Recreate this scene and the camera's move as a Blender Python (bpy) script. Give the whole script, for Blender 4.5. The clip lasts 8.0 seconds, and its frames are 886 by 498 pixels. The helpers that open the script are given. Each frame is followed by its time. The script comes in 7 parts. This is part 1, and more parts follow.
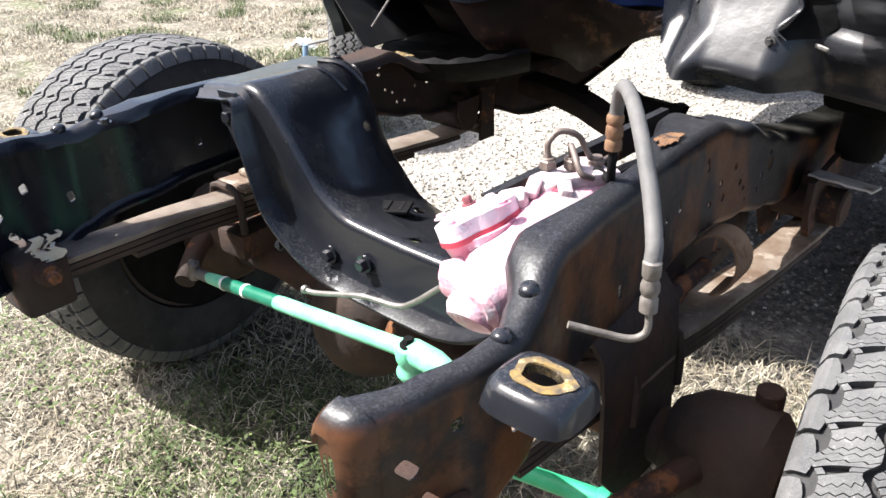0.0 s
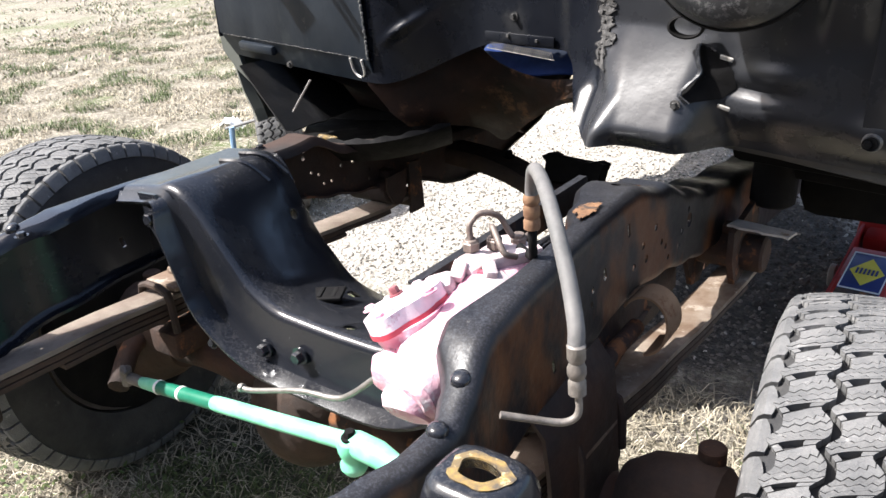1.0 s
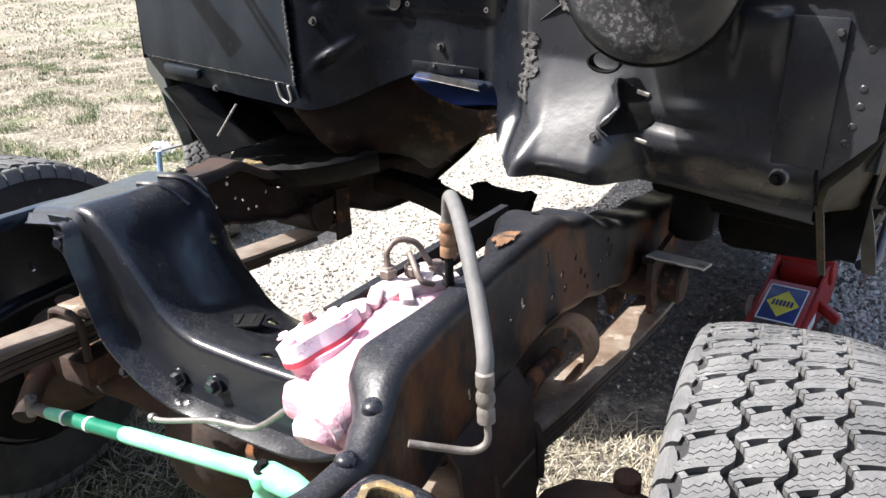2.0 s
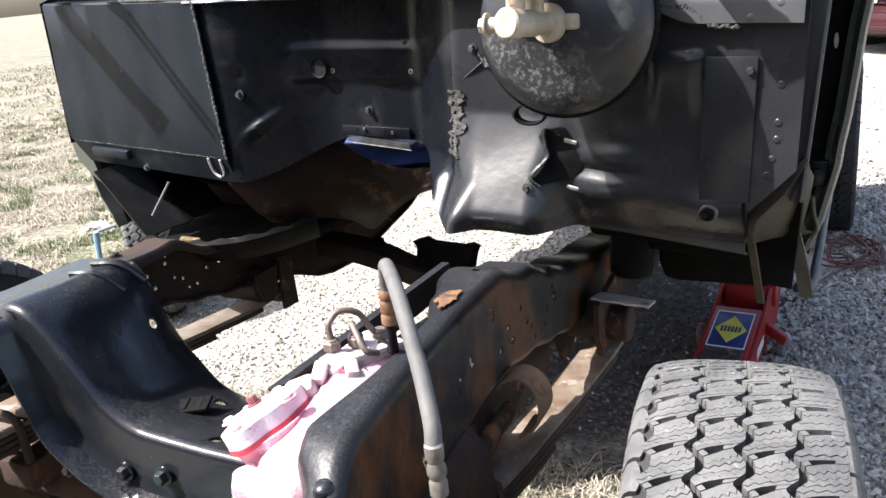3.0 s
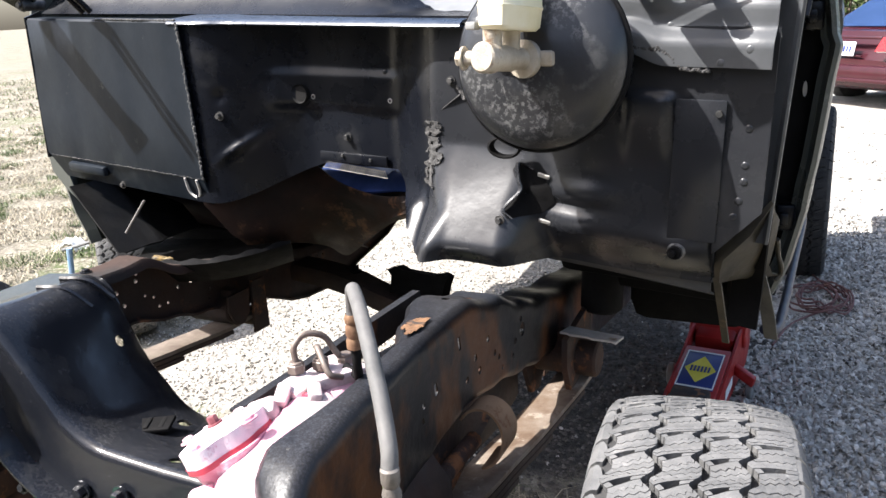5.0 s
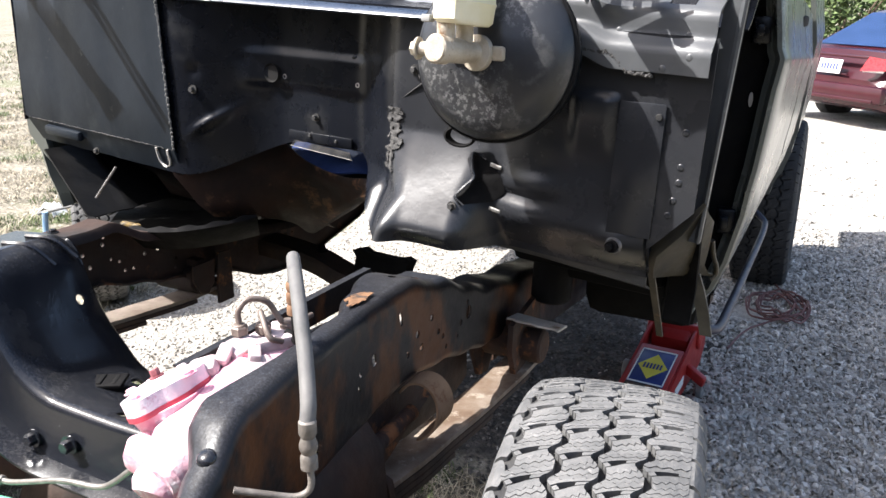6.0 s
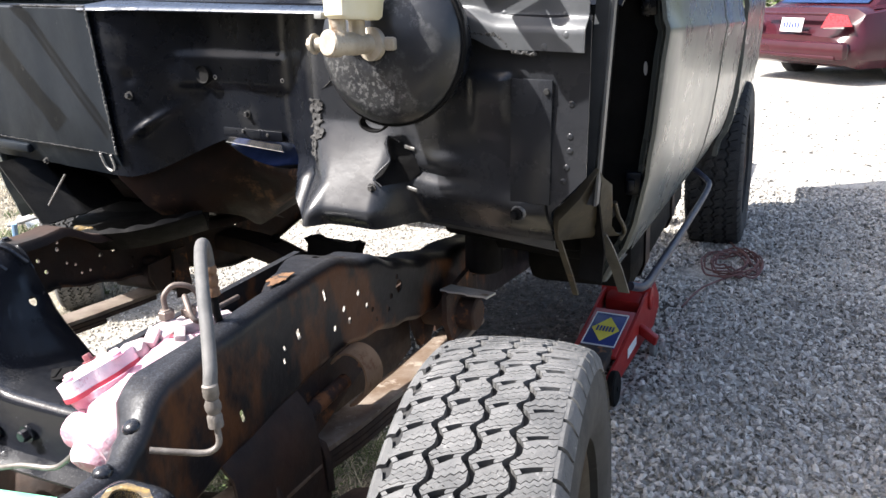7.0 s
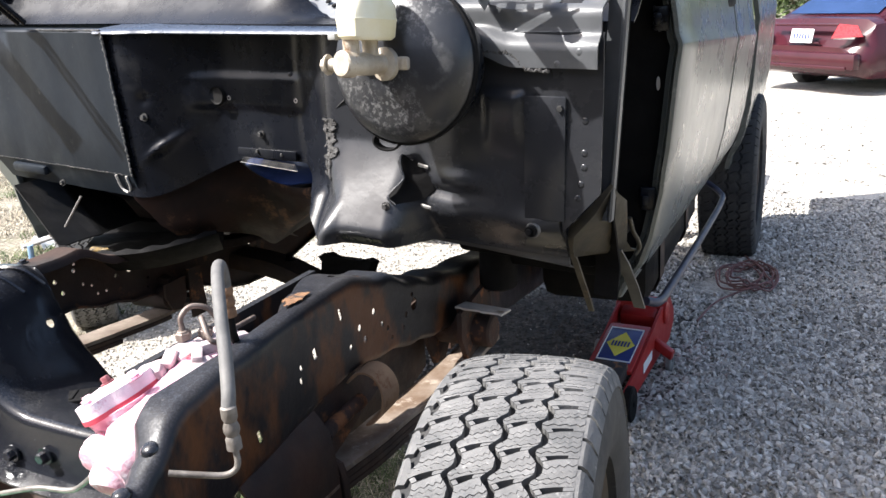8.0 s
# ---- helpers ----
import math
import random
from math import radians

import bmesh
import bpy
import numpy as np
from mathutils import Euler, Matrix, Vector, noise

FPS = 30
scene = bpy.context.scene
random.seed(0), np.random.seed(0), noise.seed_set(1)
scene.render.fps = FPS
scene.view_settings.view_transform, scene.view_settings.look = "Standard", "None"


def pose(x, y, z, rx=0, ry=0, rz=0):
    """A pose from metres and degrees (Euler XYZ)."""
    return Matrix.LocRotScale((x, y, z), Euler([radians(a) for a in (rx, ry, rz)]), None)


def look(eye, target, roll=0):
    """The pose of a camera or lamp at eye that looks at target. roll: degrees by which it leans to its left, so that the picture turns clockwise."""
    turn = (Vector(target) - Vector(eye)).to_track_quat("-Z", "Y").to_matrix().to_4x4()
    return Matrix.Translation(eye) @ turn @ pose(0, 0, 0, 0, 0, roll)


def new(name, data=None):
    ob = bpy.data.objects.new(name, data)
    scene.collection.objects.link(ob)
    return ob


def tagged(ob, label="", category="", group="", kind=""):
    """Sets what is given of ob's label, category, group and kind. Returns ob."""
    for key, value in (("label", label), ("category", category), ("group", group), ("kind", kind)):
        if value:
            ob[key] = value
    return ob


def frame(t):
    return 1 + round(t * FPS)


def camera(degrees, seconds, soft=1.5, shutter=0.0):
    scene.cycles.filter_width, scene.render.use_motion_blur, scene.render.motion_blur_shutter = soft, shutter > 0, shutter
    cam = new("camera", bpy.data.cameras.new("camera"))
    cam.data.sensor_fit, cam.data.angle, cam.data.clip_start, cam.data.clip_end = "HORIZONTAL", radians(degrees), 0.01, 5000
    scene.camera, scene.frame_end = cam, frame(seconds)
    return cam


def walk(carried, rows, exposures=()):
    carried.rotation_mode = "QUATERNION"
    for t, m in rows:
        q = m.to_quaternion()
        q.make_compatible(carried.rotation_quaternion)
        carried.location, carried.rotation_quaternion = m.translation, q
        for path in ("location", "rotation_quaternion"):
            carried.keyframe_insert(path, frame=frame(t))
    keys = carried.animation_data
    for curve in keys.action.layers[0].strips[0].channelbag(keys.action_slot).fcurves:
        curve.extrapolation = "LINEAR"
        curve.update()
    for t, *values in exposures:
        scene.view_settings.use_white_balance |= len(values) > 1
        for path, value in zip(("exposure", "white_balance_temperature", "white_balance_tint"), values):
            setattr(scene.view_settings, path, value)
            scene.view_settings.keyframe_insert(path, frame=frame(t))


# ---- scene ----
cam = camera(57.5, 8.0)
PATH = [
    (0, (0.895, -0.918, 1.278), (-0.277, 0.404, 0.342), -1.7),
    (0.5, (0.896, -0.902, 1.298), (-0.221, 0.506, 0.42), -4.0),
    (1, (0.906, -0.89, 1.313), (-0.195, 0.567, 0.498), -4.9),
    (1.5, (0.928, -0.88, 1.313), (-0.043, 0.667, 0.498), -3.3),
    (2, (0.925, -0.873, 1.306), (-0.058, 0.696, 0.549), -2.3),
    (2.2, (0.923, -0.861, 1.311), (-0.008, 0.764, 0.609), -1.9),
    (3.3, (0.946, -0.852, 1.322), (0.046, 0.814, 0.677), -6.6),
    (3.5, (0.951, -0.849, 1.32), (0.058, 0.821, 0.677), -6.1),
    (4, (0.951, -0.844, 1.32), (0.074, 0.84, 0.692), -6.5),
    (5.3, (0.955, -0.873, 1.317), (0.125, 0.862, 0.77), 0.1),
    (5.5, (0.965, -0.886, 1.313), (0.135, 0.853, 0.779), 3.7),
    (6, (1.036, -0.89, 1.32), (0.217, 0.833, 0.717), 0.5),
    (6.5, (1.201, -0.907, 1.312), (0.374, 0.795, 0.665), -2.9),
    (6.6, (1.217, -0.9, 1.32), (0.457, 0.847, 0.709), -2.8),
    (6.7, (1.212, -0.881, 1.313), (0.456, 0.847, 0.65), -3.7),
    (7, (1.2, -0.931, 1.333), (0.404, 0.789, 0.695), -3.5),
    (7.5, (1.192, -0.945, 1.332), (0.322, 0.748, 0.719), -2.8),
    (8, (1.194, -0.931, 1.338), (0.369, 0.789, 0.737), -4.4),
]
walk(cam, [(t, look(eye, target, roll)) for t, eye, target, roll in PATH], [(0.0, 1.48), (8.0, 1.56)])

# ---------------------------------------------------------------- light
SUN_WAY = Vector((1.0, 0.70, -1.47)).normalized()          # the way the sunlight travels
elev = math.asin(-SUN_WAY.z)
azim = math.atan2(-SUN_WAY.x, -SUN_WAY.y)
world = bpy.data.worlds.new("sky")
scene.world = world
world.use_nodes = True
wn = world.node_tree.nodes
sky = wn.new("ShaderNodeTexSky")
sky.sky_type = "NISHITA"
sky.sun_disc = False
sky.sun_elevation = elev
sky.sun_rotation = azim
sky.air_density = 0.9
sky.dust_density = 3.5
sky.ozone_density = 1.0
wn["Background"].inputs["Strength"].default_value = 0.122
world.node_tree.links.new(sky.outputs[0], wn["Background"].inputs["Color"])
sun = new("sun", bpy.data.lights.new("sun", "SUN"))
sun.data.energy = 4.7
sun.data.angle = radians(0.53)
sun.data.color = (1.0, 0.975, 0.955)
sun.matrix_world = look((0, 0, 8), Vector((0, 0, 8)) + SUN_WAY)


# ---------------------------------------------------------------- materials
def material(name, col, col2=None, rough=0.5, rough2=None, metal=0.0, scale=8.0, bump=0.0, bump_scale=60.0,
             spots=None, spot_amount=0.5, spot_scale=20.0, spot_stretch=None, streak=None, coat=0.0, spec=0.5, fine=None, island=0.0, dust_sheen=None, zone=None, spot_mask=None):
    """A node material: two colours mixed by a coarse noise, spots of a third by another, grain as relief."""
    m = bpy.data.materials.new(name)
    m.use_nodes = True
    nt = m.node_tree
    n, l = nt.nodes, nt.links
    b = n["Principled BSDF"]
    tc = n.new("ShaderNodeNewGeometry")
    pos = tc.outputs["Position"]

    def noise_at(s, detail=6.0, roughness=0.6, stretch=None):
        t = n.new("ShaderNodeTexNoise")
        t.inputs["Scale"].default_value = s
        t.inputs["Detail"].default_value = detail
        t.inputs["Roughness"].default_value = roughness
        v = pos
        if stretch:
            mp = n.new("ShaderNodeMapping")
            mp.inputs["Scale"].default_value = stretch
            l.new(pos, mp.inputs["Vector"])
            v = mp.outputs["Vector"]
        l.new(v, t.inputs["Vector"])
        return t.outputs["Fac"]

    def ramp(fac, a, c):
        r = n.new("ShaderNodeMapRange")
        r.inputs["From Min"].default_value = a
        r.inputs["From Max"].default_value = c
        l.new(fac, r.inputs["Value"])
        return r.outputs["Result"]

    def mix(fac, a, c):
        x = n.new("ShaderNodeMix")
        x.data_type = "RGBA"
        l.new(fac, x.inputs["Factor"])
        for sock, v in ((x.inputs[6], a), (x.inputs[7], c)):
            if isinstance(v, tuple):
                sock.default_value = (*v, 1)
            else:
                l.new(v, sock)
        return x.outputs[2]

    c = mix(ramp(noise_at(scale), 0.38, 0.62), col, col2 or tuple(v * 1.35 for v in col))
    if fine:
        c = mix(ramp(noise_at(fine[1], 3.0), 0.45, 0.62), c, fine[0])
    if island:
        g = n.new("ShaderNodeNewGeometry")
        hs = n.new("ShaderNodeHueSaturation")
        r = n.new("ShaderNodeMapRange")
        r.inputs["To Min"].default_value = 1.0 - island
        r.inputs["To Max"].default_value = 1.0 + island
        l.new(g.outputs["Random Per Island"], r.inputs["Value"])
        l.new(r.outputs["Result"], hs.inputs["Value"])
        l.new(c, hs.inputs["Color"])
        c = hs.outputs["Color"]
    if spots:
        f = ramp(noise_at(spot_scale, 8.0, 0.7, spot_stretch), 0.72 - 0.35 * spot_amount, 0.80 - 0.35 * spot_amount)
        if spot_mask:                                         # spots in clusters
            mu = n.new("ShaderNodeMath")
            mu.operation = "MULTIPLY"
            l.new(f, mu.inputs[0])
            l.new(ramp(noise_at(spot_mask, 3.0), 0.50, 0.60), mu.inputs[1])
            f = mu.outputs[0]
        c = mix(f, c, spots)
    if streak:
        f = ramp(noise_at(streak[1], 5.0, 0.6, streak[3]), 0.70 - 0.35 * streak[2], 0.80 - 0.35 * streak[2])
        if zone:
            up = n.new("ShaderNodeSeparateXYZ")
            l.new(tc.outputs["Normal"], up.inputs[0])
            mu = n.new("ShaderNodeMath")
            mu.operation = "MULTIPLY"
            l.new(f, mu.inputs[0])
            l.new(ramp(up.outputs[2], 0.60, 0.15), mu.inputs[1])
            f = mu.outputs[0]
        c = mix(f, c, streak[0])
    if zone:                                                  # rust that spreads on upright faces from the front end
        at = n.new("ShaderNodeSeparateXYZ")
        l.new(pos, at.inputs[0])
        ad = n.new("ShaderNodeMath")
        ad.operation = "MULTIPLY_ADD"
        ad.inputs[1].default_value = zone[3]
        l.new(noise_at(11.0, 7.0, 0.65), ad.inputs[0])
        l.new(at.outputs[1], ad.inputs[2])
        up = n.new("ShaderNodeSeparateXYZ")
        l.new(tc.outputs["Normal"], up.inputs[0])
        mu = n.new("ShaderNodeMath")
        mu.operation = "MULTIPLY"
        l.new(ramp(ad.outputs[0], zone[2], zone[1]), mu.inputs[0])
        l.new(ramp(up.outputs[2], 0.75, 0.35), mu.inputs[1])
        c = mix(mu.outputs[0], c, mix(ramp(noise_at(16.0, 8.0, 0.7), 0.44, 0.56), zone[0], tuple(v * 0.28 for v in zone[0])))
    if dust_sheen:                                                  # dust lying on faces that look up, tinted for sky sheen on the frame
        sep = n.new("ShaderNodeSeparateXYZ")
        l.new(tc.outputs["Normal"], sep.inputs[0])
        mu = n.new("ShaderNodeMath")
        mu.operation = "MULTIPLY"
        l.new(ramp(sep.outputs[2], 0.55, 0.95), mu.inputs[0])
        l.new(ramp(noise_at(dust_sheen[1], 7.0, 0.7), 0.62 - 0.4 * dust_sheen[2], 0.75 - 0.2 * dust_sheen[2]), mu.inputs[1])
        c = mix(mu.outputs[0], c, dust_sheen[0])
    l.new(c, b.inputs["Base Color"])
    b.inputs["Metallic"].default_value = metal
    b.inputs["Specular IOR Level"].default_value = spec
    b.inputs["Coat Weight"].default_value = coat
    b.inputs["Coat Roughness"].default_value = 0.12
    rr = n.new("ShaderNodeMapRange")
    rr.inputs["From Min"].default_value = 0.3
    rr.inputs["From Max"].default_value = 0.7
    rr.inputs["To Min"].default_value = rough
    rr.inputs["To Max"].default_value = rough2 if rough2 is not None else min(1.0, rough + 0.18)
    l.new(noise_at(scale * 2.3, 8.0, 0.65), rr.inputs["Value"])
    l.new(rr.outputs["Result"], b.inputs["Roughness"])
    if bump:
        bp = n.new("ShaderNodeBump")
        bp.inputs["Strength"].default_value = bump
        bp.inputs["Distance"].default_value = 0.004
        l.new(noise_at(bump_scale, 4.0), bp.inputs["Height"])
        l.new(bp.outputs["Normal"], b.inputs["Normal"])
    return m


BLACK = material("black_paint", (0.0085, 0.0098, 0.0135), (0.0145, 0.0155, 0.0190), 0.12, 0.28, scale=7, bump=0.12, bump_scale=45,
                 spots=(0.17, 0.16, 0.15), spot_amount=0.18, spot_scale=120, streak=((0.024, 0.0245, 0.026), 9.0, 0.38, (1.0, 1.0, 0.5)), dust_sheen=((0.048, 0.047, 0.048), 160, 0.32))
CABBLACK = material("cab_black_paint", (0.0040, 0.0048, 0.0075), (0.0070, 0.0082, 0.0115), 0.20, 0.36, scale=6, bump=0.10, bump_scale=25,
                    spots=(0.045, 0.045, 0.046), spot_amount=0.17, spot_scale=75, spec=0.26, streak=((0.020, 0.0205, 0.022), 5.0, 0.38, (1.0, 1.0, 1.0)))
SATIN = material("satin_black_paint", (0.0170, 0.0180, 0.0210), (0.0270, 0.0280, 0.0310), 0.20, 0.34, scale=5, bump=0.14, bump_scale=26,
                 spots=(0.075, 0.075, 0.076), spot_amount=0.17, spot_scale=75, spec=0.40, streak=((0.040, 0.041, 0.043), 7.0, 0.34, (1.0, 1.0, 0.6)))
MCAST = material("oily_tan_casting", (0.36, 0.31, 0.24), (0.48, 0.43, 0.35), 0.45, 0.65, metal=0.2, scale=25, bump=0.3, bump_scale=200,
                 spots=(0.20, 0.13, 0.08), spot_amount=0.38, spot_scale=18)
RUSTY = material("rusty_steel", (0.060, 0.026, 0.014), (0.020, 0.014, 0.012), 0.75, 0.95, scale=9, bump=0.5, bump_scale=90,
                 spots=(0.20, 0.075, 0.025), spot_amount=0.45, spot_scale=14)
# blue tint of the top dust paints in the sky's sheen
FRAMEPAINT = material("worn_frame_paint", (0.0085, 0.0088, 0.011), (0.018, 0.0165, 0.0165), 0.30, 0.52, scale=9, bump=0.25, bump_scale=60,
                      spots=(0.12, 0.110, 0.100), spot_amount=0.20, spot_scale=70, streak=((0.105, 0.041, 0.016), 7.5, 0.455, (1.0, 1.0, 0.6)), dust_sheen=((0.046, 0.049, 0.058), 320, 0.40), spec=0.32,
                      zone=((0.085, 0.036, 0.017), -0.21, -0.13, 0.62))
SPRINGST = material("spring_steel", (0.23, 0.185, 0.145), (0.13, 0.085, 0.056), 0.6, 0.85, scale=14, bump=0.3, bump_scale=120,
                    spots=(0.30, 0.25, 0.20), spot_amount=0.45, spot_scale=25)
LEAFDARK = material("dark_leaf_steel", (0.050, 0.028, 0.018), (0.028, 0.018, 0.014), 0.7, 0.9, scale=14, bump=0.4, bump_scale=100)
RUBBER = material("tyre_rubber", (0.018, 0.018, 0.019), (0.036, 0.035, 0.034), 0.75, 0.92, scale=12, bump=0.25, bump_scale=160,
                  spots=(0.09, 0.085, 0.08), spot_amount=0.30, spot_scale=30)
PINK = material("pink_overspray", (0.62, 0.26, 0.35), (0.74, 0.50, 0.56), 0.40, 0.6, scale=13, bump=0.5, bump_scale=120,
                spots=(0.86, 0.80, 0.82), spot_amount=0.48, spot_scale=12)
# the pink again, whitened to paint in strong sun on the cover
PINKSUNLIT = material("sunlit_pink_overspray", (0.78, 0.64, 0.68), (0.84, 0.76, 0.78), 0.40, 0.6, scale=22, bump=0.5, bump_scale=120,
                     spots=(0.60, 0.30, 0.37), spot_amount=0.34, spot_scale=26)
RED_PAINT = material("crimson_band", (0.40, 0.035, 0.06), (0.50, 0.06, 0.09), 0.45, scale=20, bump=0.3)
MINT = material("pale_mint_paint", (0.15, 0.56, 0.34), (0.26, 0.64, 0.45), 0.4, 0.55, scale=18, bump=0.15, bump_scale=60)
DARKGREEN = material("dark_green_paint", (0.006, 0.12, 0.07), (0.012, 0.17, 0.10), 0.3, 0.45, scale=18, bump=0.1, bump_scale=60)
GREEN = material("green_paint", (0.02, 0.36, 0.16), (0.05, 0.46, 0.24), 0.35, 0.5, scale=18, bump=0.15, bump_scale=60)
VALVE = material("overspray_valve", (0.42, 0.34, 0.35), (0.60, 0.50, 0.51), 0.45, 0.6, scale=22, bump=0.4, bump_scale=120,
                 spots=(0.22, 0.17, 0.16), spot_amount=0.4, spot_scale=24)
HOSE = material("grey_hose_rubber", (0.085, 0.084, 0.082), (0.125, 0.12, 0.115), 0.6, 0.8, scale=25, bump=0.15, bump_scale=200)
TINNED = material("tinned_tube", (0.20, 0.19, 0.175), (0.30, 0.28, 0.26), 0.35, 0.6, metal=0.7, scale=40, bump=0.2, bump_scale=150)
ORANGE_CRIMP = material("rusted_crimp", (0.15, 0.08, 0.045), (0.24, 0.14, 0.08), 0.6, 0.8, metal=0.3, scale=60, bump=0.3)
CAST = material("cast_metal", (0.42, 0.40, 0.37), (0.55, 0.53, 0.50), 0.45, 0.65, metal=0.4, scale=25, bump=0.3, bump_scale=200,
                spots=(0.22, 0.16, 0.11), spot_amount=0.3, spot_scale=20)
PLASTIC = material("aged_white_plastic", (0.72, 0.66, 0.44), (0.80, 0.76, 0.60), 0.4, 0.55, scale=12)
CAPGREY = material("grey_cap_plastic", (0.16, 0.16, 0.16), (0.22, 0.22, 0.21), 0.5, scale=20)
BOOSTER = material("booster_paint", (0.017, 0.018, 0.021), (0.029, 0.030, 0.033), 0.26, 0.42, scale=7, bump=0.20, bump_scale=60,
                   spots=(0.125, 0.125, 0.125), spot_amount=0.62, spot_scale=130, spot_mask=8.0, streak=((0.060, 0.060, 0.060), 16.0, 0.36, (1.0, 1.0, 1.0)))
DOORPAINT = material("grey_green_door_paint", (0.084, 0.092, 0.083), (0.112, 0.118, 0.106), 0.22, 0.36, scale=3, bump=0.16, bump_scale=5,
                     spots=(0.20, 0.195, 0.18), spot_amount=0.20, spot_scale=7, coat=0.06)
GREYPAINT = material("light_grey_primer", (0.15, 0.155, 0.16), (0.22, 0.225, 0.23), 0.35, 0.5, scale=7, bump=0.1, bump_scale=30)
SEALER = material("seam_sealer", (0.022, 0.021, 0.02), (0.075, 0.072, 0.07), 0.7, 0.9, scale=70, bump=0.8, bump_scale=150)
JACKRED = material("red_jack_paint", (0.30, 0.013, 0.012), (0.38, 0.022, 0.018), 0.35, 0.5, scale=10, bump=0.1,
                   spots=(0.12, 0.04, 0.03), spot_amount=0.2, spot_scale=30)
LABELBLUE = material("blue_label", (0.025, 0.04, 0.16), (0.03, 0.05, 0.20), 0.35, scale=10)
YELLOW = material("yellow_print", (0.72, 0.60, 0.06), (0.78, 0.66, 0.10), 0.4, scale=20)
WHITE = material("white_print", (0.75, 0.75, 0.73), (0.80, 0.80, 0.78), 0.4, scale=20)
# undercoat black, also put in for shade in the pillar gap and holes
DARK = material("undercoat_and_shade_black", (0.004, 0.004, 0.0045), (0.007, 0.0065, 0.0065), 0.65, 0.9, scale=10, spec=0.15, bump=0.3)
CARRED = material("maroon_car_paint", (0.036, 0.007, 0.011), (0.044, 0.009, 0.014), 0.18, 0.24, scale=3, coat=0.25, spec=0.3)
TAILRED = material("tail_lamp_red", (0.30, 0.015, 0.02), (0.36, 0.02, 0.03), 0.2, scale=20)
CARGLASS = material("car_glass", (0.012, 0.030, 0.085), (0.018, 0.040, 0.11), 0.04, 0.06, scale=5, spec=0.9)
BRIGHTMETAL = material("bright_wheel_metal", (0.55, 0.55, 0.56), (0.62, 0.62, 0.63), 0.3, 0.45, metal=0.8, scale=15)
BLUEPIPE = material("dark_blue_tube_paint", (0.006, 0.008, 0.028), (0.010, 0.013, 0.04), 0.4, 0.55, scale=8)
TANDIRT = material("yellow_rust", (0.26, 0.17, 0.050), (0.060, 0.050, 0.042), 0.7, 0.9, scale=75, bump=0.4, bump_scale=150,
                   spots=(0.40, 0.33, 0.20), spot_amount=0.45, spot_scale=70)
STONE = material("gravel_stone", (0.40, 0.375, 0.338), (0.54, 0.510, 0.465), 0.8, 0.95, scale=30, bump=0.4, bump_scale=150, island=0.50)
STRAW = material("dry_grass", (0.245, 0.210, 0.148), (0.39, 0.350, 0.272), 0.8, 0.95, scale=6, island=0.7)
GREENGRASS = material("green_grass", (0.052, 0.080, 0.022), (0.105, 0.135, 0.045), 0.7, 0.9, scale=6, island=0.4)
BUSHLEAF = material("bush_leaf", (0.045, 0.075, 0.018), (0.08, 0.11, 0.03), 0.6, 0.8, scale=1.5, island=0.5)
BARK = material("bark", (0.10, 0.07, 0.05), (0.15, 0.11, 0.08), 0.9, scale=10, bump=0.6, bump_scale=30)
LITTER = material("white_litter", (0.75, 0.75, 0.74), (0.66, 0.66, 0.65), 0.6, scale=20)


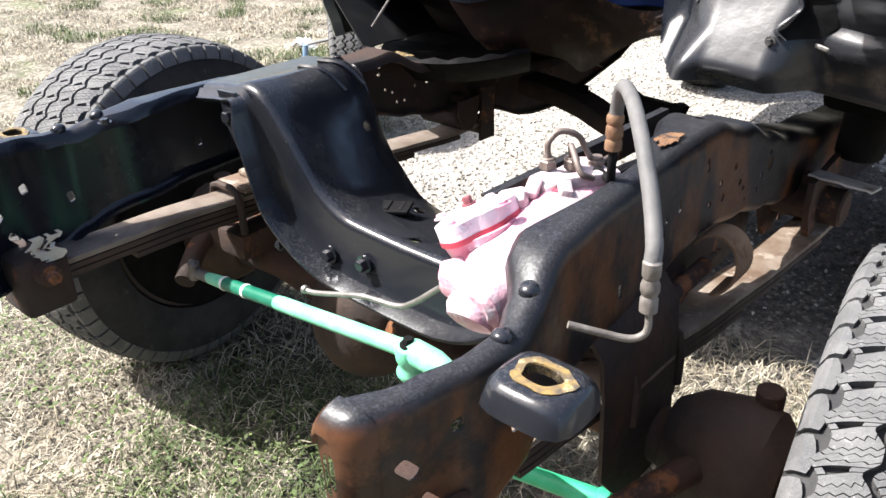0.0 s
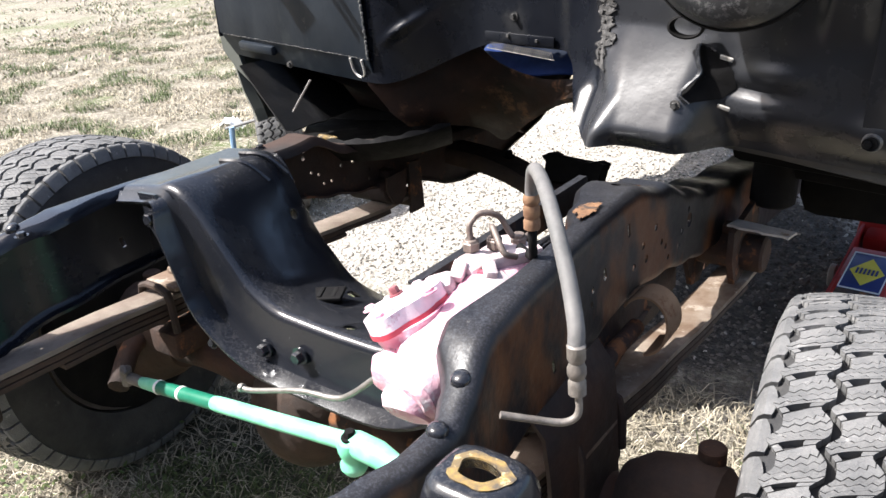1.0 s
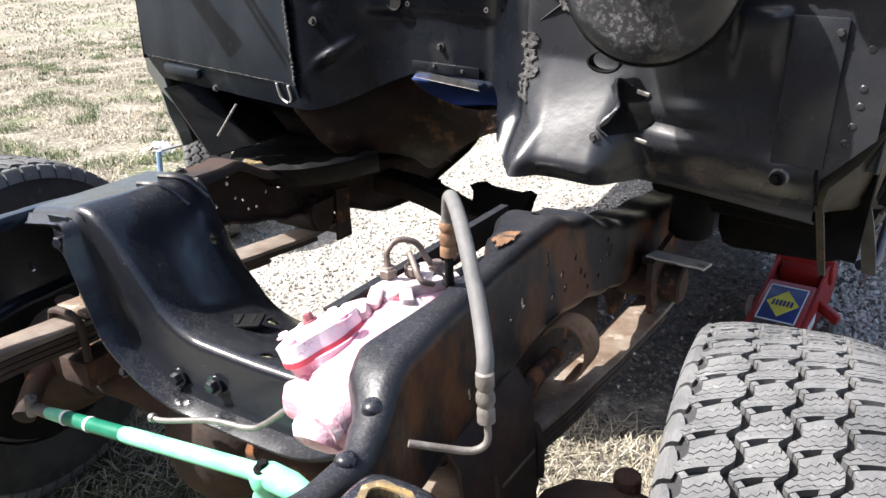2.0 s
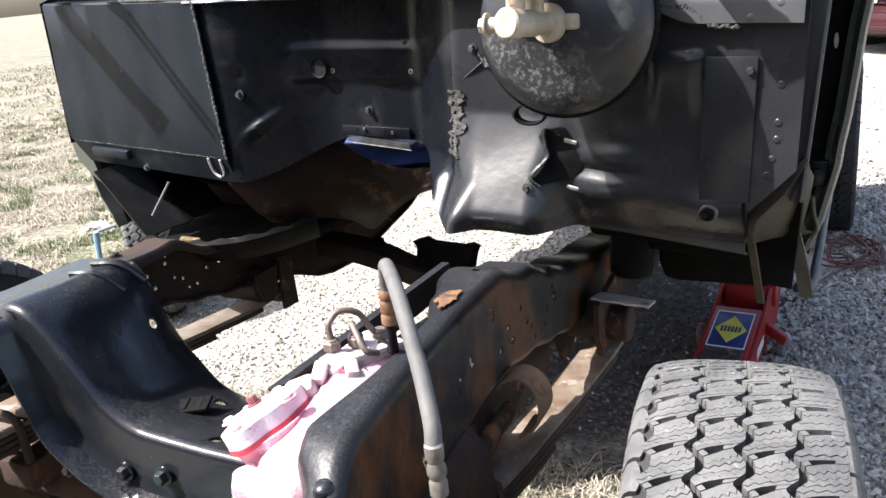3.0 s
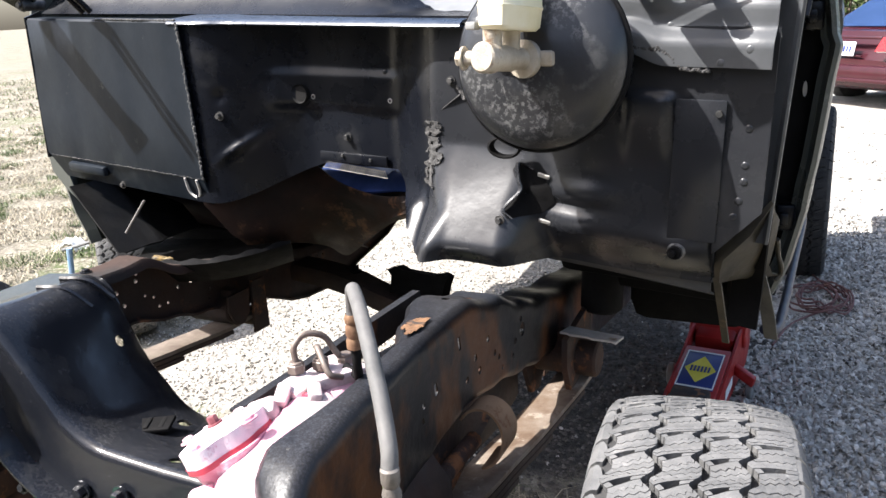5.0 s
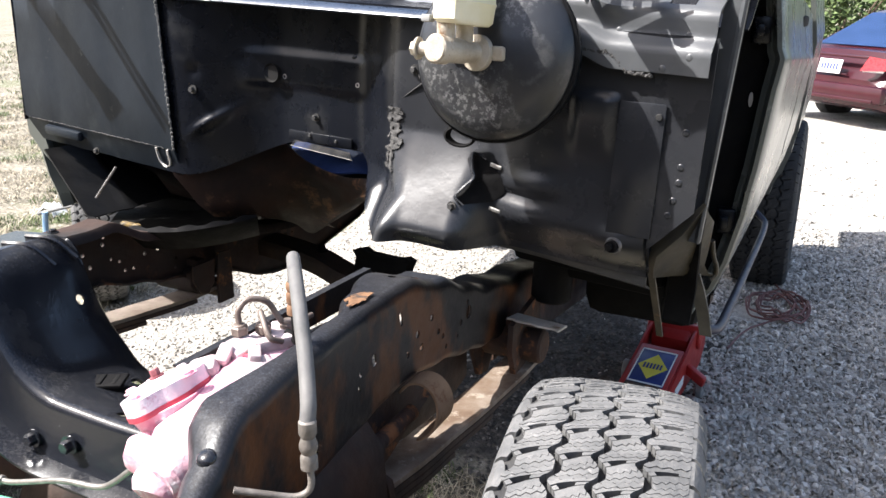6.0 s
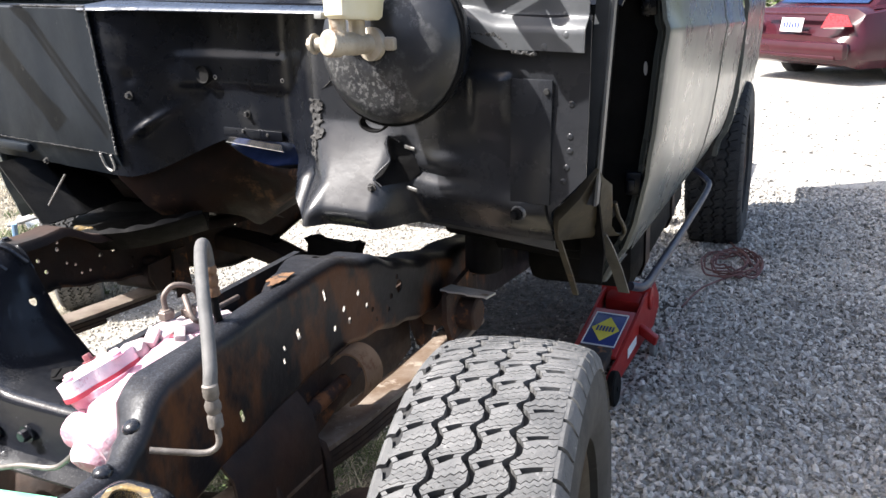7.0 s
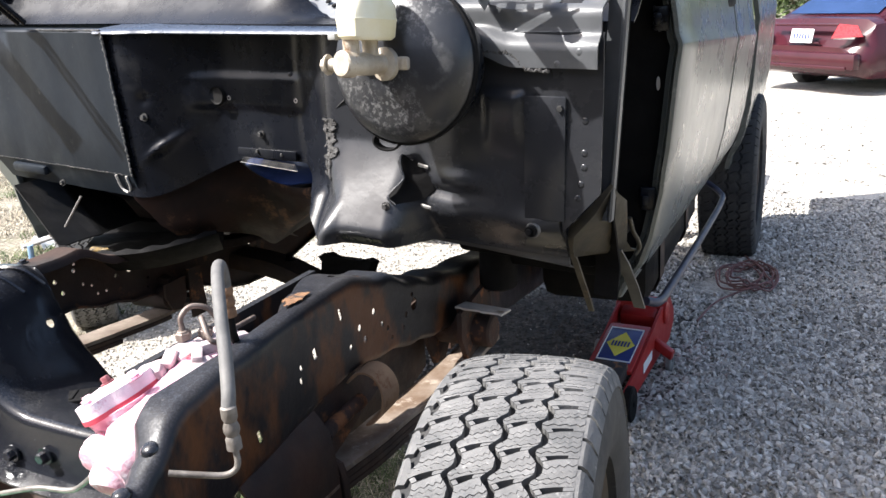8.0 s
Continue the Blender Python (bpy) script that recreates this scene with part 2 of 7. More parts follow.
def ground_material():
    m = bpy.data.materials.new("ground_soil")
    m.use_nodes = True
    nt = m.node_tree
    n, l = nt.nodes, nt.links
    b = n["Principled BSDF"]
    pos = n.new("ShaderNodeNewGeometry").outputs["Position"]

    def tex(s, detail=6.0, roughness=0.6):
        t = n.new("ShaderNodeTexNoise")
        t.inputs["Scale"].default_value, t.inputs["Detail"].default_value, t.inputs["Roughness"].default_value = s, detail, roughness
        l.new(pos, t.inputs["Vector"])
        return t.outputs["Fac"]

    def rng(v, a, c, lo=0.0, hi=1.0):
        r = n.new("ShaderNodeMapRange")
        for k, x in (("From Min", a), ("From Max", c), ("To Min", lo), ("To Max", hi)):
            r.inputs[k].default_value = x
        l.new(v, r.inputs["Value"])
        return r.outputs["Result"]

    def op(kind, a, c):
        r = n.new("ShaderNodeMath")
        r.operation = kind
        for k, v in enumerate((a, c)):
            if isinstance(v, float):
                r.inputs[k].default_value = v
            else:
                l.new(v, r.inputs[k])
        return r.outputs[0]

    def mix(f, a, c):
        x = n.new("ShaderNodeMix")
        x.data_type = "RGBA"
        l.new(f, x.inputs["Factor"])
        for sock, v in ((x.inputs[6], a), (x.inputs[7], c)):
            if isinstance(v, tuple):
                sock.default_value = (*v, 1)
            else:
                l.new(v, sock)
        return x.outputs[2]

    xyz = n.new("ShaderNodeSeparateXYZ")
    l.new(pos, xyz.inputs[0])
    wob = rng(tex(2.2), 0.3, 0.7, -0.35, 0.35)
    x = op("ADD", xyz.outputs[0], wob)
    y = op("ADD", xyz.outputs[1], wob)
    drive = op("MULTIPLY", rng(x, -1.75, -1.45), op("MULTIPLY", rng(y, 0.75, 1.15), rng(xyz.outputs[1], 16.0, 15.0)))
    grass = mix(rng(tex(1.3, 8.0, 0.7), 0.42, 0.60), (0.152, 0.132, 0.098), (0.265, 0.237, 0.182))
    grass = mix(rng(tex(0.8, 9.0, 0.74), 0.53, 0.60), grass, (0.085, 0.110, 0.034))
    grass = mix(rng(tex(6.0, 9.0, 0.78), 0.50, 0.62), grass, (0.095, 0.080, 0.048))
    grass = mix(rng(tex(17.0, 9.0, 0.80), 0.50, 0.60), grass, (0.060, 0.052, 0.030))
    grass = mix(rng(tex(40.0, 6.0, 0.75), 0.50, 0.60), grass, (0.365, 0.33, 0.265))
    bx = op("MULTIPLY", op("ADD", x, 0.05), 1.25)
    by = op("MULTIPLY", op("ADD", y, 0.62), 1.7)
    bare = rng(op("ADD", op("MULTIPLY", bx, bx), op("MULTIPLY", by, by)), 1.3, 0.5)
    grass = mix(bare, grass, mix(rng(tex(30.0, 8.0, 0.7), 0.42, 0.58), (0.17, 0.145, 0.10), (0.50, 0.45, 0.36)))
    # dark oval that paints the frame's shade onto the lawn
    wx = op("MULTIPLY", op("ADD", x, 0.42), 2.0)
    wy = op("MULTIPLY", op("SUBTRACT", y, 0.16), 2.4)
    frame_shade = rng(op("ADD", op("MULTIPLY", wx, wx), op("MULTIPLY", wy, wy)), 1.2, 0.6)
    grass = mix(frame_shade, grass, (0.045, 0.046, 0.026))
    vor = n.new("ShaderNodeTexVoronoi")
    vor.inputs["Scale"].default_value = 60.0
    l.new(pos, vor.inputs["Vector"])
    cell = rng(n_sep(nt, vor.outputs["Color"]), 0.0, 1.0)
    stone = mix(cell, (0.39, 0.372, 0.338), (0.68, 0.655, 0.61))
    stone = mix(rng(vor.outputs["Distance"], 0.32, 0.62), stone, (0.15, 0.142, 0.128))
    stone = mix(rng(tex(1.7, 8.0, 0.7), 0.38, 0.54), stone, mix(rng(tex(60.0), 0.4, 0.6), (0.42, 0.392, 0.34), (0.58, 0.545, 0.485)))
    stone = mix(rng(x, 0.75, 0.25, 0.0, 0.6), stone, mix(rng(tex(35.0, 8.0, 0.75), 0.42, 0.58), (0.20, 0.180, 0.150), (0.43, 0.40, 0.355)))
    # oily ground below the cab, darkened further to paint in its shade
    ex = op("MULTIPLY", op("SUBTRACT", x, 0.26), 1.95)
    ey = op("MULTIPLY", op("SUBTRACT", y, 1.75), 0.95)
    oil_shade = rng(op("ADD", op("MULTIPLY", ex, ex), op("MULTIPLY", ey, ey)), 1.0, 0.55)
    stone = mix(oil_shade, stone, mix(rng(tex(25.0), 0.4, 0.6), (0.035, 0.030, 0.026), (0.085, 0.075, 0.065)))
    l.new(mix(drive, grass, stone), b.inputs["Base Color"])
    b.inputs["Roughness"].default_value = 0.93
    bp = n.new("ShaderNodeBump")
    bp.inputs["Strength"].default_value = 0.9
    bp.inputs["Distance"].default_value = 0.015
    hgt = op("ADD", op("MULTIPLY", op("MULTIPLY", vor.outputs["Distance"], drive), -0.6), tex(70.0, 5.0))
    l.new(hgt, bp.inputs["Height"])
    l.new(bp.outputs["Normal"], b.inputs["Normal"])
    return m


def n_sep(nt, sock):
    s = nt.nodes.new("ShaderNodeSeparateColor")
    nt.links.new(sock, s.inputs[0])
    return s.outputs[0]


GROUND = ground_material()


# ---------------------------------------------------------------- mesh helpers (all meshes are written in world metres)
def finish(bm, name, mat, angle=38):
    bmesh.ops.recalc_face_normals(bm, faces=bm.faces)
    me = bpy.data.meshes.new(name)
    bm.to_mesh(me)
    bm.free()
    me.materials.append(mat)
    for p in me.polygons:
        p.use_smooth = True
    me.set_sharp_from_angle(angle=radians(angle))
    return me


WORLD = {}


def thing(name, at, label, category, group="", kind=""):
    ob = new(name)
    ob.empty_display_size = 0.1
    ob.matrix_basis = at if isinstance(at, Matrix) else Matrix.Translation(at)
    WORLD[ob] = ob.matrix_basis.copy()
    return tagged(ob, label, category, group, kind)


class Assembly:
    """A part of the truck that has pieces of its own: its first mesh carries the name, the next ones hang under it."""

    def __init__(self, name, label):
        self.name, self.label, self.ob = name, label, None


def part(name, bm, mat, parent, label="", angle=38):
    if isinstance(parent, Assembly):
        if parent.ob is None:
            parent.ob = part(parent.name, bm, mat, truck, parent.label, angle)
            return parent.ob
        parent = parent.ob
    if parent.parent is not None and parent.parent.parent is not None:
        parent = parent.parent                                # never a fourth level
    ob = new(name, finish(bm, name, mat, angle))
    ob.parent = parent
    ob.matrix_parent_inverse = WORLD[parent].inverted()
    WORLD[ob] = Matrix.Identity(4)
    return tagged(ob, label)


def solo(name, bm, mat, label, category, group="", kind="", angle=38):
    ob = new(name, finish(bm, name, mat, angle))
    WORLD[ob] = Matrix.Identity(4)
    return tagged(ob, label, category, group, kind)


def box(bm, c, s, rot=(0, 0, 0), bevel=0.0, m=None):
    mm = pose(*c, *rot) @ Matrix.Diagonal((*s, 1))
    r = bmesh.ops.create_cube(bm, size=1.0, matrix=(m @ mm) if m else mm)
    if bevel:
        es = list({e for v in r["verts"] for e in v.link_edges})
        bmesh.ops.bevel(bm, geom=es, offset=bevel, segments=2, affect="EDGES", profile=0.5)
    return bm


def tube(bm, pts, r, seg=10, caps=True):
    """A round tube along points; r is one radius or one for each point."""
    pts = [Vector(p) for p in pts]
    rs = r if isinstance(r, (list, tuple)) else [r] * len(pts)
    side = None
    rings = []
    for i, p in enumerate(pts):
        d = (pts[min(i + 1, len(pts) - 1)] - pts[max(i - 1, 0)]).normalized()
        if side is None:
            side = d.orthogonal().normalized()
        side = (side - d * side.dot(d)).normalized()
        up = d.cross(side)
        rings.append([bm.verts.new(p + rs[i] * (math.cos(a) * side + math.sin(a) * up)) for a in [2 * math.pi * k / seg for k in range(seg)]])
    for a, b in zip(rings, rings[1:]):
        for k in range(seg):
            bm.faces.new((a[k], a[(k + 1) % seg], b[(k + 1) % seg], b[k]))
    if caps:
        bm.faces.new(rings[0][::-1])
        bm.faces.new(rings[-1])
    return bm


def smooth_path(pts, steps=8):
    """A Catmull-Rom curve through points."""
    p = [Vector(q) for q in pts]
    p = [2 * p[0] - p[1]] + p + [2 * p[-1] - p[-2]]
    out = []
    for a, b, c, d in zip(p, p[1:], p[2:], p[3:]):
        for k in range(steps):
            t = k / steps
            out.append(0.5 * ((2 * b) + (c - a) * t + (2 * a - 5 * b + 4 * c - d) * t * t + (3 * b - a - 3 * c + d) * t ** 3))
    return out + [p[-2]]


def lathe(bm, prof, m, seg=32, closed=False):
    """Turns a profile of (radius, height) round the local z of m."""
    rings = []
    for r, h in prof:
        if r < 1e-6:
            rings.append([bm.verts.new(m @ Vector((0, 0, h)))])
        else:
            rings.append([bm.verts.new(m @ Vector((r * math.cos(a), r * math.sin(a), h))) for a in [2 * math.pi * k / seg for k in range(seg)]])
    pairs = list(zip(rings, rings[1:]))
    if closed:
        pairs.append((rings[-1], rings[0]))
    for a, b in pairs:
        for k in range(seg):
            q = (k + 1) % seg
            if len(a) == 1 and len(b) == 1:
                continue
            if len(a) == 1:
                bm.faces.new((a[0], b[k], b[q]))
            elif len(b) == 1:
                bm.faces.new((a[k], a[q], b[0]))
            else:
                bm.faces.new((a[k], a[q], b[q], b[k]))
    return bm


def axis(p, d, up=(0, 0, 1)):
    """A pose at p whose local z points along d."""
    return Matrix.Translation(p) @ Vector(d).to_track_quat("Z", "Y").to_matrix().to_4x4()


def cyl(bm, a, b, r, seg=16, bevel=0.0):
    a, b = Vector(a), Vector(b)
    h = (b - a).length
    k = bevel or min(r, h) * 0.12
    return lathe(bm, [(0, 0), (r - k, 0), (r, k), (r, h - k), (r - k, h), (0, h)], axis(a, b - a), seg)


def bolt(bm, p, d, r=0.011, h=0.010, washer=True):
    m = axis(p, d)
    if washer:
        lathe(bm, [(0, 0), (r * 1.5, 0), (r * 1.5, h * 0.25), (0, h * 0.25)], m, 14)
    lathe(bm, [(0, 0), (r, 0), (r, h * 0.85), (r * 0.85, h), (0, h)], m, 6)
    return bm


def bolts(places, d, r, h, mat, parent, name="bolt", washer=True, m=None):
    """One hexagon bolt head for each place, each an object of its own."""
    for p in places:
        bm = bmesh.new()
        bolt(bm, p, d, r, h, washer)
        if m:
            bm.transform(m)
        part(name, bm, mat, parent)


def rivet(bm, p, d, r=0.014, h=0.007):
    return lathe(bm, [(r, -0.002), (r, h * 0.2), (r * 0.85, h * 0.65), (r * 0.5, h * 0.95), (0, h)], axis(p, d), 14)


def loft(bm, rings, close=False, caps=False):
    vs = [[bm.verts.new(p) for p in ring] for ring in rings]
    n = len(vs[0])
    for a, b in zip(vs, vs[1:]):
        for k in range(n if close else n - 1):
            q = (k + 1) % n
            bm.faces.new((a[k], a[q], b[q], b[k]))
    if caps:
        bm.faces.new(vs[0][::-1])
        bm.faces.new(vs[-1])
    return bm


def thicken(bm, t):
    bmesh.ops.recalc_face_normals(bm, faces=bm.faces)
    bmesh.ops.solidify(bm, geom=list(bm.faces), thickness=t)
    return bm


def grid(bm, nu, nv, f, keep=None):
    """A sheet of (nu x nv) cells through f(u, v), u and v from 0 to 1; keep(u, v) drops cells."""
    vs = {}

    def vert(i, j):
        if (i, j) not in vs:
            vs[i, j] = bm.verts.new(f(i / nu, j / nv))
        return vs[i, j]
    for i in range(nu):
        for j in range(nv):
            if keep is None or keep((i + 0.5) / nu, (j + 0.5) / nv):
                bm.faces.new((vert(i, j), vert(i + 1, j), vert(i + 1, j + 1), vert(i, j + 1)))
    return bm


def prism(bm, poly, depth, m):
    """A flat outline in the local xy of m, made depth thick along local z."""
    a = [bm.verts.new(m @ Vector((x, y, 0))) for x, y in poly]
    b = [bm.verts.new(m @ Vector((x, y, depth))) for x, y in poly]
    bm.faces.new(a[::-1])
    bm.faces.new(b)
    for k in range(len(poly)):
        q = (k + 1) % len(poly)
        bm.faces.new((a[k], a[q], b[q], b[k]))
    return bm


def drilled(ob, cutter):
    """Cuts the closed shapes of the bmesh cutter out of ob's mesh."""
    me = bpy.data.meshes.new("cutter")
    bmesh.ops.recalc_face_normals(cutter, faces=cutter.faces)
    cutter.to_mesh(me)
    cutter.free()
    tool = new("cutter", me)
    mod = ob.modifiers.new("holes", "BOOLEAN")
    mod.operation, mod.solver, mod.object = "DIFFERENCE", "EXACT", tool
    dg = bpy.context.evaluated_depsgraph_get()
    done = bpy.data.meshes.new_from_object(ob.evaluated_get(dg))
    ob.modifiers.clear()
    ob.data = done
    done.set_sharp_from_angle(angle=radians(38))
    bpy.data.objects.remove(tool)
    bpy.data.meshes.remove(me)
    return ob


def lerp(table, x):
    for (a, *va), (b, *vb) in zip(table, table[1:]):
        if x <= b:
            t = max(0.0, min(1.0, (x - a) / (b - a)))
            t = t * t * (3 - 2 * t)
            return [p + (q - p) * t for p, q in zip(va, vb)]
    return list(table[-1][1:])


# ---------------------------------------------------------------- the ground: one sheet to the horizon
def ground_height(x, y):
    h = 0.012 * noise.noise(Vector((x * 1.7, y * 1.7, 0))) + 0.05 * noise.noise(Vector((x * 0.15, y * 0.15, 3)))
    near = max(0.0, 1 - math.hypot(x, y - 1) / 4.0)
    bank = 0.085 * math.exp(-((x + 0.90) / 0.55) ** 2 - (y / 0.80) ** 2)      # the lawn swells under the far wheel
    return h * (1 - 0.75 * near) - 0.018 * max(0.0, min(y, 14.0) - 3.6) - 0.03 + bank


def build_ground():
    ticks = [-900, -400, -180, -90, -50, -30, -20, -14, -10, -8, -6.5] + [-5.5 + 0.25 * k for k in range(45)] + [6, 7, 8, 9.5, 11, 13, 16, 20, 30, 50, 90, 180, 400, 900]
    bm = bmesh.new()
    vs = [[bm.verts.new((x, y + 2, ground_height(x, y + 2))) for y in ticks] for x in ticks]
    for i in range(len(ticks) - 1):
        for j in range(len(ticks) - 1):
            bm.faces.new((vs[i][j], vs[i + 1][j], vs[i + 1][j + 1], vs[i][j + 1]))
    return solo("ground", bm, GROUND, "dry grass and grey gravel driveway", "ground", kind="structure")


build_ground()


def added_wall():
    """Added unseen wall, cuts bounce and low sky: lapped boards, each tilted a little."""
    bm = bmesh.new()
    rows = []
    for k in range(22):
        z = -0.10 + 0.15 * k
        rows += [[(-9.0, -5.00, z), (8.0, -5.00, z)], [(-9.0, -5.018, z + 0.148), (8.0, -5.018, z + 0.148)]]
    loft(bm, rows)
    thicken(bm, 0.12)
    return solo("added_wall_south", bm, SIDING, "plain brown boarded wall, added out of view to cut bounced light", "wall", kind="structure")


SIDING = material("brown_board_siding", (0.10, 0.085, 0.07), (0.15, 0.125, 0.10), 0.7, 0.9, scale=3, bump=0.2, bump_scale=40)
added_wall()

# ---------------------------------------------------------------- the truck; its frame first
truck = thing("pickup_truck", (0, 1.6, 0.0), "stripped pickup truck with bare black frame, firewall and grey-green doors", "truck")
cab = truck_frame = truck

# along y: top and bottom height, outer and inner edge of the top flange
RAIL = [(-0.545, 0.795, 0.570, 0.455, 0.400), (-0.47, 0.797, 0.580, 0.475, 0.436), (-0.40, 0.800, 0.600, 0.492, 0.456), (-0.345, 0.802, 0.62, 0.495, 0.458), (-0.30, 0.820, 0.64, 0.488, 0.444),
        (-0.262, 0.846, 0.655, 0.479, 0.414), (-0.235, 0.858, 0.66, 0.473, 0.404), (-0.12, 0.870, 0.68, 0.471, 0.426), (0.03, 0.874, 0.690, 0.465, 0.424), (0.11, 0.873, 0.693, 0.460, 0.392), (0.20, 0.870, 0.695, 0.457, 0.362), (0.34, 0.832, 0.67, 0.455, 0.363),
        (0.46, 0.782, 0.640, 0.455, 0.363), (0.56, 0.75, 0.615, 0.455, 0.363), (0.75, 0.71, 0.575, 0.455, 0.363), (1.0, 0.675, 0.50, 0.455, 0.363), (1.3, 0.655, 0.46, 0.455, 0.363), (4.7, 0.65, 0.45, 0.455, 0.363)]
WEB = 0.455
RISE = [(-0.545, 0.055), (-0.46, 0.045), (-0.38, 0.028), (-0.30, 0.015), (-0.25, -0.004), (-0.1, -0.020), (0.05, -0.030), (0.20, -0.040), (0.36, 0.0), (5.0, 0.0)]      # the far rail, against the near one

KICK = [(1.10, 0.0), (1.30, 0.06), (2.1, 0.30), (4.7, 0.30)]                                         # it climbs under the cab


def rail_at(y, side):
    zt, zb, xo, xi = lerp(RAIL, y)
    up = lerp(RISE, y)[0] if side < 0 else 0.0
    kick = lerp(KICK, y)[0] if side < 0 else 0.0
    return zt + up + 0.6 * kick, zb + 0.4 * up + kick, xo, xi


def rail_section(y, side):
    zt, zb, xo, xi = rail_at(y, side)
    r = min(0.020, (xo - xi) * 0.42)
    ring = [(xi - 0.001, zt - 0.022), (xi + 0.002, zt - 0.009), (xi + 0.010, zt - 0.001)]
    ring += [(xo - r + r * math.sin(a), zt - r + r * math.cos(a)) for a in [math.pi / 2 * k / 6 for k in range(7)]]
    ring += [(xo, (zt + zb) / 2)]
    ring += [(xo - r + r * math.cos(a), zb + r - r * math.sin(a)) for a in [math.pi / 2 * k / 6 for k in range(7)]]
    ring += [(xo - 0.024, zb)]
    return [Vector((side * x, y, z)) for x, z in ring]


# holes in the webs: y, height, radius
HOLES = [(0.283, 0.781, 0.006), (0.227, 0.771, 0.006), (0.242, 0.742, 0.0065), (0.191, 0.748, 0.0055), (0.311, 0.744, 0.0055), (0.330, 0.728, 0.005), (0.344, 0.702, 0.0045),
         (0.395, 0.702, 0.0045), (0.410, 0.724, 0.006), (0.446, 0.733, 0.0125), (0.440, 0.756, 0.005)]
FAR_HOLES = [(0.392, 0.774, 0.007), (0.330, 0.747, 0.008), (0.388, 0.757, 0.008), (0.346, 0.713, 0.008), (0.408, 0.715, 0.006), (0.432, 0.703, 0.006), (0.500, 0.739, 0.013), (0.513, 0.700, 0.008), (0.560, 0.705, 0.016),
             (0.446, 0.676, 0.006), (0.473, 0.674, 0.006), (0.620, 0.697, 0.006), (0.616, 0.659, 0.006), (0.610, 0.634, 0.006), (1.06, 0.624, 0.013), (1.09, 0.60, 0.005), (1.12, 0.598, 0.005)]


RAILBLACK = material("rail_black_paint", (0.006, 0.007, 0.011), (0.012, 0.013, 0.018), 0.16, 0.30, scale=7, bump=0.06, bump_scale=30, spec=0.38)


def frame_rail(frame_ob, side):
    ys = [-0.545 + 0.0175 * k for k in range(1, 85)] + [1.0, 1.15, 1.3, 1.5, 1.8, 2.4, 3.2, 4.0, 4.7]
    # the far rail keeps its black paint only in front
    stretches = ((-1.0, 9.0, FRAMEPAINT, "side_rail", "rust-brown towards its front horn"),) if side > 0 else \
        ((-1.0, 0.0851, RAILBLACK, "rail_front", "black painted front of the rail"), (0.0849, 9.0, RUSTRAIL, "side_rail", ""))
    for lo, hi, mat, nm, words in stretches:
        bm = bmesh.new()
        loft(bm, [rail_section(y, side) for y in ys if lo < y < hi])
        thicken(bm, -0.0025 if side > 0 else 0.006)
        ob = part(nm, bm, mat, frame_ob, words)
        cut = bmesh.new()
        if nm != "rail_front":
            for y, z, r in HOLES if side > 0 else FAR_HOLES:
                if lo < y < hi:
                    cyl(cut, (side * (WEB - 0.04), y, z), (side * (WEB + 0.04), y, z), 1.1 * r if side > 0 else 0.72 * r, 14)
        for y, z, w, h in ((-0.44, 0.745, 0.014, 0.018), (-0.50, 0.72, 0.016, 0.030), (-0.475, 0.665, 0.012, 0.034), (-0.36, 0.70, 0.012, 0.02), (-0.10, 0.735, 0.009, 0.022), (0.167, 0.821, 0.009, 0.024), (0.073, 0.790, 0.012, 0.020), (0.028, 0.786, 0.007, 0.010), (0.024, 0.764, 0.007, 0.012)):
            if lo < y < hi:
                box(cut, (side * WEB, y, z), (0.12, w, h), (12 if h < 0.025 else 38, 0, 0), w * 0.3)
        if hi > 1 and side > 0:
            for y in (0.22, 0.30):
                cyl(cut, (side * 0.415, y, 0.78), (side * 0.415, y, 0.95), 0.0075, 14)
        if len(cut.verts):
            drilled(ob, cut)
    # front end of the horn, bent round in a wide radius, with a slot
    zt, zb, xo, xi = rail_at(-0.5275, side)
    bm = bmesh.new()
    rings = []
    for k in range(8):
        a = math.pi / 2 * k / 7
        ring = rail_section(-0.5275, side)
        out = 0.026 * (1 - math.cos(a))
        low = 0.022 * (1 - math.cos(a))
        for p in ring:
            f = max(0.0, min(1.0, (side * p.x - xi) / (xo - xi)))
            h = max(0.0, (p.z - zb) / (zt - zb))
            p.x -= side * out * f
            p.z -= low * h
            p.y -= 0.026 * math.sin(a)
        rings.append(ring)
    loft(bm, rings)
    thicken(bm, -0.006 * side)
    last = rings[-1]
    faces = [[bm.verts.new(p + Vector((0, dy, 0))) for p in last] for dy in (0.0, 0.006)]
    for f in faces:
        bm.faces.new(f)
    end = part("horn_end", bm, FRAMEPAINT if side > 0 else RAILBLACK, frame_ob)
    cut = bmesh.new()
    box(cut, (side * (xi + 0.012), -0.553, zt - 0.075), (0.015, 0.05, 0.055), (0, 0, 0), 0.007)
    drilled(end, cut)
    for y in (-0.292, -0.357):
        zt, zb, xo, xi = rail_at(y, side)
        bm = bmesh.new()
        rivet(bm, (side * (xo + xi) / 2, y, zt + 0.001), (0, -0.45 if y > -0.32 else -0.1, 1), 0.0125, 0.009)
        part("rivet", bm, BLACK, frame_ob)
    # cup-shaped radiator mount outboard of the rail
    bm = bmesh.new()
    cx, cy = side * 0.556, -0.402

    def ring(w, d, z, k=0.42, dx=0.0):
        out = []
        for q in range(24):
            a = 2 * math.pi * q / 24
            c, s = math.cos(a), math.sin(a)
            p = (abs(c) ** 4 + abs(s) ** 4) ** -0.25
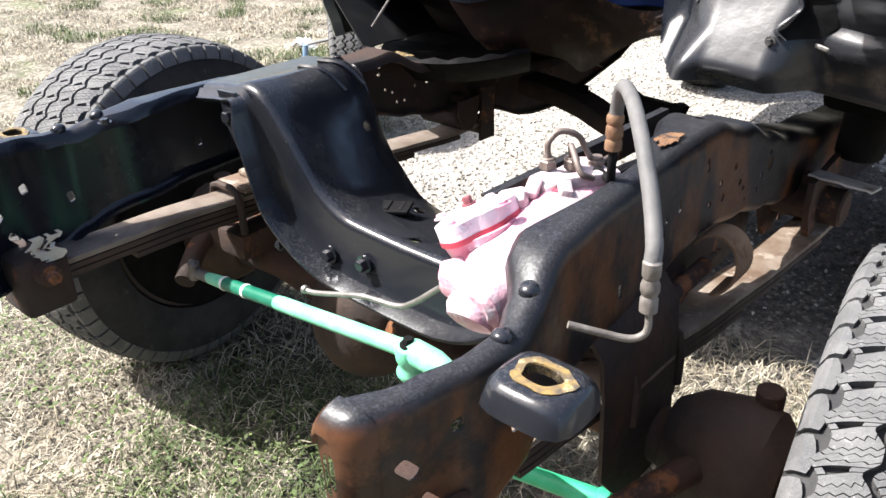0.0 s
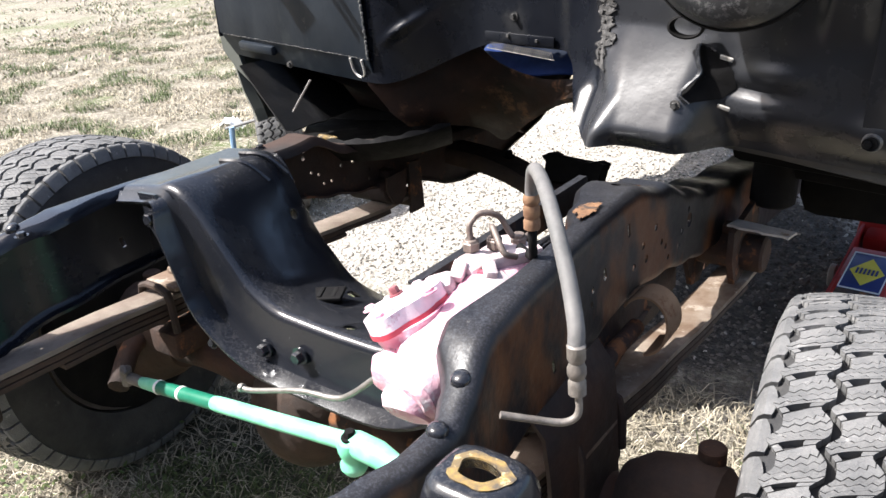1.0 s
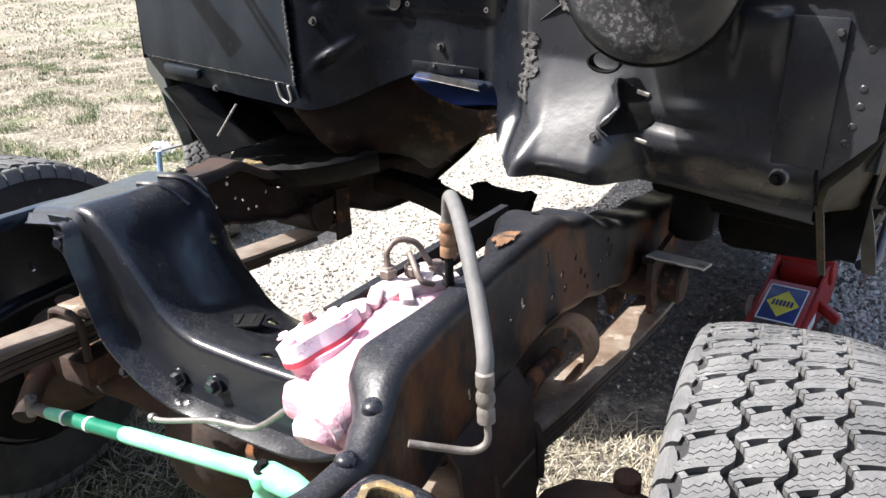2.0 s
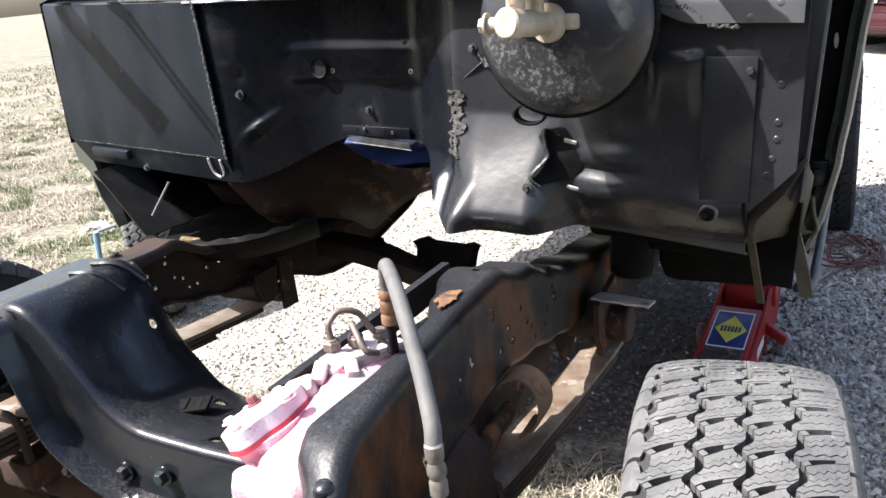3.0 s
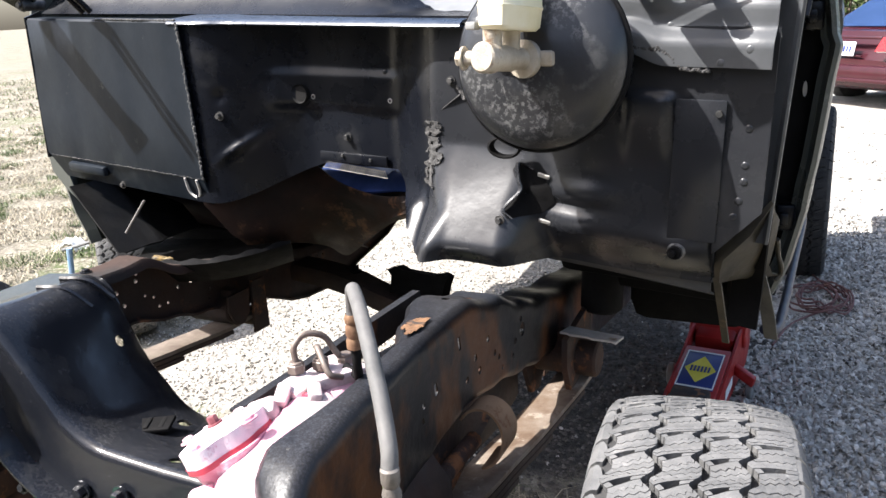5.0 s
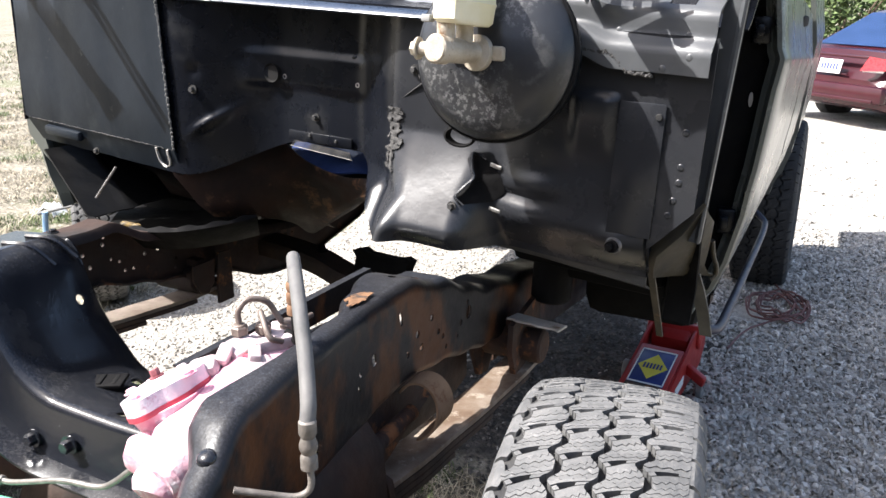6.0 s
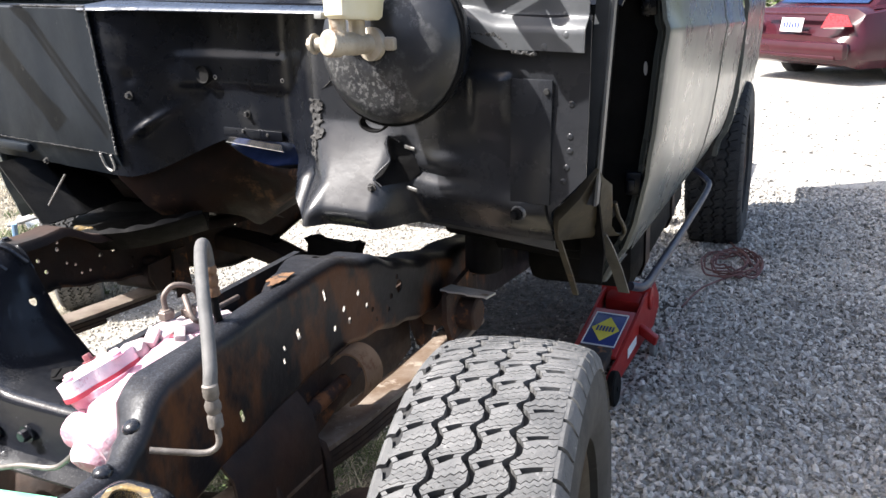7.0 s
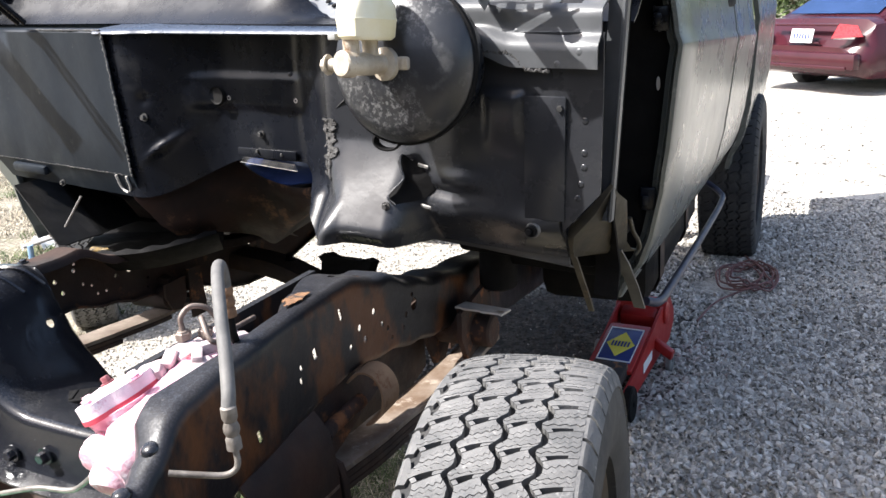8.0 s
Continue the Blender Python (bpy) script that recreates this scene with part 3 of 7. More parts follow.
            out.append((cx + dx * side + w / 2 * p * c, cy + d / 2 * p * s, z))
        return out
    rings = [ring(0.104, 0.094, 0.787, dx=0.0), ring(0.101, 0.090, 0.794), ring(0.092, 0.080, 0.808), ring(0.080, 0.068, 0.815), ring(0.066, 0.056, 0.817)]
    loft(bm, rings, close=True)
    turn = [2 * math.pi * q / 24 for q in range(24)]
    hole = [(cx + 0.021 * (1 + 0.09 * math.sin(3 * a + 1) + 0.05 * math.sin(5 * a)) * math.cos(a), cy + 0.0165 * (1 + 0.10 * math.sin(2 * a + 2)) * math.sin(a), 0.816) for a in turn]
    low = [(x, y, 0.806) for x, y, z in hole]
    loft(bm, [rings[-1], hole, low], close=True)
    bmesh.ops.remove_doubles(bm, verts=bm.verts, dist=0.0004)
    thicken(bm, 0.004)
    mount = part("radiator_mount", bm, BLACK, frame_ob)
    bm = bmesh.new()
    outer = [(cx + 0.0325 * (1 + 0.09 * math.sin(3 * a + 1) + 0.06 * math.sin(7 * a) + 0.07 * math.cos(a + 0.6)) * math.cos(a), cy + 0.0262 * (1 + 0.10 * math.sin(2 * a + 2) + 0.06 * math.cos(6 * a)) * math.sin(a), 0.8182) for a in turn]
    inner = [(x, y, 0.8185) for x, y, z in hole]
    loft(bm, [outer, inner, low], close=True)
    thicken(bm, 0.001)
    part("worn_ring", bm, TANDIRT, mount, "rusty yellow worn ring round the hole")
    return ob


RUSTRAIL = material("brown_rusted_rail", (0.034, 0.016, 0.010), (0.014, 0.010, 0.009), 0.7, 0.95, scale=6, bump=0.3, bump_scale=60,
                    spots=(0.10, 0.040, 0.018), spot_amount=0.4, spot_scale=9)
frame_rail(truck_frame, 1)
frame_rail(truck_frame, -1)

# front crossmember: a pressed pan that drops between the rails
XPROF = [(-0.415, 0.858, 0.856), (-0.33, 0.870, 0.862), (-0.285, 0.880, 0.856), (-0.240, 0.868, 0.800), (-0.195, 0.820, 0.712), (-0.155, 0.768, 0.665), (-0.115, 0.722, 0.625),
         (-0.06, 0.690, 0.604), (0.0, 0.682, 0.598), (0.12, 0.677, 0.60), (0.20, 0.682, 0.61), (0.26, 0.72, 0.66), (0.30, 0.78, 0.73), (0.34, 0.83, 0.80), (0.40, 0.852, 0.84)]


def crossmember():
    prof = smooth_path([(x, zf, zr) for x, zf, zr in XPROF], 4)
    rings = []
    for k, p in enumerate(prof):
        a, b = prof[max(k - 1, 0)], prof[min(k + 1, len(prof) - 1)]
        t = Vector((b.x - a.x, b.y - a.y)).normalized()
        nx, nz = -t.y, t.x                                   # up-side normal in x, z
        drop = 0.018 + 0.082 * max(0.0, min(1.0, (p.x + 0.27) / 0.14))
        yf, yr = -0.105, 0.17
        r = 0.016
        ring = [(p.x - nx * drop * 0.55, yr + 0.002, p.z - nz * drop * 0.55), (p.x - nx * r, yr, p.z - nz * r), (p.x, yr - r, p.z)]
        ring += [(p.x, 0.10, p.z * 0.75 + p.y * 0.25), (p.x, 0.0, p.z * 0.4 + p.y * 0.6)]
        for q in range(6):
            a2 = math.pi / 2 * q / 5
            off = r * (1 - math.cos(a2))
            ring.append((p.x - nx * off, yf + r - r * math.sin(a2), p.y - nz * off))
        fl = 0.006 + 0.033 * max(0.0, min(1.0, (p.x + 0.34) / 0.12))
        ring += [(p.x - nx * (drop - 0.012), yf - 0.004, p.y - nz * (drop - 0.012)), (p.x - nx * drop, yf - 0.012, p.y - nz * drop), (p.x - nx * (drop + 0.003), yf - 0.012 - fl, p.y - nz * (drop + 0.003))]
        rings.append(ring)
    bm = bmesh.new()
    loft(bm, rings)
    thicken(bm, 0.005)
    ob = part("crossmember", bm, BLACK, truck_frame, "glossy black pressed crossmember")
    cut = bmesh.new()
    for x, y, r in ((-0.056, 0.093, 0.013), (0.075, -0.06, 0.012), (0.02, 0.10, 0.009)):
        cyl(cut, (x, y, 0.5), (x, y, 0.8), r, 14)
    cyl(cut, (-0.30, 0.116, 0.72), (-0.20, 0.116, 0.76), 0.011, 14)
    drilled(ob, cut)
    bolts([(-0.082, -0.112, 0.612), (0.004, -0.112, 0.622)], (0, -1, 0), 0.011, 0.016, BLACK, ob)
    bolts([(-0.20, -0.13, 0.60), (0.10, -0.13, 0.565)], (0, -1, 0.3), 0.008, 0.01, BLACK, ob)
    bm = bmesh.new()                                          # engine pad with slots
    box(bm, (-0.085, 0.02, 0.653), (0.115, 0.042, 0.008), (6, -4, 24), 0.003)
    for k in range(4):
        box(bm, (-0.120 + 0.024 * k, 0.004 + 0.011 * k, 0.658), (0.009, 0.032, 0.006), (6, -4, 24), 0.002)
    part("engine_pad", bm, DARK, ob)
    # gusset plate on the rail with its bolt
    bm = bmesh.new()
    loft(bm, [[(-0.345, -0.118, 0.862), (-0.325, -0.122, 0.80), (-0.265, -0.125, 0.70)], [(-0.285, -0.125, 0.868), (-0.27, -0.128, 0.80), (-0.235, -0.128, 0.735)]])
    thicken(bm, 0.006)
    gus = part("gusset", bm, BLACK, ob)
    bm = bmesh.new()
    bolt(bm, (-0.305, -0.128, 0.822), (0.1, -1, 0.1), 0.011, 0.012)
    part("gusset_bolt", bm, BLACK, gus)


crossmember()


def rail_top_details():
    """Bolts, welded strips and slots along the top of the far rail."""
    bolts([(-0.42, y, rail_at(y, -1)[0]) for y in (-0.30, -0.06, 0.02, 0.10, 0.17, 0.24)], (0, 0, 1), 0.008, 0.008, BLACK, truck_frame)
    bm = bmesh.new()
    for y in (0.08, 0.13):
        tube(bm, smooth_path([(-0.33, y - 0.02, 0.868), (-0.28, y, 0.862), (-0.245, y + 0.02, 0.825)], 5), 0.005, 6)
    part("weld_ribs", bm, BLACK, truck_frame)

    bm = bmesh.new()
    loft(bm, [[(0.292 + 0.02 * k, -0.16 + 0.46 * k, 0.846), (0.306 + 0.02 * k, -0.16 + 0.46 * k, 0.846), (0.308 + 0.02 * k, -0.16 + 0.46 * k, 0.836), (0.308 + 0.02 * k, -0.16 + 0.46 * k, 0.800)] for k in (0.0, 0.5, 1.0)])
    thicken(bm, 0.004)
    part("inner_lip", bm, FRAMEPAINT, truck_frame)


rail_top_details()


# transmission crossmember further back, with its mount plate
def rear_crossmember():
    bm = bmesh.new()
    path = smooth_path([(-0.45, 1.00, 0.592), (-0.34, 1.00, 0.580), (-0.25, 1.00, 0.560), (-0.17, 1.00, 0.530), (-0.08, 1.00, 0.512), (0.10, 1.00, 0.512), (0.26, 0.98, 0.535), (0.44, 0.93, 0.600)], 6)
    rings = [[p + Vector((0, -0.05, 0.012)), p + Vector((0, -0.042, 0.024)), p + Vector((0, 0.042, 0.024)), p + Vector((0, 0.05, 0.012)), p + Vector((0, 0.05, -0.022)), p + Vector((0, -0.05, -0.022))] for p in path]
    loft(bm, rings, close=True, caps=True)
    c = part("transmission_crossmember", bm, LEAFDARK, truck_frame)
    bm = bmesh.new()
    prism(bm, [(-0.080, -0.03), (0.085, -0.03), (0.092, 0.012), (0.100, 0.034), (0.078, 0.042), (0.060, 0.034), (-0.040, 0.038), (-0.066, 0.048), (-0.092, 0.036), (-0.078, 0.020)], 0.045, pose(-0.060, 1.035, 0.568, 78, 0, -3))
    part("mount_plate", bm, DARK, c)
    bolts([(x, 1.02, z) for x, z in ((-0.27, 0.588), (0.06, 0.536), (0.12, 0.537), (0.17, 0.541), (0.22, 0.551))], (0, 0, 1), 0.012, 0.02, DARK, c)


rear_crossmember()

# ---------------------------------------------------------------- leaf springs
SPRING = [(-0.62, 0.640), (-0.45, 0.625), (-0.25, 0.600), (0.0, 0.578), (0.25, 0.556), (0.45, 0.544), (0.62, 0.540), (0.74, 0.545)]


FARLIFT = [(-0.62, -0.010), (-0.45, 0.000), (-0.25, 0.021), (0.0, 0.030), (0.3, 0.034), (0.74, 0.010)]
PALESPRING = material("pale_grey_spring_steel", (0.19, 0.155, 0.125), (0.115, 0.085, 0.065), 0.6, 0.85, scale=14, bump=0.3, bump_scale=120)


def spring_z(y, side):
    return lerp(SPRING, y)[0] + (lerp(FARLIFT, y)[0] if side < 0 else 0.0)


def leaf_spring(side):
    x = side * 0.448
    t = Assembly("leaf_spring", "rusty tan leaf spring")
    for k, (a, b) in enumerate(((-0.62, 0.74), (-0.60, 0.64), (-0.46, 0.46), (-0.30, 0.30))):
        bm = bmesh.new()
        a = max(a, -0.50) if side < 0 else a
        ys = [a + (b - a) * q / 24 for q in range(25)]
        rings = []
        for y in ys:
            z = spring_z(y, side) - 0.0125 * k
            x = side * 0.448 + (0.06 * (y - 0.05) if side > 0 else 0.0)
            rings.append([(x - 0.036, y, z - 0.001), (x - 0.033, y, z), (x + 0.033, y, z), (x + 0.036, y, z - 0.001), (x + 0.036, y, z - 0.0105), (x - 0.036, y, z - 0.0105)])
        loft(bm, rings, close=True, caps=True)
        x = side * 0.448
        part("leaf", bm, (SPRINGST if side > 0 else PALESPRING) if k == 0 else LEAFDARK, t)
    for y, z in ((-0.635, 0.632), (0.755, 0.535)):
        bm = bmesh.new()
        lathe(bm, [(0.016, -0.04), (0.026, -0.04), (0.026, 0.04), (0.016, 0.04)], axis((x, y, z), (1, 0, 0)), 18, True)
        part("spring_eye", bm, RUSTY, t)
    for y in (-0.07, 0.07):                                    # U-bolts round the axle
        bm = bmesh.new()
        z = spring_z(y, side)
        tube(bm, [(x - 0.046, y, z - 0.075), (x - 0.046, y, z - 0.01), (x - 0.040, y, z + 0.012), (x - 0.02, y, z + 0.02), (x + 0.02, y, z + 0.02), (x + 0.040, y, z + 0.012), (x + 0.046, y, z - 0.01), (x + 0.046, y, z - 0.075)], 0.008, 8)
        part("u_bolt", bm, LEAFDARK, t)
    bm = bmesh.new()
    z = spring_z(0.0, side) - (0.03 if side > 0 else 0.0)
    box(bm, (x, 0, z + 0.013), (0.095, 0.11, 0.012), (-3, 0, 0), 0.004)
    box(bm, (x, 0.01, z + 0.026), (0.06, 0.05, 0.016), (-3, 0, 0), 0.006)
    part("spring_plate", bm, SPRINGST, t)
    for dx in (-0.045, 0.045):                                 # shackle plates at the rear end
        bm = bmesh.new()
        prism(bm, [(-0.03, -0.028), (0.03, -0.03), (0.028, 0.11), (-0.022, 0.115)], 0.008, pose(x + dx - 0.004, 0.74, 0.535, 90, 0, 90))
        part("shackle_plate", bm, RUSTY, t)
    return t


leaf_spring(1)
leaf_spring(-1)


def spring_hangers():
    for side in (1, -1):
        bm = bmesh.new()
        x = side * 0.448
        prism(bm, [(-0.08, 0.0), (0.08, 0.02), (0.07, -0.10), (0.02, -0.16), (-0.05, -0.14), (-0.085, -0.06)], 0.012, pose(side * 0.490, 0.66, 0.660, 90, 0, 90) @ Matrix.Scale(1.0 if side > 0 else 0.62, 4))
        prism(bm, [(-0.07, 0.0), (0.06, 0.0), (0.05, -0.10), (0.01, -0.14), (-0.04, -0.13), (-0.075, -0.06)], 0.010, pose(side * 0.400, 0.66, 0.640, 90, 0, 90) @ Matrix.Scale(1.0 if side > 0 else 0.62, 4))
        box(bm, (x, 0.665, 0.60), (0.07, 0.03, 0.09), (0, 0, 0), 0.004)
        cyl(bm, (side * 0.41, 0.66, 0.590), (side * 0.545, 0.66, 0.590), 0.038, 18)
        part("spring_hanger", bm, RUSTY if side > 0 else RUSTRAIL, truck_frame)
        bm = bmesh.new()
        edge = [(0.06 - 0.012 * k, -0.027 + 0.006 * ((k * 7) % 4) / 3) for k in range(11)]
        prism(bm, [(-0.06, 0.024), (0.058, 0.020)] + edge, 0.004, pose(side * 0.547, 0.60, 0.668, -6, 0, -8))
        part("bracket_tab", bm, CAST, truck_frame, "bent bare metal tab")


spring_hangers()


def front_hangers():
    for side in (1, -1):
        x = side * 0.448
        bm = bmesh.new()
        box(bm, (x, -0.47, 0.60), (0.10, 0.09, 0.11), (0, 0, 0), 0.012)
        cyl(bm, (x - 0.07, -0.47, 0.625), (x + 0.07, -0.47, 0.625), 0.022, 16)
        h = part("front_hanger", bm, RUSTY if side > 0 else RUSTRAIL, truck_frame)
        bolts([(x - side * 0.07, -0.47, 0.625)], (-side, 0, 0), 0.012, 0.02, RUSTY, h)
    bm = bmesh.new()                                          # torn bright flake on the far hanger
    grid(bm, 8, 8, lambda u, v: (-0.388, -0.49 + 0.05 * u + 0.01 * math.sin(9 * v), 0.645 + 0.05 * v), lambda u, v: noise.noise(Vector((u * 5, v * 5, 8))) > -0.22)
    thicken(bm, 0.003)
    part("flaking_plate", bm, CAST, truck_frame, "pale flaking metal plate")


front_hangers()


# rusty curved straps below the near rail (bump stop and its bracket)
def bump_stop():
    t = Assembly("bump_stop_strap", "rusty curled steel strap")
    for y, r, dx, dz, w in ((0.205, 0.042, 0.004, 0.028, 0.06),):
        bm = bmesh.new()
        ang = [math.radians(a) for a in range(-80, 151, 12)]
        loft(bm, [[(0.478 + dx + r * math.cos(a), y - w / 2 + 0.01 * math.sin(a), 0.628 + dz + r * math.sin(a) * 1.15), (0.478 + dx + r * math.cos(a), y + w / 2, 0.628 + dz + r * math.sin(a) * 1.15)] for a in ang])
        thicken(bm, 0.004)
        part("strap", bm, STRAPRUST, t)
    bm = bmesh.new()                                           # rusty plate that closes the space below the rail
    loft(bm, [[(0.462, y, 0.700), (0.488, y + 0.004, 0.66), (0.494, y + 0.004, 0.60), (0.498, y + 0.006, zb)] for y, zb in ((-0.16, 0.46), (-0.12, 0.41), (-0.06, 0.38), (0.0, 0.38), (0.05, 0.42))])
    thicken(bm, 0.006)
    part("tower_plate", bm, TOWERRUST, t, "dark brown rusted plate")
    # added plate that closes the space behind the straps
    bm = bmesh.new()
    loft(bm, [[(0.436, y, 0.715), (0.434, y, 0.66), (0.440, y + 0.004, 0.62), (0.446, y + 0.006, zb)] for y, zb in ((0.06, 0.56), (0.14, 0.575), (0.22, 0.60), (0.30, 0.62))])
    thicken(bm, 0.006)
    part("inner_plate", bm, RUSTY, t)
    bm = bmesh.new()                                           # added plate below the rail, stands for the dark shaded ground behind
    loft(bm, [[(0.366, y, 0.660), (0.362, y, 0.60), (0.362, y, zb)] for y, zb in ((0.14, 0.54), (0.25, 0.50), (0.40, 0.47), (0.55, 0.46), (0.66, 0.48))])
    thicken(bm, 0.005)
    part("added_dark_plate", bm, LEAFDARK, truck_frame)
    bm = bmesh.new()
    cyl(bm, (0.462, 0.07, 0.640), (0.462, 0.20, 0.640), 0.014, 14)
    bolt(bm, (0.462, 0.07, 0.640), (0, -1, 0), 0.014, 0.02)
    part("pivot_bolt", bm, RUSTY, t)


TOWERRUST = material("brown_tower_rust", (0.048, 0.021, 0.012), (0.022, 0.013, 0.010), 0.6, 0.85, scale=11, bump=0.35, bump_scale=80)
STRAPRUST = material("orange_rust_strap", (0.20, 0.115, 0.062), (0.26, 0.16, 0.092), 0.7, 0.9, scale=20, bump=0.3, bump_scale=120,
                     spots=(0.14, 0.06, 0.025), spot_amount=0.4, spot_scale=22)
bump_stop()


def rust_bloom():
    """A flaking orange rust patch on top of the near rail."""
    bm = bmesh.new()
    grid(bm, 20, 20, lambda u, v: (0.405 + 0.050 * u, 0.045 + 0.085 * v, rail_at(0.045 + 0.085 * v, 1)[0] + 0.0072 + 0.0010 * noise.noise(Vector((u * 7, v * 9, 2)))),
         lambda u, v: math.hypot(u - 0.5, v - 0.5) < 0.30 + 0.22 * noise.noise(Vector((u * 4, v * 4, 6))))
    thicken(bm, 0.001)
    part("rust_bloom", bm, BANDRUST, truck_frame, "flaking orange rust patch")


BANDRUST = material("orange_web_rust", (0.11, 0.055, 0.028), (0.20, 0.105, 0.050), 0.7, 0.9, scale=40, bump=0.4, bump_scale=140, spots=(0.030, 0.022, 0.018), spot_amount=0.55, spot_scale=60)
rust_bloom()


# ---------------------------------------------------------------- front axle and steering
def front_axle():
    t = Assembly("front_axle", "rust-brown axle tube")
    bm = bmesh.new()
    tube(bm, smooth_path([(-0.66, 0.02, 0.41), (-0.40, 0.02, 0.44), (-0.15, 0.02, 0.40), (0.15, 0.02, 0.40), (0.40, 0.02, 0.44), (0.66, 0.02, 0.41)], 6), [0.045] * 31, 16)
    part("axle_tube", bm, RUSTY, t)
    bm = bmesh.new()
    bmesh.ops.create_uvsphere(bm, u_segments=24, v_segments=14, radius=0.13, matrix=pose(-0.16, 0.03, 0.38) @ Matrix.Diagonal((0.95, 0.85, 1, 1)))
    part("differential_housing", bm, LEAFDARK, t)
    for s in (1, -1):
        bm = bmesh.new()
        loft(bm, [[(s * xx, 0.02 + r * math.cos(a), zz + h * math.sin(a)) for a in [2 * math.pi * q / 20 for q in range(20)]]
                  for xx, zz, r, h in ((0.52, 0.44, 0.05, 0.07), (0.56, 0.44, 0.075, 0.10), (0.62, 0.43, 0.085, 0.125), (0.665, 0.42, 0.085, 0.13), (0.69, 0.41, 0.07, 0.11))], close=True, caps=True)
        kn = part("knuckle", bm, LEAFDARK, t)
        bm = bmesh.new()
        cyl(bm, (s * 0.64, 0.05, 0.53), (s * 0.64, 0.05, 0.568), 0.020, 16)
        part("ball_joint", bm, RUSTY, kn)
        bm = bmesh.new()
        lathe(bm, [(0.06, -0.004), (0.195, -0.010), (0.205, 0.004), (0.195, 0.006), (0.06, 0.004)], axis((s * 0.735, 0.02, 0.41), (1, 0, 0)), 44, True)
        # far plate takes near black, the shade there put into its colour
        part("backing_plate", bm, LEAFDARK if s > 0 else DARK, t)
        bm = bmesh.new()
        box(bm, (s * 0.448, 0.0, 0.50), (0.09, 0.16, 0.06), (0, 0, 0), 0.01)
        part("spring_seat", bm, RUSTY, t)
        bm = bmesh.new()
        tube(bm, smooth_path([(s * 0.60, 0.0, 0.45), (s * 0.57, -0.08, 0.46), (s * 0.52, -0.16, 0.42)], 5), 0.022, 10)
        part("steering_arm", bm, RUSTY, t)
        bm = bmesh.new()
        lathe(bm, [(0.05, -0.012), (0.155, -0.012), (0.155, 0.012), (0.05, 0.012)], axis((s * 0.752, 0.02, 0.405), (1, 0, 0)), 40, True)
        # far disc is blackened for shade as well
        part("brake_disc", bm, RUSTY if s > 0 else DARK, t)


front_axle()


DULLPIPE = material("dull_brown_pipe", (0.12, 0.105, 0.092), (0.20, 0.18, 0.16), 0.5, 0.7, metal=0.3, scale=40, bump=0.3, bump_scale=150)


def drag_link():
    t = Assembly("steering_link", "bright green painted rod")
    a, b = Vector((-0.352, -0.20, 0.508)), Vector((0.208, -0.215, 0.588))
    bm = bmesh.new()
    tube(bm, [a.lerp(b, 0.10), a.lerp(b, 0.25), a.lerp(b, 0.40)], [0.0126, 0.0130, 0.0130], 16)
    part("rod_sleeve", bm, DARKGREEN, t, "dark green stretch of the rod")
    for p, q, r0, r1 in ((0.0, 0.10, 0.0112, 0.0126), (0.40, 1.0, 0.0140, 0.0138)):
        bm = bmesh.new()
        tube(bm, [a.lerp(b, p), a.lerp(b, p + 0.02), a.lerp(b, q)], [r0 * 0.9, r0, r1], 16)
        part("rod", bm, MINT, t)
    for k in (0.10, 0.225):
        bm = bmesh.new()
        lathe(bm, [(0.0133, 0), (0.0140, 0.002), (0.0140, 0.006), (0.0133, 0.008)], axis(a.lerp(b, k), b - a), 16)
        part("band", bm, WHITE, t, "white paint band")
    bm = bmesh.new()
    tube(bm, [b.lerp(a, 0.05), b, b + Vector((0.05, -0.008, 0.006)), b + Vector((0.10, -0.02, 0.008))], [0.015, 0.0205, 0.020, 0.015], 14)
    part("ball_end", bm, MINT, t)
    bm = bmesh.new()
    lathe(bm, [(0, -0.048), (0.017, -0.048), (0.021, -0.040), (0.021, -0.034), (0.017, -0.028), (0.017, -0.020), (0.020, -0.012), (0.021, 0.0), (0.018, 0.010), (0, 0.012)], axis(b + Vector((-0.005, -0.005, 0.0)), (0.05, -0.08, 1)), 20)
    part("ball_socket", bm, MINT, t)
    bm = bmesh.new()
    bolt(bm, b + Vector((-0.005, -0.005, 0.012)), (0, 0, 1), 0.009, 0.013)
    part("castle_nut", bm, DARK, t)
    bm = bmesh.new()
    cyl(bm, a + Vector((0.01, 0, 0)), a - Vector((0.035, 0, 0.002)), 0.011, 12)
    cyl(bm, a + Vector((-0.05, 0, -0.02)), a + Vector((-0.045, 0, 0.018)), 0.011, 12)
    tube(bm, [a + Vector((-0.05, 0.0, 0.016)), a + Vector((-0.036, -0.01, 0.028)), a + Vector((-0.026, -0.012, 0.018))], 0.005, 6)
    part("rod_end", bm, DULLPIPE, t)
    # lower rod end beyond the near spring
    t2 = Assembly("tie_rod", "green painted rod")
    bm = bmesh.new()
    p, q = Vector((0.30, -0.10, 0.335)), Vector((0.545, -0.045, 0.33))
    tube(bm, [p, p.lerp(q, 0.55), q], [0.015, 0.017, 0.015], 14)
    part("rod", bm, GREEN, t2)
    bm = bmesh.new()
    cyl(bm, q + Vector((-0.01, 0, -0.03)), q + Vector((-0.01, 0, 0.025)), 0.026, 16)
    part("ball_end", bm, GREEN, t2)
    bm = bmesh.new()
    lathe(bm, [(0.018, 0), (0.021, 0.003), (0.021, 0.02), (0.018, 0.023)], axis(p.lerp(q, 0.6), q - p), 16)
    part("sleeve", bm, GREEN, t2)


drag_link()
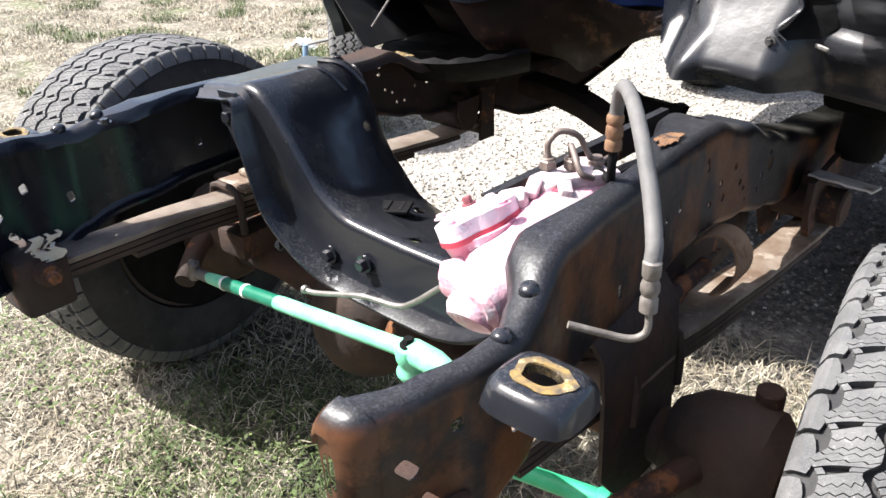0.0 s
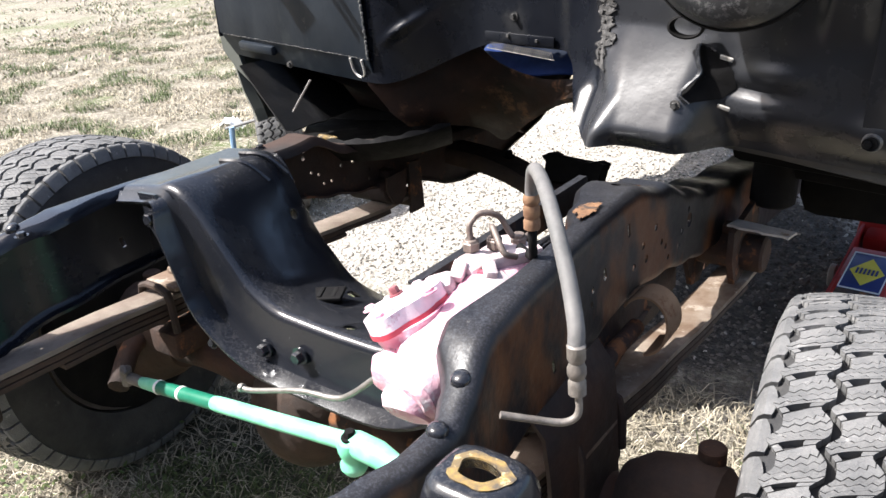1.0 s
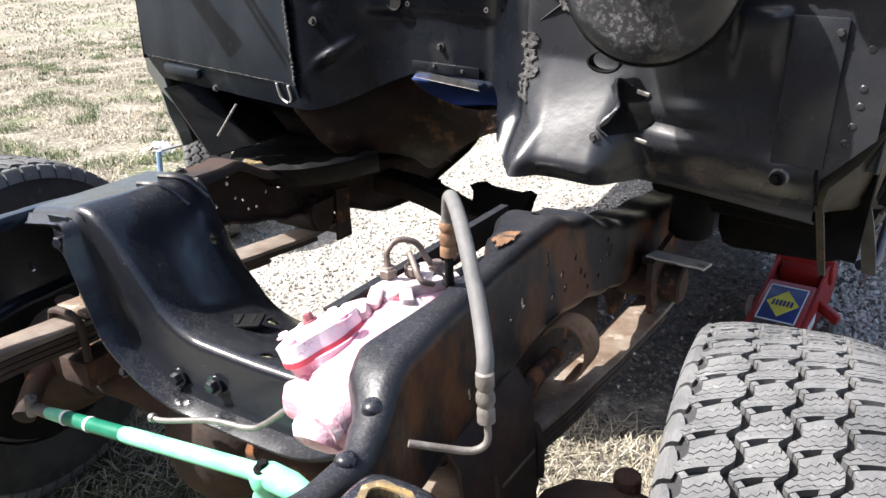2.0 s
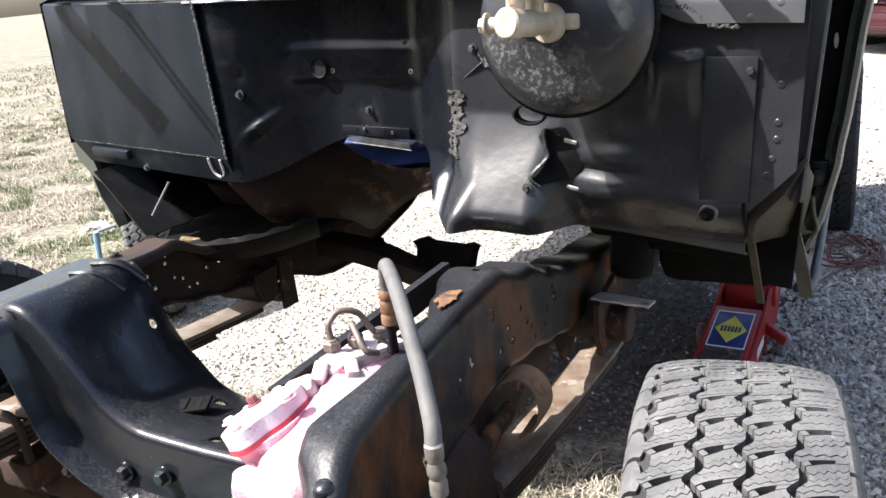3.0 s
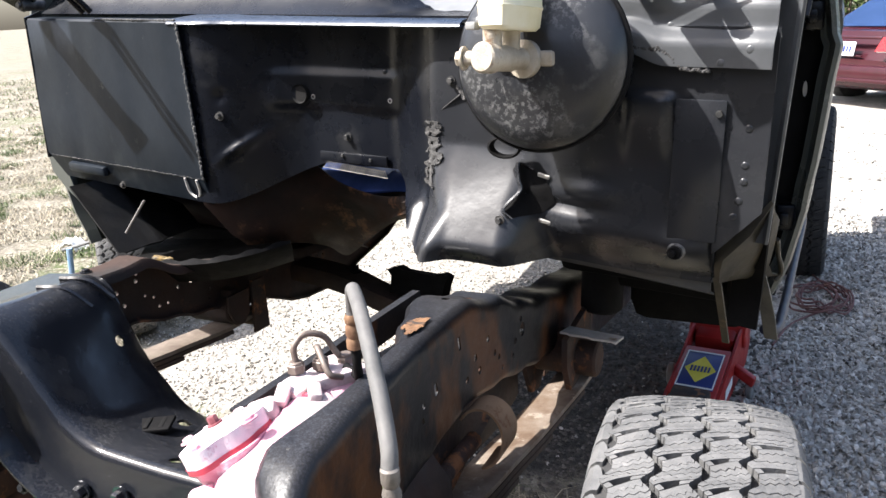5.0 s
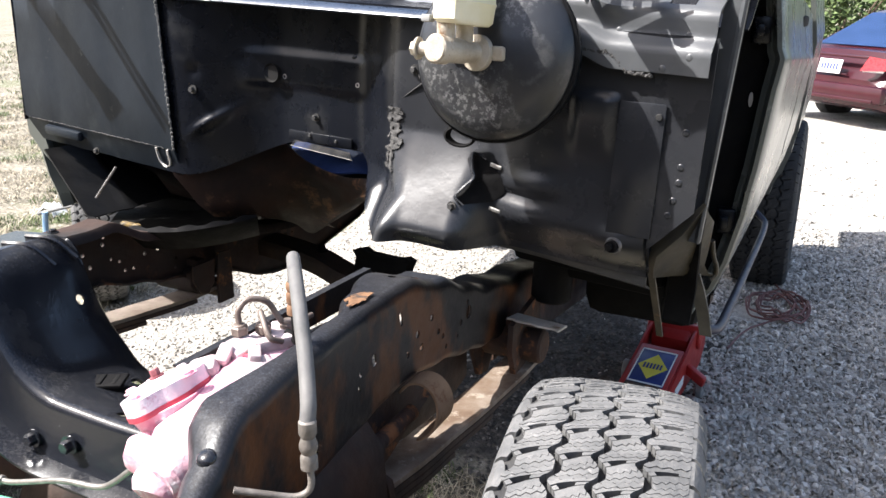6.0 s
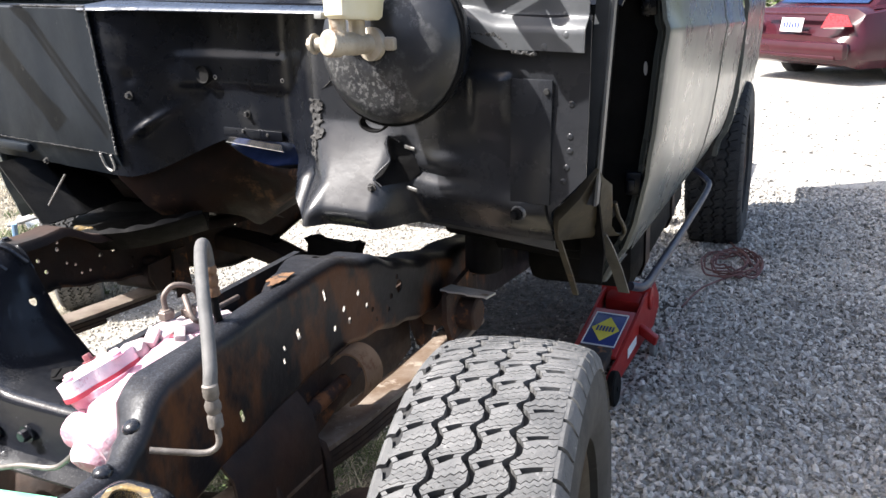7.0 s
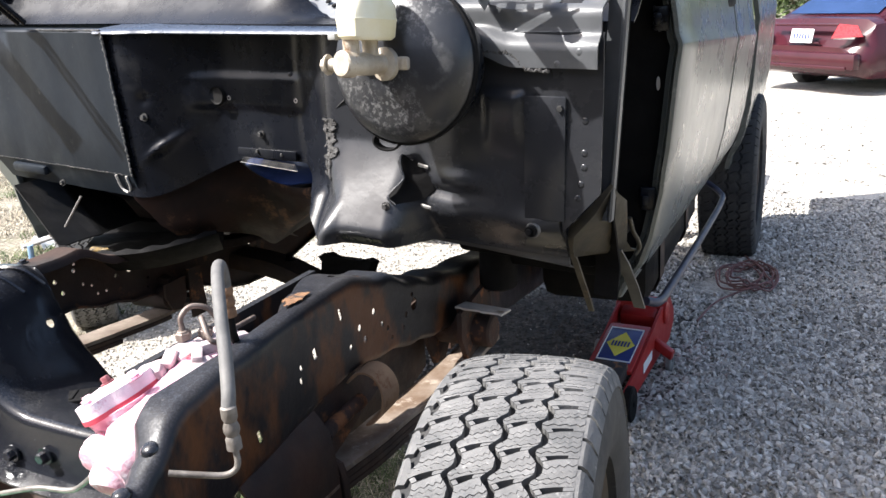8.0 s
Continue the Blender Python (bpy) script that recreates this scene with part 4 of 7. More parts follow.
# ---------------------------------------------------------------- steering gear with its hoses
CRIMSONDARK = material("dark_crimson_bolt", (0.16, 0.03, 0.04), (0.30, 0.12, 0.13), 0.5, scale=40, bump=0.3)


RUSTPIPE = material("brown_steel_pipe", (0.13, 0.10, 0.085), (0.22, 0.18, 0.155), 0.45, 0.65, metal=0.4, scale=50, bump=0.2, bump_scale=150)


def steering_gear():
    t = Assembly("steering_gear", "housing splashed pink and white")
    a, b = Vector((0.384, -0.305, 0.764)), Vector((0.388, 0.0, 0.830))
    d = (b - a).normalized()
    bm = bmesh.new()
    lathe(bm, [(0, 0.012), (0.024, 0.012), (0.034, 0.02), (0.038, 0.04), (0.046, 0.05), (0.053, 0.06), (0.053, 0.20), (0.043, 0.215), (0.042, 0.25), (0.044, 0.26), (0.044, 0.285), (0.0, 0.285)], axis(a, d), 24)
    part("housing", bm, PINK, t)
    for q, rr in ((0.205, 0.052), (0.215, 0.047)):           # crimson seam round the housing
        bm = bmesh.new()
        lathe(bm, [(rr - 0.006, 0.0), (rr, 0.001), (rr, 0.006), (rr - 0.006, 0.007)], axis(a + d * q, d), 28, True)
        part("seam_ring", bm, RED_PAINT, t, "crimson seam")
    for k in range(3):                                       # cast ribs along the housing
        bm = bmesh.new()
        box(bm, a + d * (0.10 + 0.03 * k) + Vector((-0.046, 0, 0.012)), (0.012, 0.012, 0.045), (0, 18, 0), 0.003)
        part("rib", bm, PINK, t)
    bm = bmesh.new()
    c = Vector((0.360, -0.200, 0.738))
    up = Vector((-0.42, -0.05, 0.95)).normalized()
    lathe(bm, [(0, 0.0), (0.022, 0.0), (0.030, 0.02), (0.038, 0.042), (0.045, 0.070), (0.051, 0.091), (0.0, 0.091)], axis(c, up), 24)
    box(bm, (0.356, -0.272, 0.784), (0.060, 0.040, 0.044), (20, 12, 10), 0.012)
    box(bm, (0.330, -0.262, 0.786), (0.036, 0.034, 0.024), (20, -20, 25), 0.008)
    lathe(bm, [(0.036, -0.02), (0.036, 0.025), (0.030, 0.036), (0.018, 0.040), (0.0, 0.040)], axis((0.374, -0.262, 0.768), (0.05, -0.70, -0.60)), 20)
    part("sector_case", bm, PINK, t)
    top = axis(c + up * 0.090, up)
    bm = bmesh.new()
    poly = []
    for k in range(48):
        an = 2 * math.pi * k / 48
        r = 0.040 + 0.016 * max(0.0, math.cos(2 * an + 0.5)) ** 1.5 + 0.011 * max(0.0, math.cos(3 * an - 0.6)) ** 2
        poly.append((r * math.cos(an), r * math.sin(an) * 1.1))
    prism(bm, poly, 0.007, top)
    part("flange", bm, RED_PAINT, t, "crimson painted flange")
    bm = bmesh.new()
    prism(bm, [(x * 0.985, y * 0.985) for x, y in poly], 0.019, top @ Matrix.Translation((0, 0, 0.007)))
    lathe(bm, [(0.036, 0.025), (0.032, 0.031), (0.016, 0.034), (0.0, 0.035)], top, 20)
    for an in (0.3, 2.3, 4.2):                               # cast ribs on the cover
        box(bm, (0.022 * math.cos(an), 0.022 * math.sin(an), 0.027), (0.040, 0.008, 0.008), (0, 0, math.degrees(an)), 0.002, top)
    part("cover", bm, PINKSUNLIT, t, "pink-splashed cover, whitened for its sunlit top")
    bolts([top @ Vector((0.046 * math.cos(math.pi / 2 * k), 0.050 * math.sin(math.pi / 2 * k), 0.025)) for k in range(4)], up, 0.0070, 0.006, PINK, t)
    bolts([top @ Vector((0, 0, 0.034))], up, 0.0065, 0.012, CRIMSONDARK, t, "adjuster_nut")
    bm = bmesh.new()                                         # valve end with its port blocks
    cyl(bm, b - d * 0.03, b + d * 0.004, 0.026, 18)
    valve = part("valve_body", bm, VALVE, t)
    for at, size, rot, round_ in (((0.370, -0.045, 0.845), (0.050, 0.065, 0.045), (8, 0, -12), 0.010), ((0.356, -0.095, 0.850), (0.040, 0.040, 0.036), (10, 10, -20), 0.008),
                                  ((0.350, -0.125, 0.856), (0.018, 0.030, 0.022), (30, 10, 20), 0.004), ((0.385, -0.105, 0.862), (0.016, 0.050, 0.014), (5, 12, 40), 0.003),
                                  ((0.338, -0.150, 0.842), (0.040, 0.034, 0.030), (14, -16, 30), 0.008), ((0.402, -0.130, 0.846), (0.030, 0.060, 0.020), (5, 20, -14), 0.006),
                                  ((0.398, -0.065, 0.862), (0.018, 0.080, 0.018), (0, 0, -35), 0.004)):
        bm = bmesh.new()
        box(bm, at, size, rot, round_)
        part("port_block", bm, VALVE, valve)
    for p, h in (((0.345, -0.085, 0.868), 0.018), ((0.366, -0.06, 0.866), 0.018), ((0.385, -0.03, 0.860), 0.02)):
        bm = bmesh.new()
        cyl(bm, p, Vector(p) + Vector((0, 0, h)), 0.009, 12)
        bolt(bm, Vector(p) + Vector((0, 0, h * 0.2)), (0, 0, 1), 0.012, 0.012, False)
        part("hose_fitting", bm, RUSTPIPE, t)
    bm = bmesh.new()                                         # looped return pipe
    tube(bm, smooth_path([(0.345, -0.085, 0.885), (0.343, -0.082, 0.905), (0.352, -0.068, 0.918), (0.368, -0.05, 0.910), (0.378, -0.04, 0.885), (0.38, -0.02, 0.865), (0.37, 0.05, 0.855)], 6), 0.0043, 10)
    tube(bm, smooth_path([(0.366, -0.06, 0.885), (0.366, -0.064, 0.900), (0.378, -0.075, 0.896), (0.396, -0.085, 0.876), (0.405, -0.07, 0.866)], 6), 0.0043, 10)
    part("return_pipe", bm, RUSTPIPE, t)
    bm = bmesh.new()
    box(bm, (0.375, -0.25, 0.665), (0.034, 0.10, 0.026), (0, 0, -8), 0.01)
    part("pitman_arm", bm, CAST, t)


steering_gear()


def steering_hose():
    t = Assembly("steering_hose", "grey rubber hose")
    pts = [(0.437, -0.081, 0.955), (0.440, -0.084, 0.975), (0.452, -0.100, 1.000), (0.478, -0.135, 1.013), (0.512, -0.178, 1.008), (0.548, -0.222, 0.985), (0.578, -0.258, 0.955), (0.600, -0.287, 0.925), (0.605, -0.297, 0.908)]
    bm = bmesh.new()
    tube(bm, smooth_path(pts, 8), 0.0084, 16)
    part("hose", bm, HOSE, t)
    bm = bmesh.new()
    lathe(bm, [(0.008, 0), (0.0145, 0.002), (0.0145, 0.012), (0.012, 0.016), (0.0145, 0.020), (0.0145, 0.030), (0.012, 0.034), (0.0145, 0.038), (0.0145, 0.044), (0.012, 0.048)], axis((0.4365, -0.081, 0.915), (0.02, -0.02, 1)) @ Matrix.Diagonal((0.74, 0.74, 1, 1)), 16)
    part("upper_crimp", bm, ORANGE_CRIMP, t, "rusty orange crimp sleeve")
    bm = bmesh.new()
    lathe(bm, [(0.0125, 0), (0.0165, 0.002), (0.0165, 0.016), (0.013, 0.021), (0.017, 0.028), (0.017, 0.034), (0.013, 0.040), (0.016, 0.044), (0.016, 0.058), (0.009, 0.06)], axis((0.6055, -0.298, 0.912), (0.04, -0.05, -1)) @ Matrix.Diagonal((0.56, 0.56, 0.92, 1)), 16)
    part("lower_crimp", bm, DULLPIPE, t)
    bm = bmesh.new()
    tube(bm, smooth_path([(0.6085, -0.301, 0.858), (0.610, -0.302, 0.842), (0.607, -0.306, 0.833), (0.596, -0.314, 0.829), (0.574, -0.331, 0.836), (0.550, -0.350, 0.845)], 6), 0.0038, 10)
    part("lower_tube", bm, DULLPIPE, t)
    bm = bmesh.new()
    tube(bm, smooth_path([(0.437, -0.081, 0.918), (0.436, -0.080, 0.895), (0.430, -0.070, 0.872), (0.415, -0.055, 0.866), (0.395, -0.045, 0.868)], 6), 0.006, 10)
    part("upper_tube", bm, DARK, t)


steering_hose()


def brake_pipe():
    bm = bmesh.new()
    tube(bm, smooth_path([(-0.070, -0.19, 0.582), (-0.036, -0.19, 0.586), (0.076, -0.19, 0.622), (0.150, -0.19, 0.633), (0.186, -0.19, 0.651), (0.238, -0.19, 0.695), (0.275, -0.195, 0.725)], 6), 0.0047, 10)
    lathe(bm, [(0.0047, 0), (0.0075, 0.003), (0.0075, 0.01), (0.0047, 0.012)], axis((-0.072, -0.19, 0.582), (1, 0, 0)), 10)
    ob = part("brake_pipe", bm, TINNED, truck, "bare bent steel pipe")
    return ob


brake_pipe()


# ---------------------------------------------------------------- wheels
def wheel(name, at, label, tread_turn=0.0, rim_out=1, r=0.415, w=0.222, tread=None, steer=0.0, parent=None):
    """A truck wheel; local z of the axle points outboard (+x for rim_out 1)."""
    t = parent or Assembly(name, label)
    out = Vector((rim_out, rim_out * steer, 0)).normalized()
    m = axis(at, out)
    h = w / 2
    bm = bmesh.new()
    half = [(r - 0.150, h - 0.02), (r - 0.148, h + 0.003), (r - 0.120, h + 0.016), (r - 0.075, h + 0.019), (r - 0.045, h + 0.014), (r - 0.024, h + 0.006), (r - 0.015, h - 0.010), (r - 0.0150, h * 0.5), (r - 0.0145, 0)]
    prof = half + [(a, -b) for a, b in half[-2::-1]]
    lathe(bm, prof, m, 72)
    part("tyre", bm, RUBBER, t, angle=50)
    # the tread: four ribs of rounded blocks between three winding grooves, each block with a slot and chevron sipes
    n = 56
    rows = 4
    bm = bmesh.new()
    edge = [-h + 0.010 + (w - 0.012) * k / rows for k in range(rows + 1)]
    gap = 0.0046

    def surf(u, v, lift):
        a = u * 2 * math.pi / n + tread_turn
        rr = r - 0.0105 + lift - 0.011 * (abs(v) / h) ** 3
        return m @ Vector((rr * math.cos(a), rr * math.sin(a), v))

    def groove(u, k):
        """Sideways place of groove k: it bulges out along a block, then steps back at the notch."""
        if k == rows:
            return 0.0
        f = u % 1.0
        return 0.0066 * (1.0 if 0.18 < f < 0.52 else f / 0.18 if f <= 0.18 else 1.0 - (f - 0.52) / 0.14 if f < 0.66 else -0.9 * math.sin(math.pi * (f - 0.66) / 0.34))

    def slab(u0, u1, k, f0, f1, bend, many, lift, first=False, last=False):
        """One piece of a rib, from u0 to u1 along it and between the shares f0 and f1 of its width."""
        fs = [f0 + (f1 - f0) * q / many for q in range(many + 1)]

        def point(u, f, up):
            zig = (0.5 - abs((4 * f) % 1.0 - 0.5)) * 2
            flat = (u == u0 and first) or (u == u1 and last)
            uu = u + (0.0 if flat else bend * zig) - 0.34 * f
            lo = edge[k] + groove(uu, k) + (gap if k else 0.0)
            hi = edge[k + 1] + groove(uu, k + 1) - (gap if k < rows - 1 else 0)
            return surf(uu, lo + (hi - lo) * f, up)
        top = [[bm.verts.new(point(u, f, lift)) for f in fs] for u in (u0, (u0 + u1) / 2, u1)]
        low = [[bm.verts.new(point(u, f, -0.008)) for f in fs] for u in (u0, (u0 + u1) / 2, u1)]
        for i in (0, 1):
            for q in range(many):
                bm.faces.new((top[i][q], top[i][q + 1], top[i + 1][q + 1], top[i + 1][q]))
            bm.faces.new((low[i][0], top[i][0], top[i + 1][0], low[i + 1][0]))
            bm.faces.new((low[i + 1][-1], top[i + 1][-1], top[i][-1], low[i][-1]))
        for i in (0, 2):
            for q in range(many):
                bm.faces.new((low[i][q], low[i][q + 1], top[i][q + 1], top[i][q]))

    wear = random.Random(int(abs(at[0]) * 1000) + int(at[1] * 10))
    for k in range(rows):
        for i in range(n):
            cuts = [0.0] + [0.13 + 0.174 * q + wear.uniform(-0.02, 0.02) for q in range(5)] + [1.0]
            for q in range(6):
                cutw = 0.011
                a0, a1 = i + cuts[q] + cutw, i + cuts[q + 1] - cutw
                up = 0.0110 - wear.uniform(0.0, 0.0012)
                if q == 0:                                    # the slot takes the middle of the first piece
                    slab(a0, a1, k, 0.0, 0.20, 0.0, 1, up)
                    slab(a0, a1, k, 0.76, 1.0, 0.0, 1, up)
                else:
                    slab(a0, a1, k, 0.0, 1.0, 0.075, 8, up, q == 1, q == 5)
    for sgn in (1, -1):                                       # shoulder lugs
        for i in range(n):
            u = i + (0.05 if sgn > 0 else 0.30)
            ring = []
            for uf in ((0.05, 0.34, 0.63, 0.92) if sgn > 0 else (0.01, 0.13, 0.30, 0.50, 0.68, 0.82, 0.87)):
                ang = (u + uf) * 2 * math.pi / n + tread_turn
                bite = 0.0 if sgn > 0 else 0.008 * math.sin(math.pi * uf) ** 0.6 - 0.004
                ring.append([m @ Vector((rr * math.cos(ang), rr * math.sin(ang), sgn * v)) for rr, v in ((r - 0.020, h - 0.004 - bite), (r - 0.0105, h - 0.004 - bite), (r - 0.0120, h + 0.003), (r - 0.018, h + 0.009), (r - 0.040, h + 0.0165), (r - 0.043, h + 0.006))])
            loft(bm, ring)
            for rg in (ring[0], ring[-1]):
                bm.faces.new([bm.verts.new(p) for p in rg])
    part("tread", bm, tread or TREADTOP, t, "worn tread blocks", angle=30)
    # steel rim
    bm = bmesh.new()
    lathe(bm, [(r - 0.150, -h + 0.02), (r - 0.155, -h + 0.0), (r - 0.17, -h + 0.02), (r - 0.19, 0.0), (r - 0.175, h - 0.03), (r - 0.155, h - 0.01), (r - 0.148, h - 0.015)], m, 48)
    lathe(bm, [(r - 0.188, 0.015), (0.17, 0.03), (0.13, 0.055), (0.085, 0.05), (0.06, 0.062), (0.0, 0.062)], m, 48)
    rim = part("rim", bm, RIMPAINT, t)
    bolts([m @ Vector((0.082 * math.cos(math.pi / 4 * k), 0.082 * math.sin(math.pi / 4 * k), 0.052)) for k in range(8)], out, 0.012, 0.02, RUSTY, t, "lug_nut")
    bm = bmesh.new()
    cyl(bm, m @ Vector((0, 0, 0.05)), m @ Vector((0, 0, 0.115)), 0.045, 20)
    part("hub", bm, RUSTY, t)
    return t


TREADTOP = material("worn_tread_rubber", (0.088, 0.088, 0.088), (0.135, 0.133, 0.130), 0.75, 0.95, scale=18, bump=0.45, bump_scale=220,
                    island=0.12, spots=(0.22, 0.214, 0.208), spot_amount=0.34, spot_scale=60)
RIMPAINT = material("tan_dusty_rim", (0.09, 0.075, 0.055), (0.06, 0.045, 0.035), 0.6, 0.8, scale=12, bump=0.2)
wheel("front_wheel", (0.836, 0.01, 0.405), "worn grey all-terrain tyre", 0.0, 1, w=0.214, steer=0.125)
wheel("front_wheel", (-0.845, 0.030, 0.455), "worn grey all-terrain tyre", 0.4, -1, r=0.402, w=0.214, steer=0.125)
# rear treads use the darker rubber to stand for the wheel arch's shade
wheel("rear_wheel", (0.825, 3.30, 0.355), "tyre with its tread darkened for shade", 0.2, 1, tread=RUBBER)
wheel("rear_wheel", (-0.865, 3.30, 0.385), "tyre with its tread darkened for shade", 0.7, -1, tread=RUBBER)
# ---------------------------------------------------------------- the cab: it sits a little askew and leans to the driver's side
CAB = pose(-0.052, 0.5, 0, 0, 2.5, -3.5)


def cab_part(name, bm, mat, label="", angle=38, parent=None):
    bm.transform(CAB)
    return part(name, bm, mat, parent or cab, label, angle)


def step(a, b, x):
    t = max(0.0, min(1.0, (x - a) / (b - a)))
    return t * t * (3 - 2 * t)


def bell(x, z, cx, cz, wx, wz):
    return math.exp(-((x - cx) / wx) ** 2 - ((z - cz) / wz) ** 2)


def firewall_y(x, z):
    """Depth of the pressed firewall: recessed in the middle, with a bulge by the pedals."""
    y = 0.085 - 0.085 * step(0.13, 0.30 - 0.060 * step(1.0, 0.95, z), x) - 0.106 * step(-0.05, -0.285, x)
    y -= 0.016 * step(0.30, 0.85, x)
    y -= 0.098 * step(0.262, 0.345, x) * (1 - step(0.45, 0.53, x)) * max(0.0, min(1.0, (1.09 - z) / 0.18)) ** 1.15
    y -= 0.012 * bell(x, z, 0.30, 1.02, 0.02, 0.06)
    y -= 0.062 * step(0.200, 0.246, x) * (1 - step(0.305, 0.352, x)) * max(0.0, min(1.0, (0.970 - z) / 0.080))
    y -= 0.014 * step(0.645, 0.672, x) * (1 - step(0.715, 0.745, x)) * step(1.075, 1.18, z) * (1 - step(1.190, 1.206, z))
    y -= 0.014 * bell(x, z, 0.755, 0.955, 0.035, 0.03)
    y -= 0.030 * step(0.45, 0.62, x)
    y += 0.055 * step(0.975, 0.885, z) * step(0.46, 0.58, x)
    y += 0.030 * step(0.93, 0.885, z) * step(0.24, 0.40, x) * (1 - step(0.46, 0.58, x))
    y += 0.012 * bell(x, z, 0.56, 1.00, 0.06, 0.012) * 1.0
    y -= 0.007 * step(1.110, 1.135, z) * (1 - step(1.185, 1.21, z)) * step(-0.16, -0.12, x) * (1 - step(0.12, 0.20, x))
    a, b = (x + 0.205) * 0.82 + (z - 1.035) * 0.57, (z - 1.035) * 0.82 - (x + 0.205) * 0.57
    y -= 0.012 * math.exp(-(a / 0.045) ** 2 - (b / 0.010) ** 2)
    y += 0.006 * bell(x, z, -0.235, 1.145, 0.012, 0.014)
    y -= 0.010 * bell(x, z, 0.60, 1.03, 0.05, 0.02)
    return y + 0.003 * noise.noise(Vector((x * 9, z * 9, 1)))


def firewall_low(x):
    if x < 0.157:
        return 1.005 - 0.095 * step(-0.0, -0.27, x)
    if x > 0.802:                                             # cut off along the bent flap
        return 0.952 + 1.13 * (x - 0.806)
    return 1.005 - 0.117 * max(0.0, min(1.0, (x - 0.157) / 0.120))


STUD = material("dull_stud", (0.05, 0.05, 0.05), (0.12, 0.115, 0.11), 0.4, 0.6, metal=0.6, scale=60)
PLUG = material("dull_grey_plug", (0.014, 0.0135, 0.013), (0.020, 0.0195, 0.019), 0.7, 0.85, scale=30, spec=0.1)
WELD = material("weld_bead_steel", (0.09, 0.088, 0.085), (0.18, 0.175, 0.17), 0.35, 0.6, metal=0.5, scale=120, bump=0.5, bump_scale=200)


def firewall():
    bm = bmesh.new()
    nu, nv = 178, 66

    def f(u, v):
        x = -0.320 + u * 1.195
        lo = firewall_low(x)
        z = lo + v * (1.30 - lo)
        return (x, firewall_y(x, z), z)
    grid(bm, nu, nv, f, lambda u, v: u < 0.5)
    thicken(bm, 0.004)
    fw = cab_part("firewall", bm, CABBLACK, "glossy black pressed firewall, darkened for shade under the cowl")
    # driver half in lighter satin, sunlight put into its colour, cowl shade into the other
    bm = bmesh.new()
    grid(bm, nu, nv, f, lambda u, v: u >= 0.5)
    thicken(bm, 0.004)
    cab_part("driver_firewall", bm, SATIN, "satin black driver side of the firewall, lightened for its sunlight")
    for x, z, r in ((0.032, 1.064, 0.006), (0.803, 1.175, 0.006), (-0.235, 1.105, 0.0065), (0.02, 1.025, 0.004), (0.09, 1.02, 0.004)):
        bolts([(x, firewall_y(x, z), z)], (0, -1, 0), r, 0.012, STUD, fw, "stud", True, CAB)
    for x, z in ((0.845, 1.10), (0.845, 1.075), (0.84, 1.045), (0.835, 1.02), (0.845, 1.155), (0.13, 1.20)):
        bm = bmesh.new()
        rivet(bm, (x, firewall_y(x, z), z), (0, -1, 0), 0.006, 0.0018)
        cab_part("spot_weld", bm, SATIN, parent=fw)
    for x, z in ((-0.05, 1.144), (0.143, 1.145)):
        bm = bmesh.new()
        lathe(bm, [(0.003, 0.001), (0.003, 0.002), (0.0048, 0.002), (0.0055, 0.0)], axis((x, firewall_y(x, z), z), (0, -1, 0)), 12)
        cab_part("bare_eyelet", bm, CAST, parent=fw)
    bm = bmesh.new()
    lathe(bm, [(0.0, 0.0), (0.017, 0.0), (0.020, 0.004), (0.020, -0.01)], axis((-0.078, firewall_y(-0.078, 1.15) - 0.004, 1.15), (0, -1, 0)), 20)
    cab_part("round_plug", bm, PLUG, "grey round plug", parent=fw)
    bm = bmesh.new()
    for x, z, r in ((0.755, 0.955, 0.012),):
        lathe(bm, [(r * 0.55, 0.004), (r, 0.006), (r * 1.25, 0.0)], axis((x, firewall_y(x, z) - 0.002, z), (0, -1, 0)), 18)
    cab_part("grommet", bm, WELD, parent=fw)
    bm = bmesh.new()
    lathe(bm, [(0.0, 0.012), (0.010, 0.012), (0.010, 0.0)], axis((0.755, firewall_y(0.755, 0.955) - 0.002, 0.955), (0, -1, 0)), 14)
    bolt(bm, (0.752, firewall_y(0.755, 0.955) - 0.012, 0.955), (0, -1, 0), 0.006, 0.008)
    cab_part("grommet_core", bm, DARK, parent=fw)
    bm = bmesh.new()                                          # welded access panel, with rows of dimples
    box(bm, (0.775, firewall_y(0.775, 1.09) - 0.004, 1.085), (0.075, 0.005, 0.22), (0, 0, 1.5), 0.002)
    cab_part("riveted_panel", bm, SATIN, parent=fw)
    for nm, x0, z0, x1, z1, wide, seed in (("sealer_smear", 0.283, 1.005, 0.290, 1.125, 0.048, 3), ("sealer_streak", 0.33, 1.188, 0.42, 1.145, 0.016, 8)):
        bm = bmesh.new()                                      # ragged, cracked seam sealer

        def smear(u, v):
            x = x0 + (x1 - x0) * v + (wide * (u - 0.5) if abs(z1 - z0) > abs(x1 - x0) else 0) + 0.006 * math.sin(9 * v + seed)
            z = z0 + (z1 - z0) * v + (wide * (u - 0.5) if abs(z1 - z0) <= abs(x1 - x0) else 0)
            return (x, firewall_y(x, z) - 0.0045 - 0.003 * noise.noise(Vector((x * 110, z * 110, seed))), z)
        grid(bm, 16, 70, smear, lambda u, v: abs(u - 0.5) < 0.32 + 0.55 * noise.noise(Vector((v * 11, u * 1.5, seed))) and noise.noise(Vector((u * 4, v * 24, seed + 2))) > -0.30)
        thicken(bm, 0.003)
        cab_part(nm, bm, SEALER, "cracked grey seam sealer", parent=fw)
    for x, z in ((0.515, 1.048), (0.520, 0.968)):              # pale tags by the pedal hole
        bm = bmesh.new()
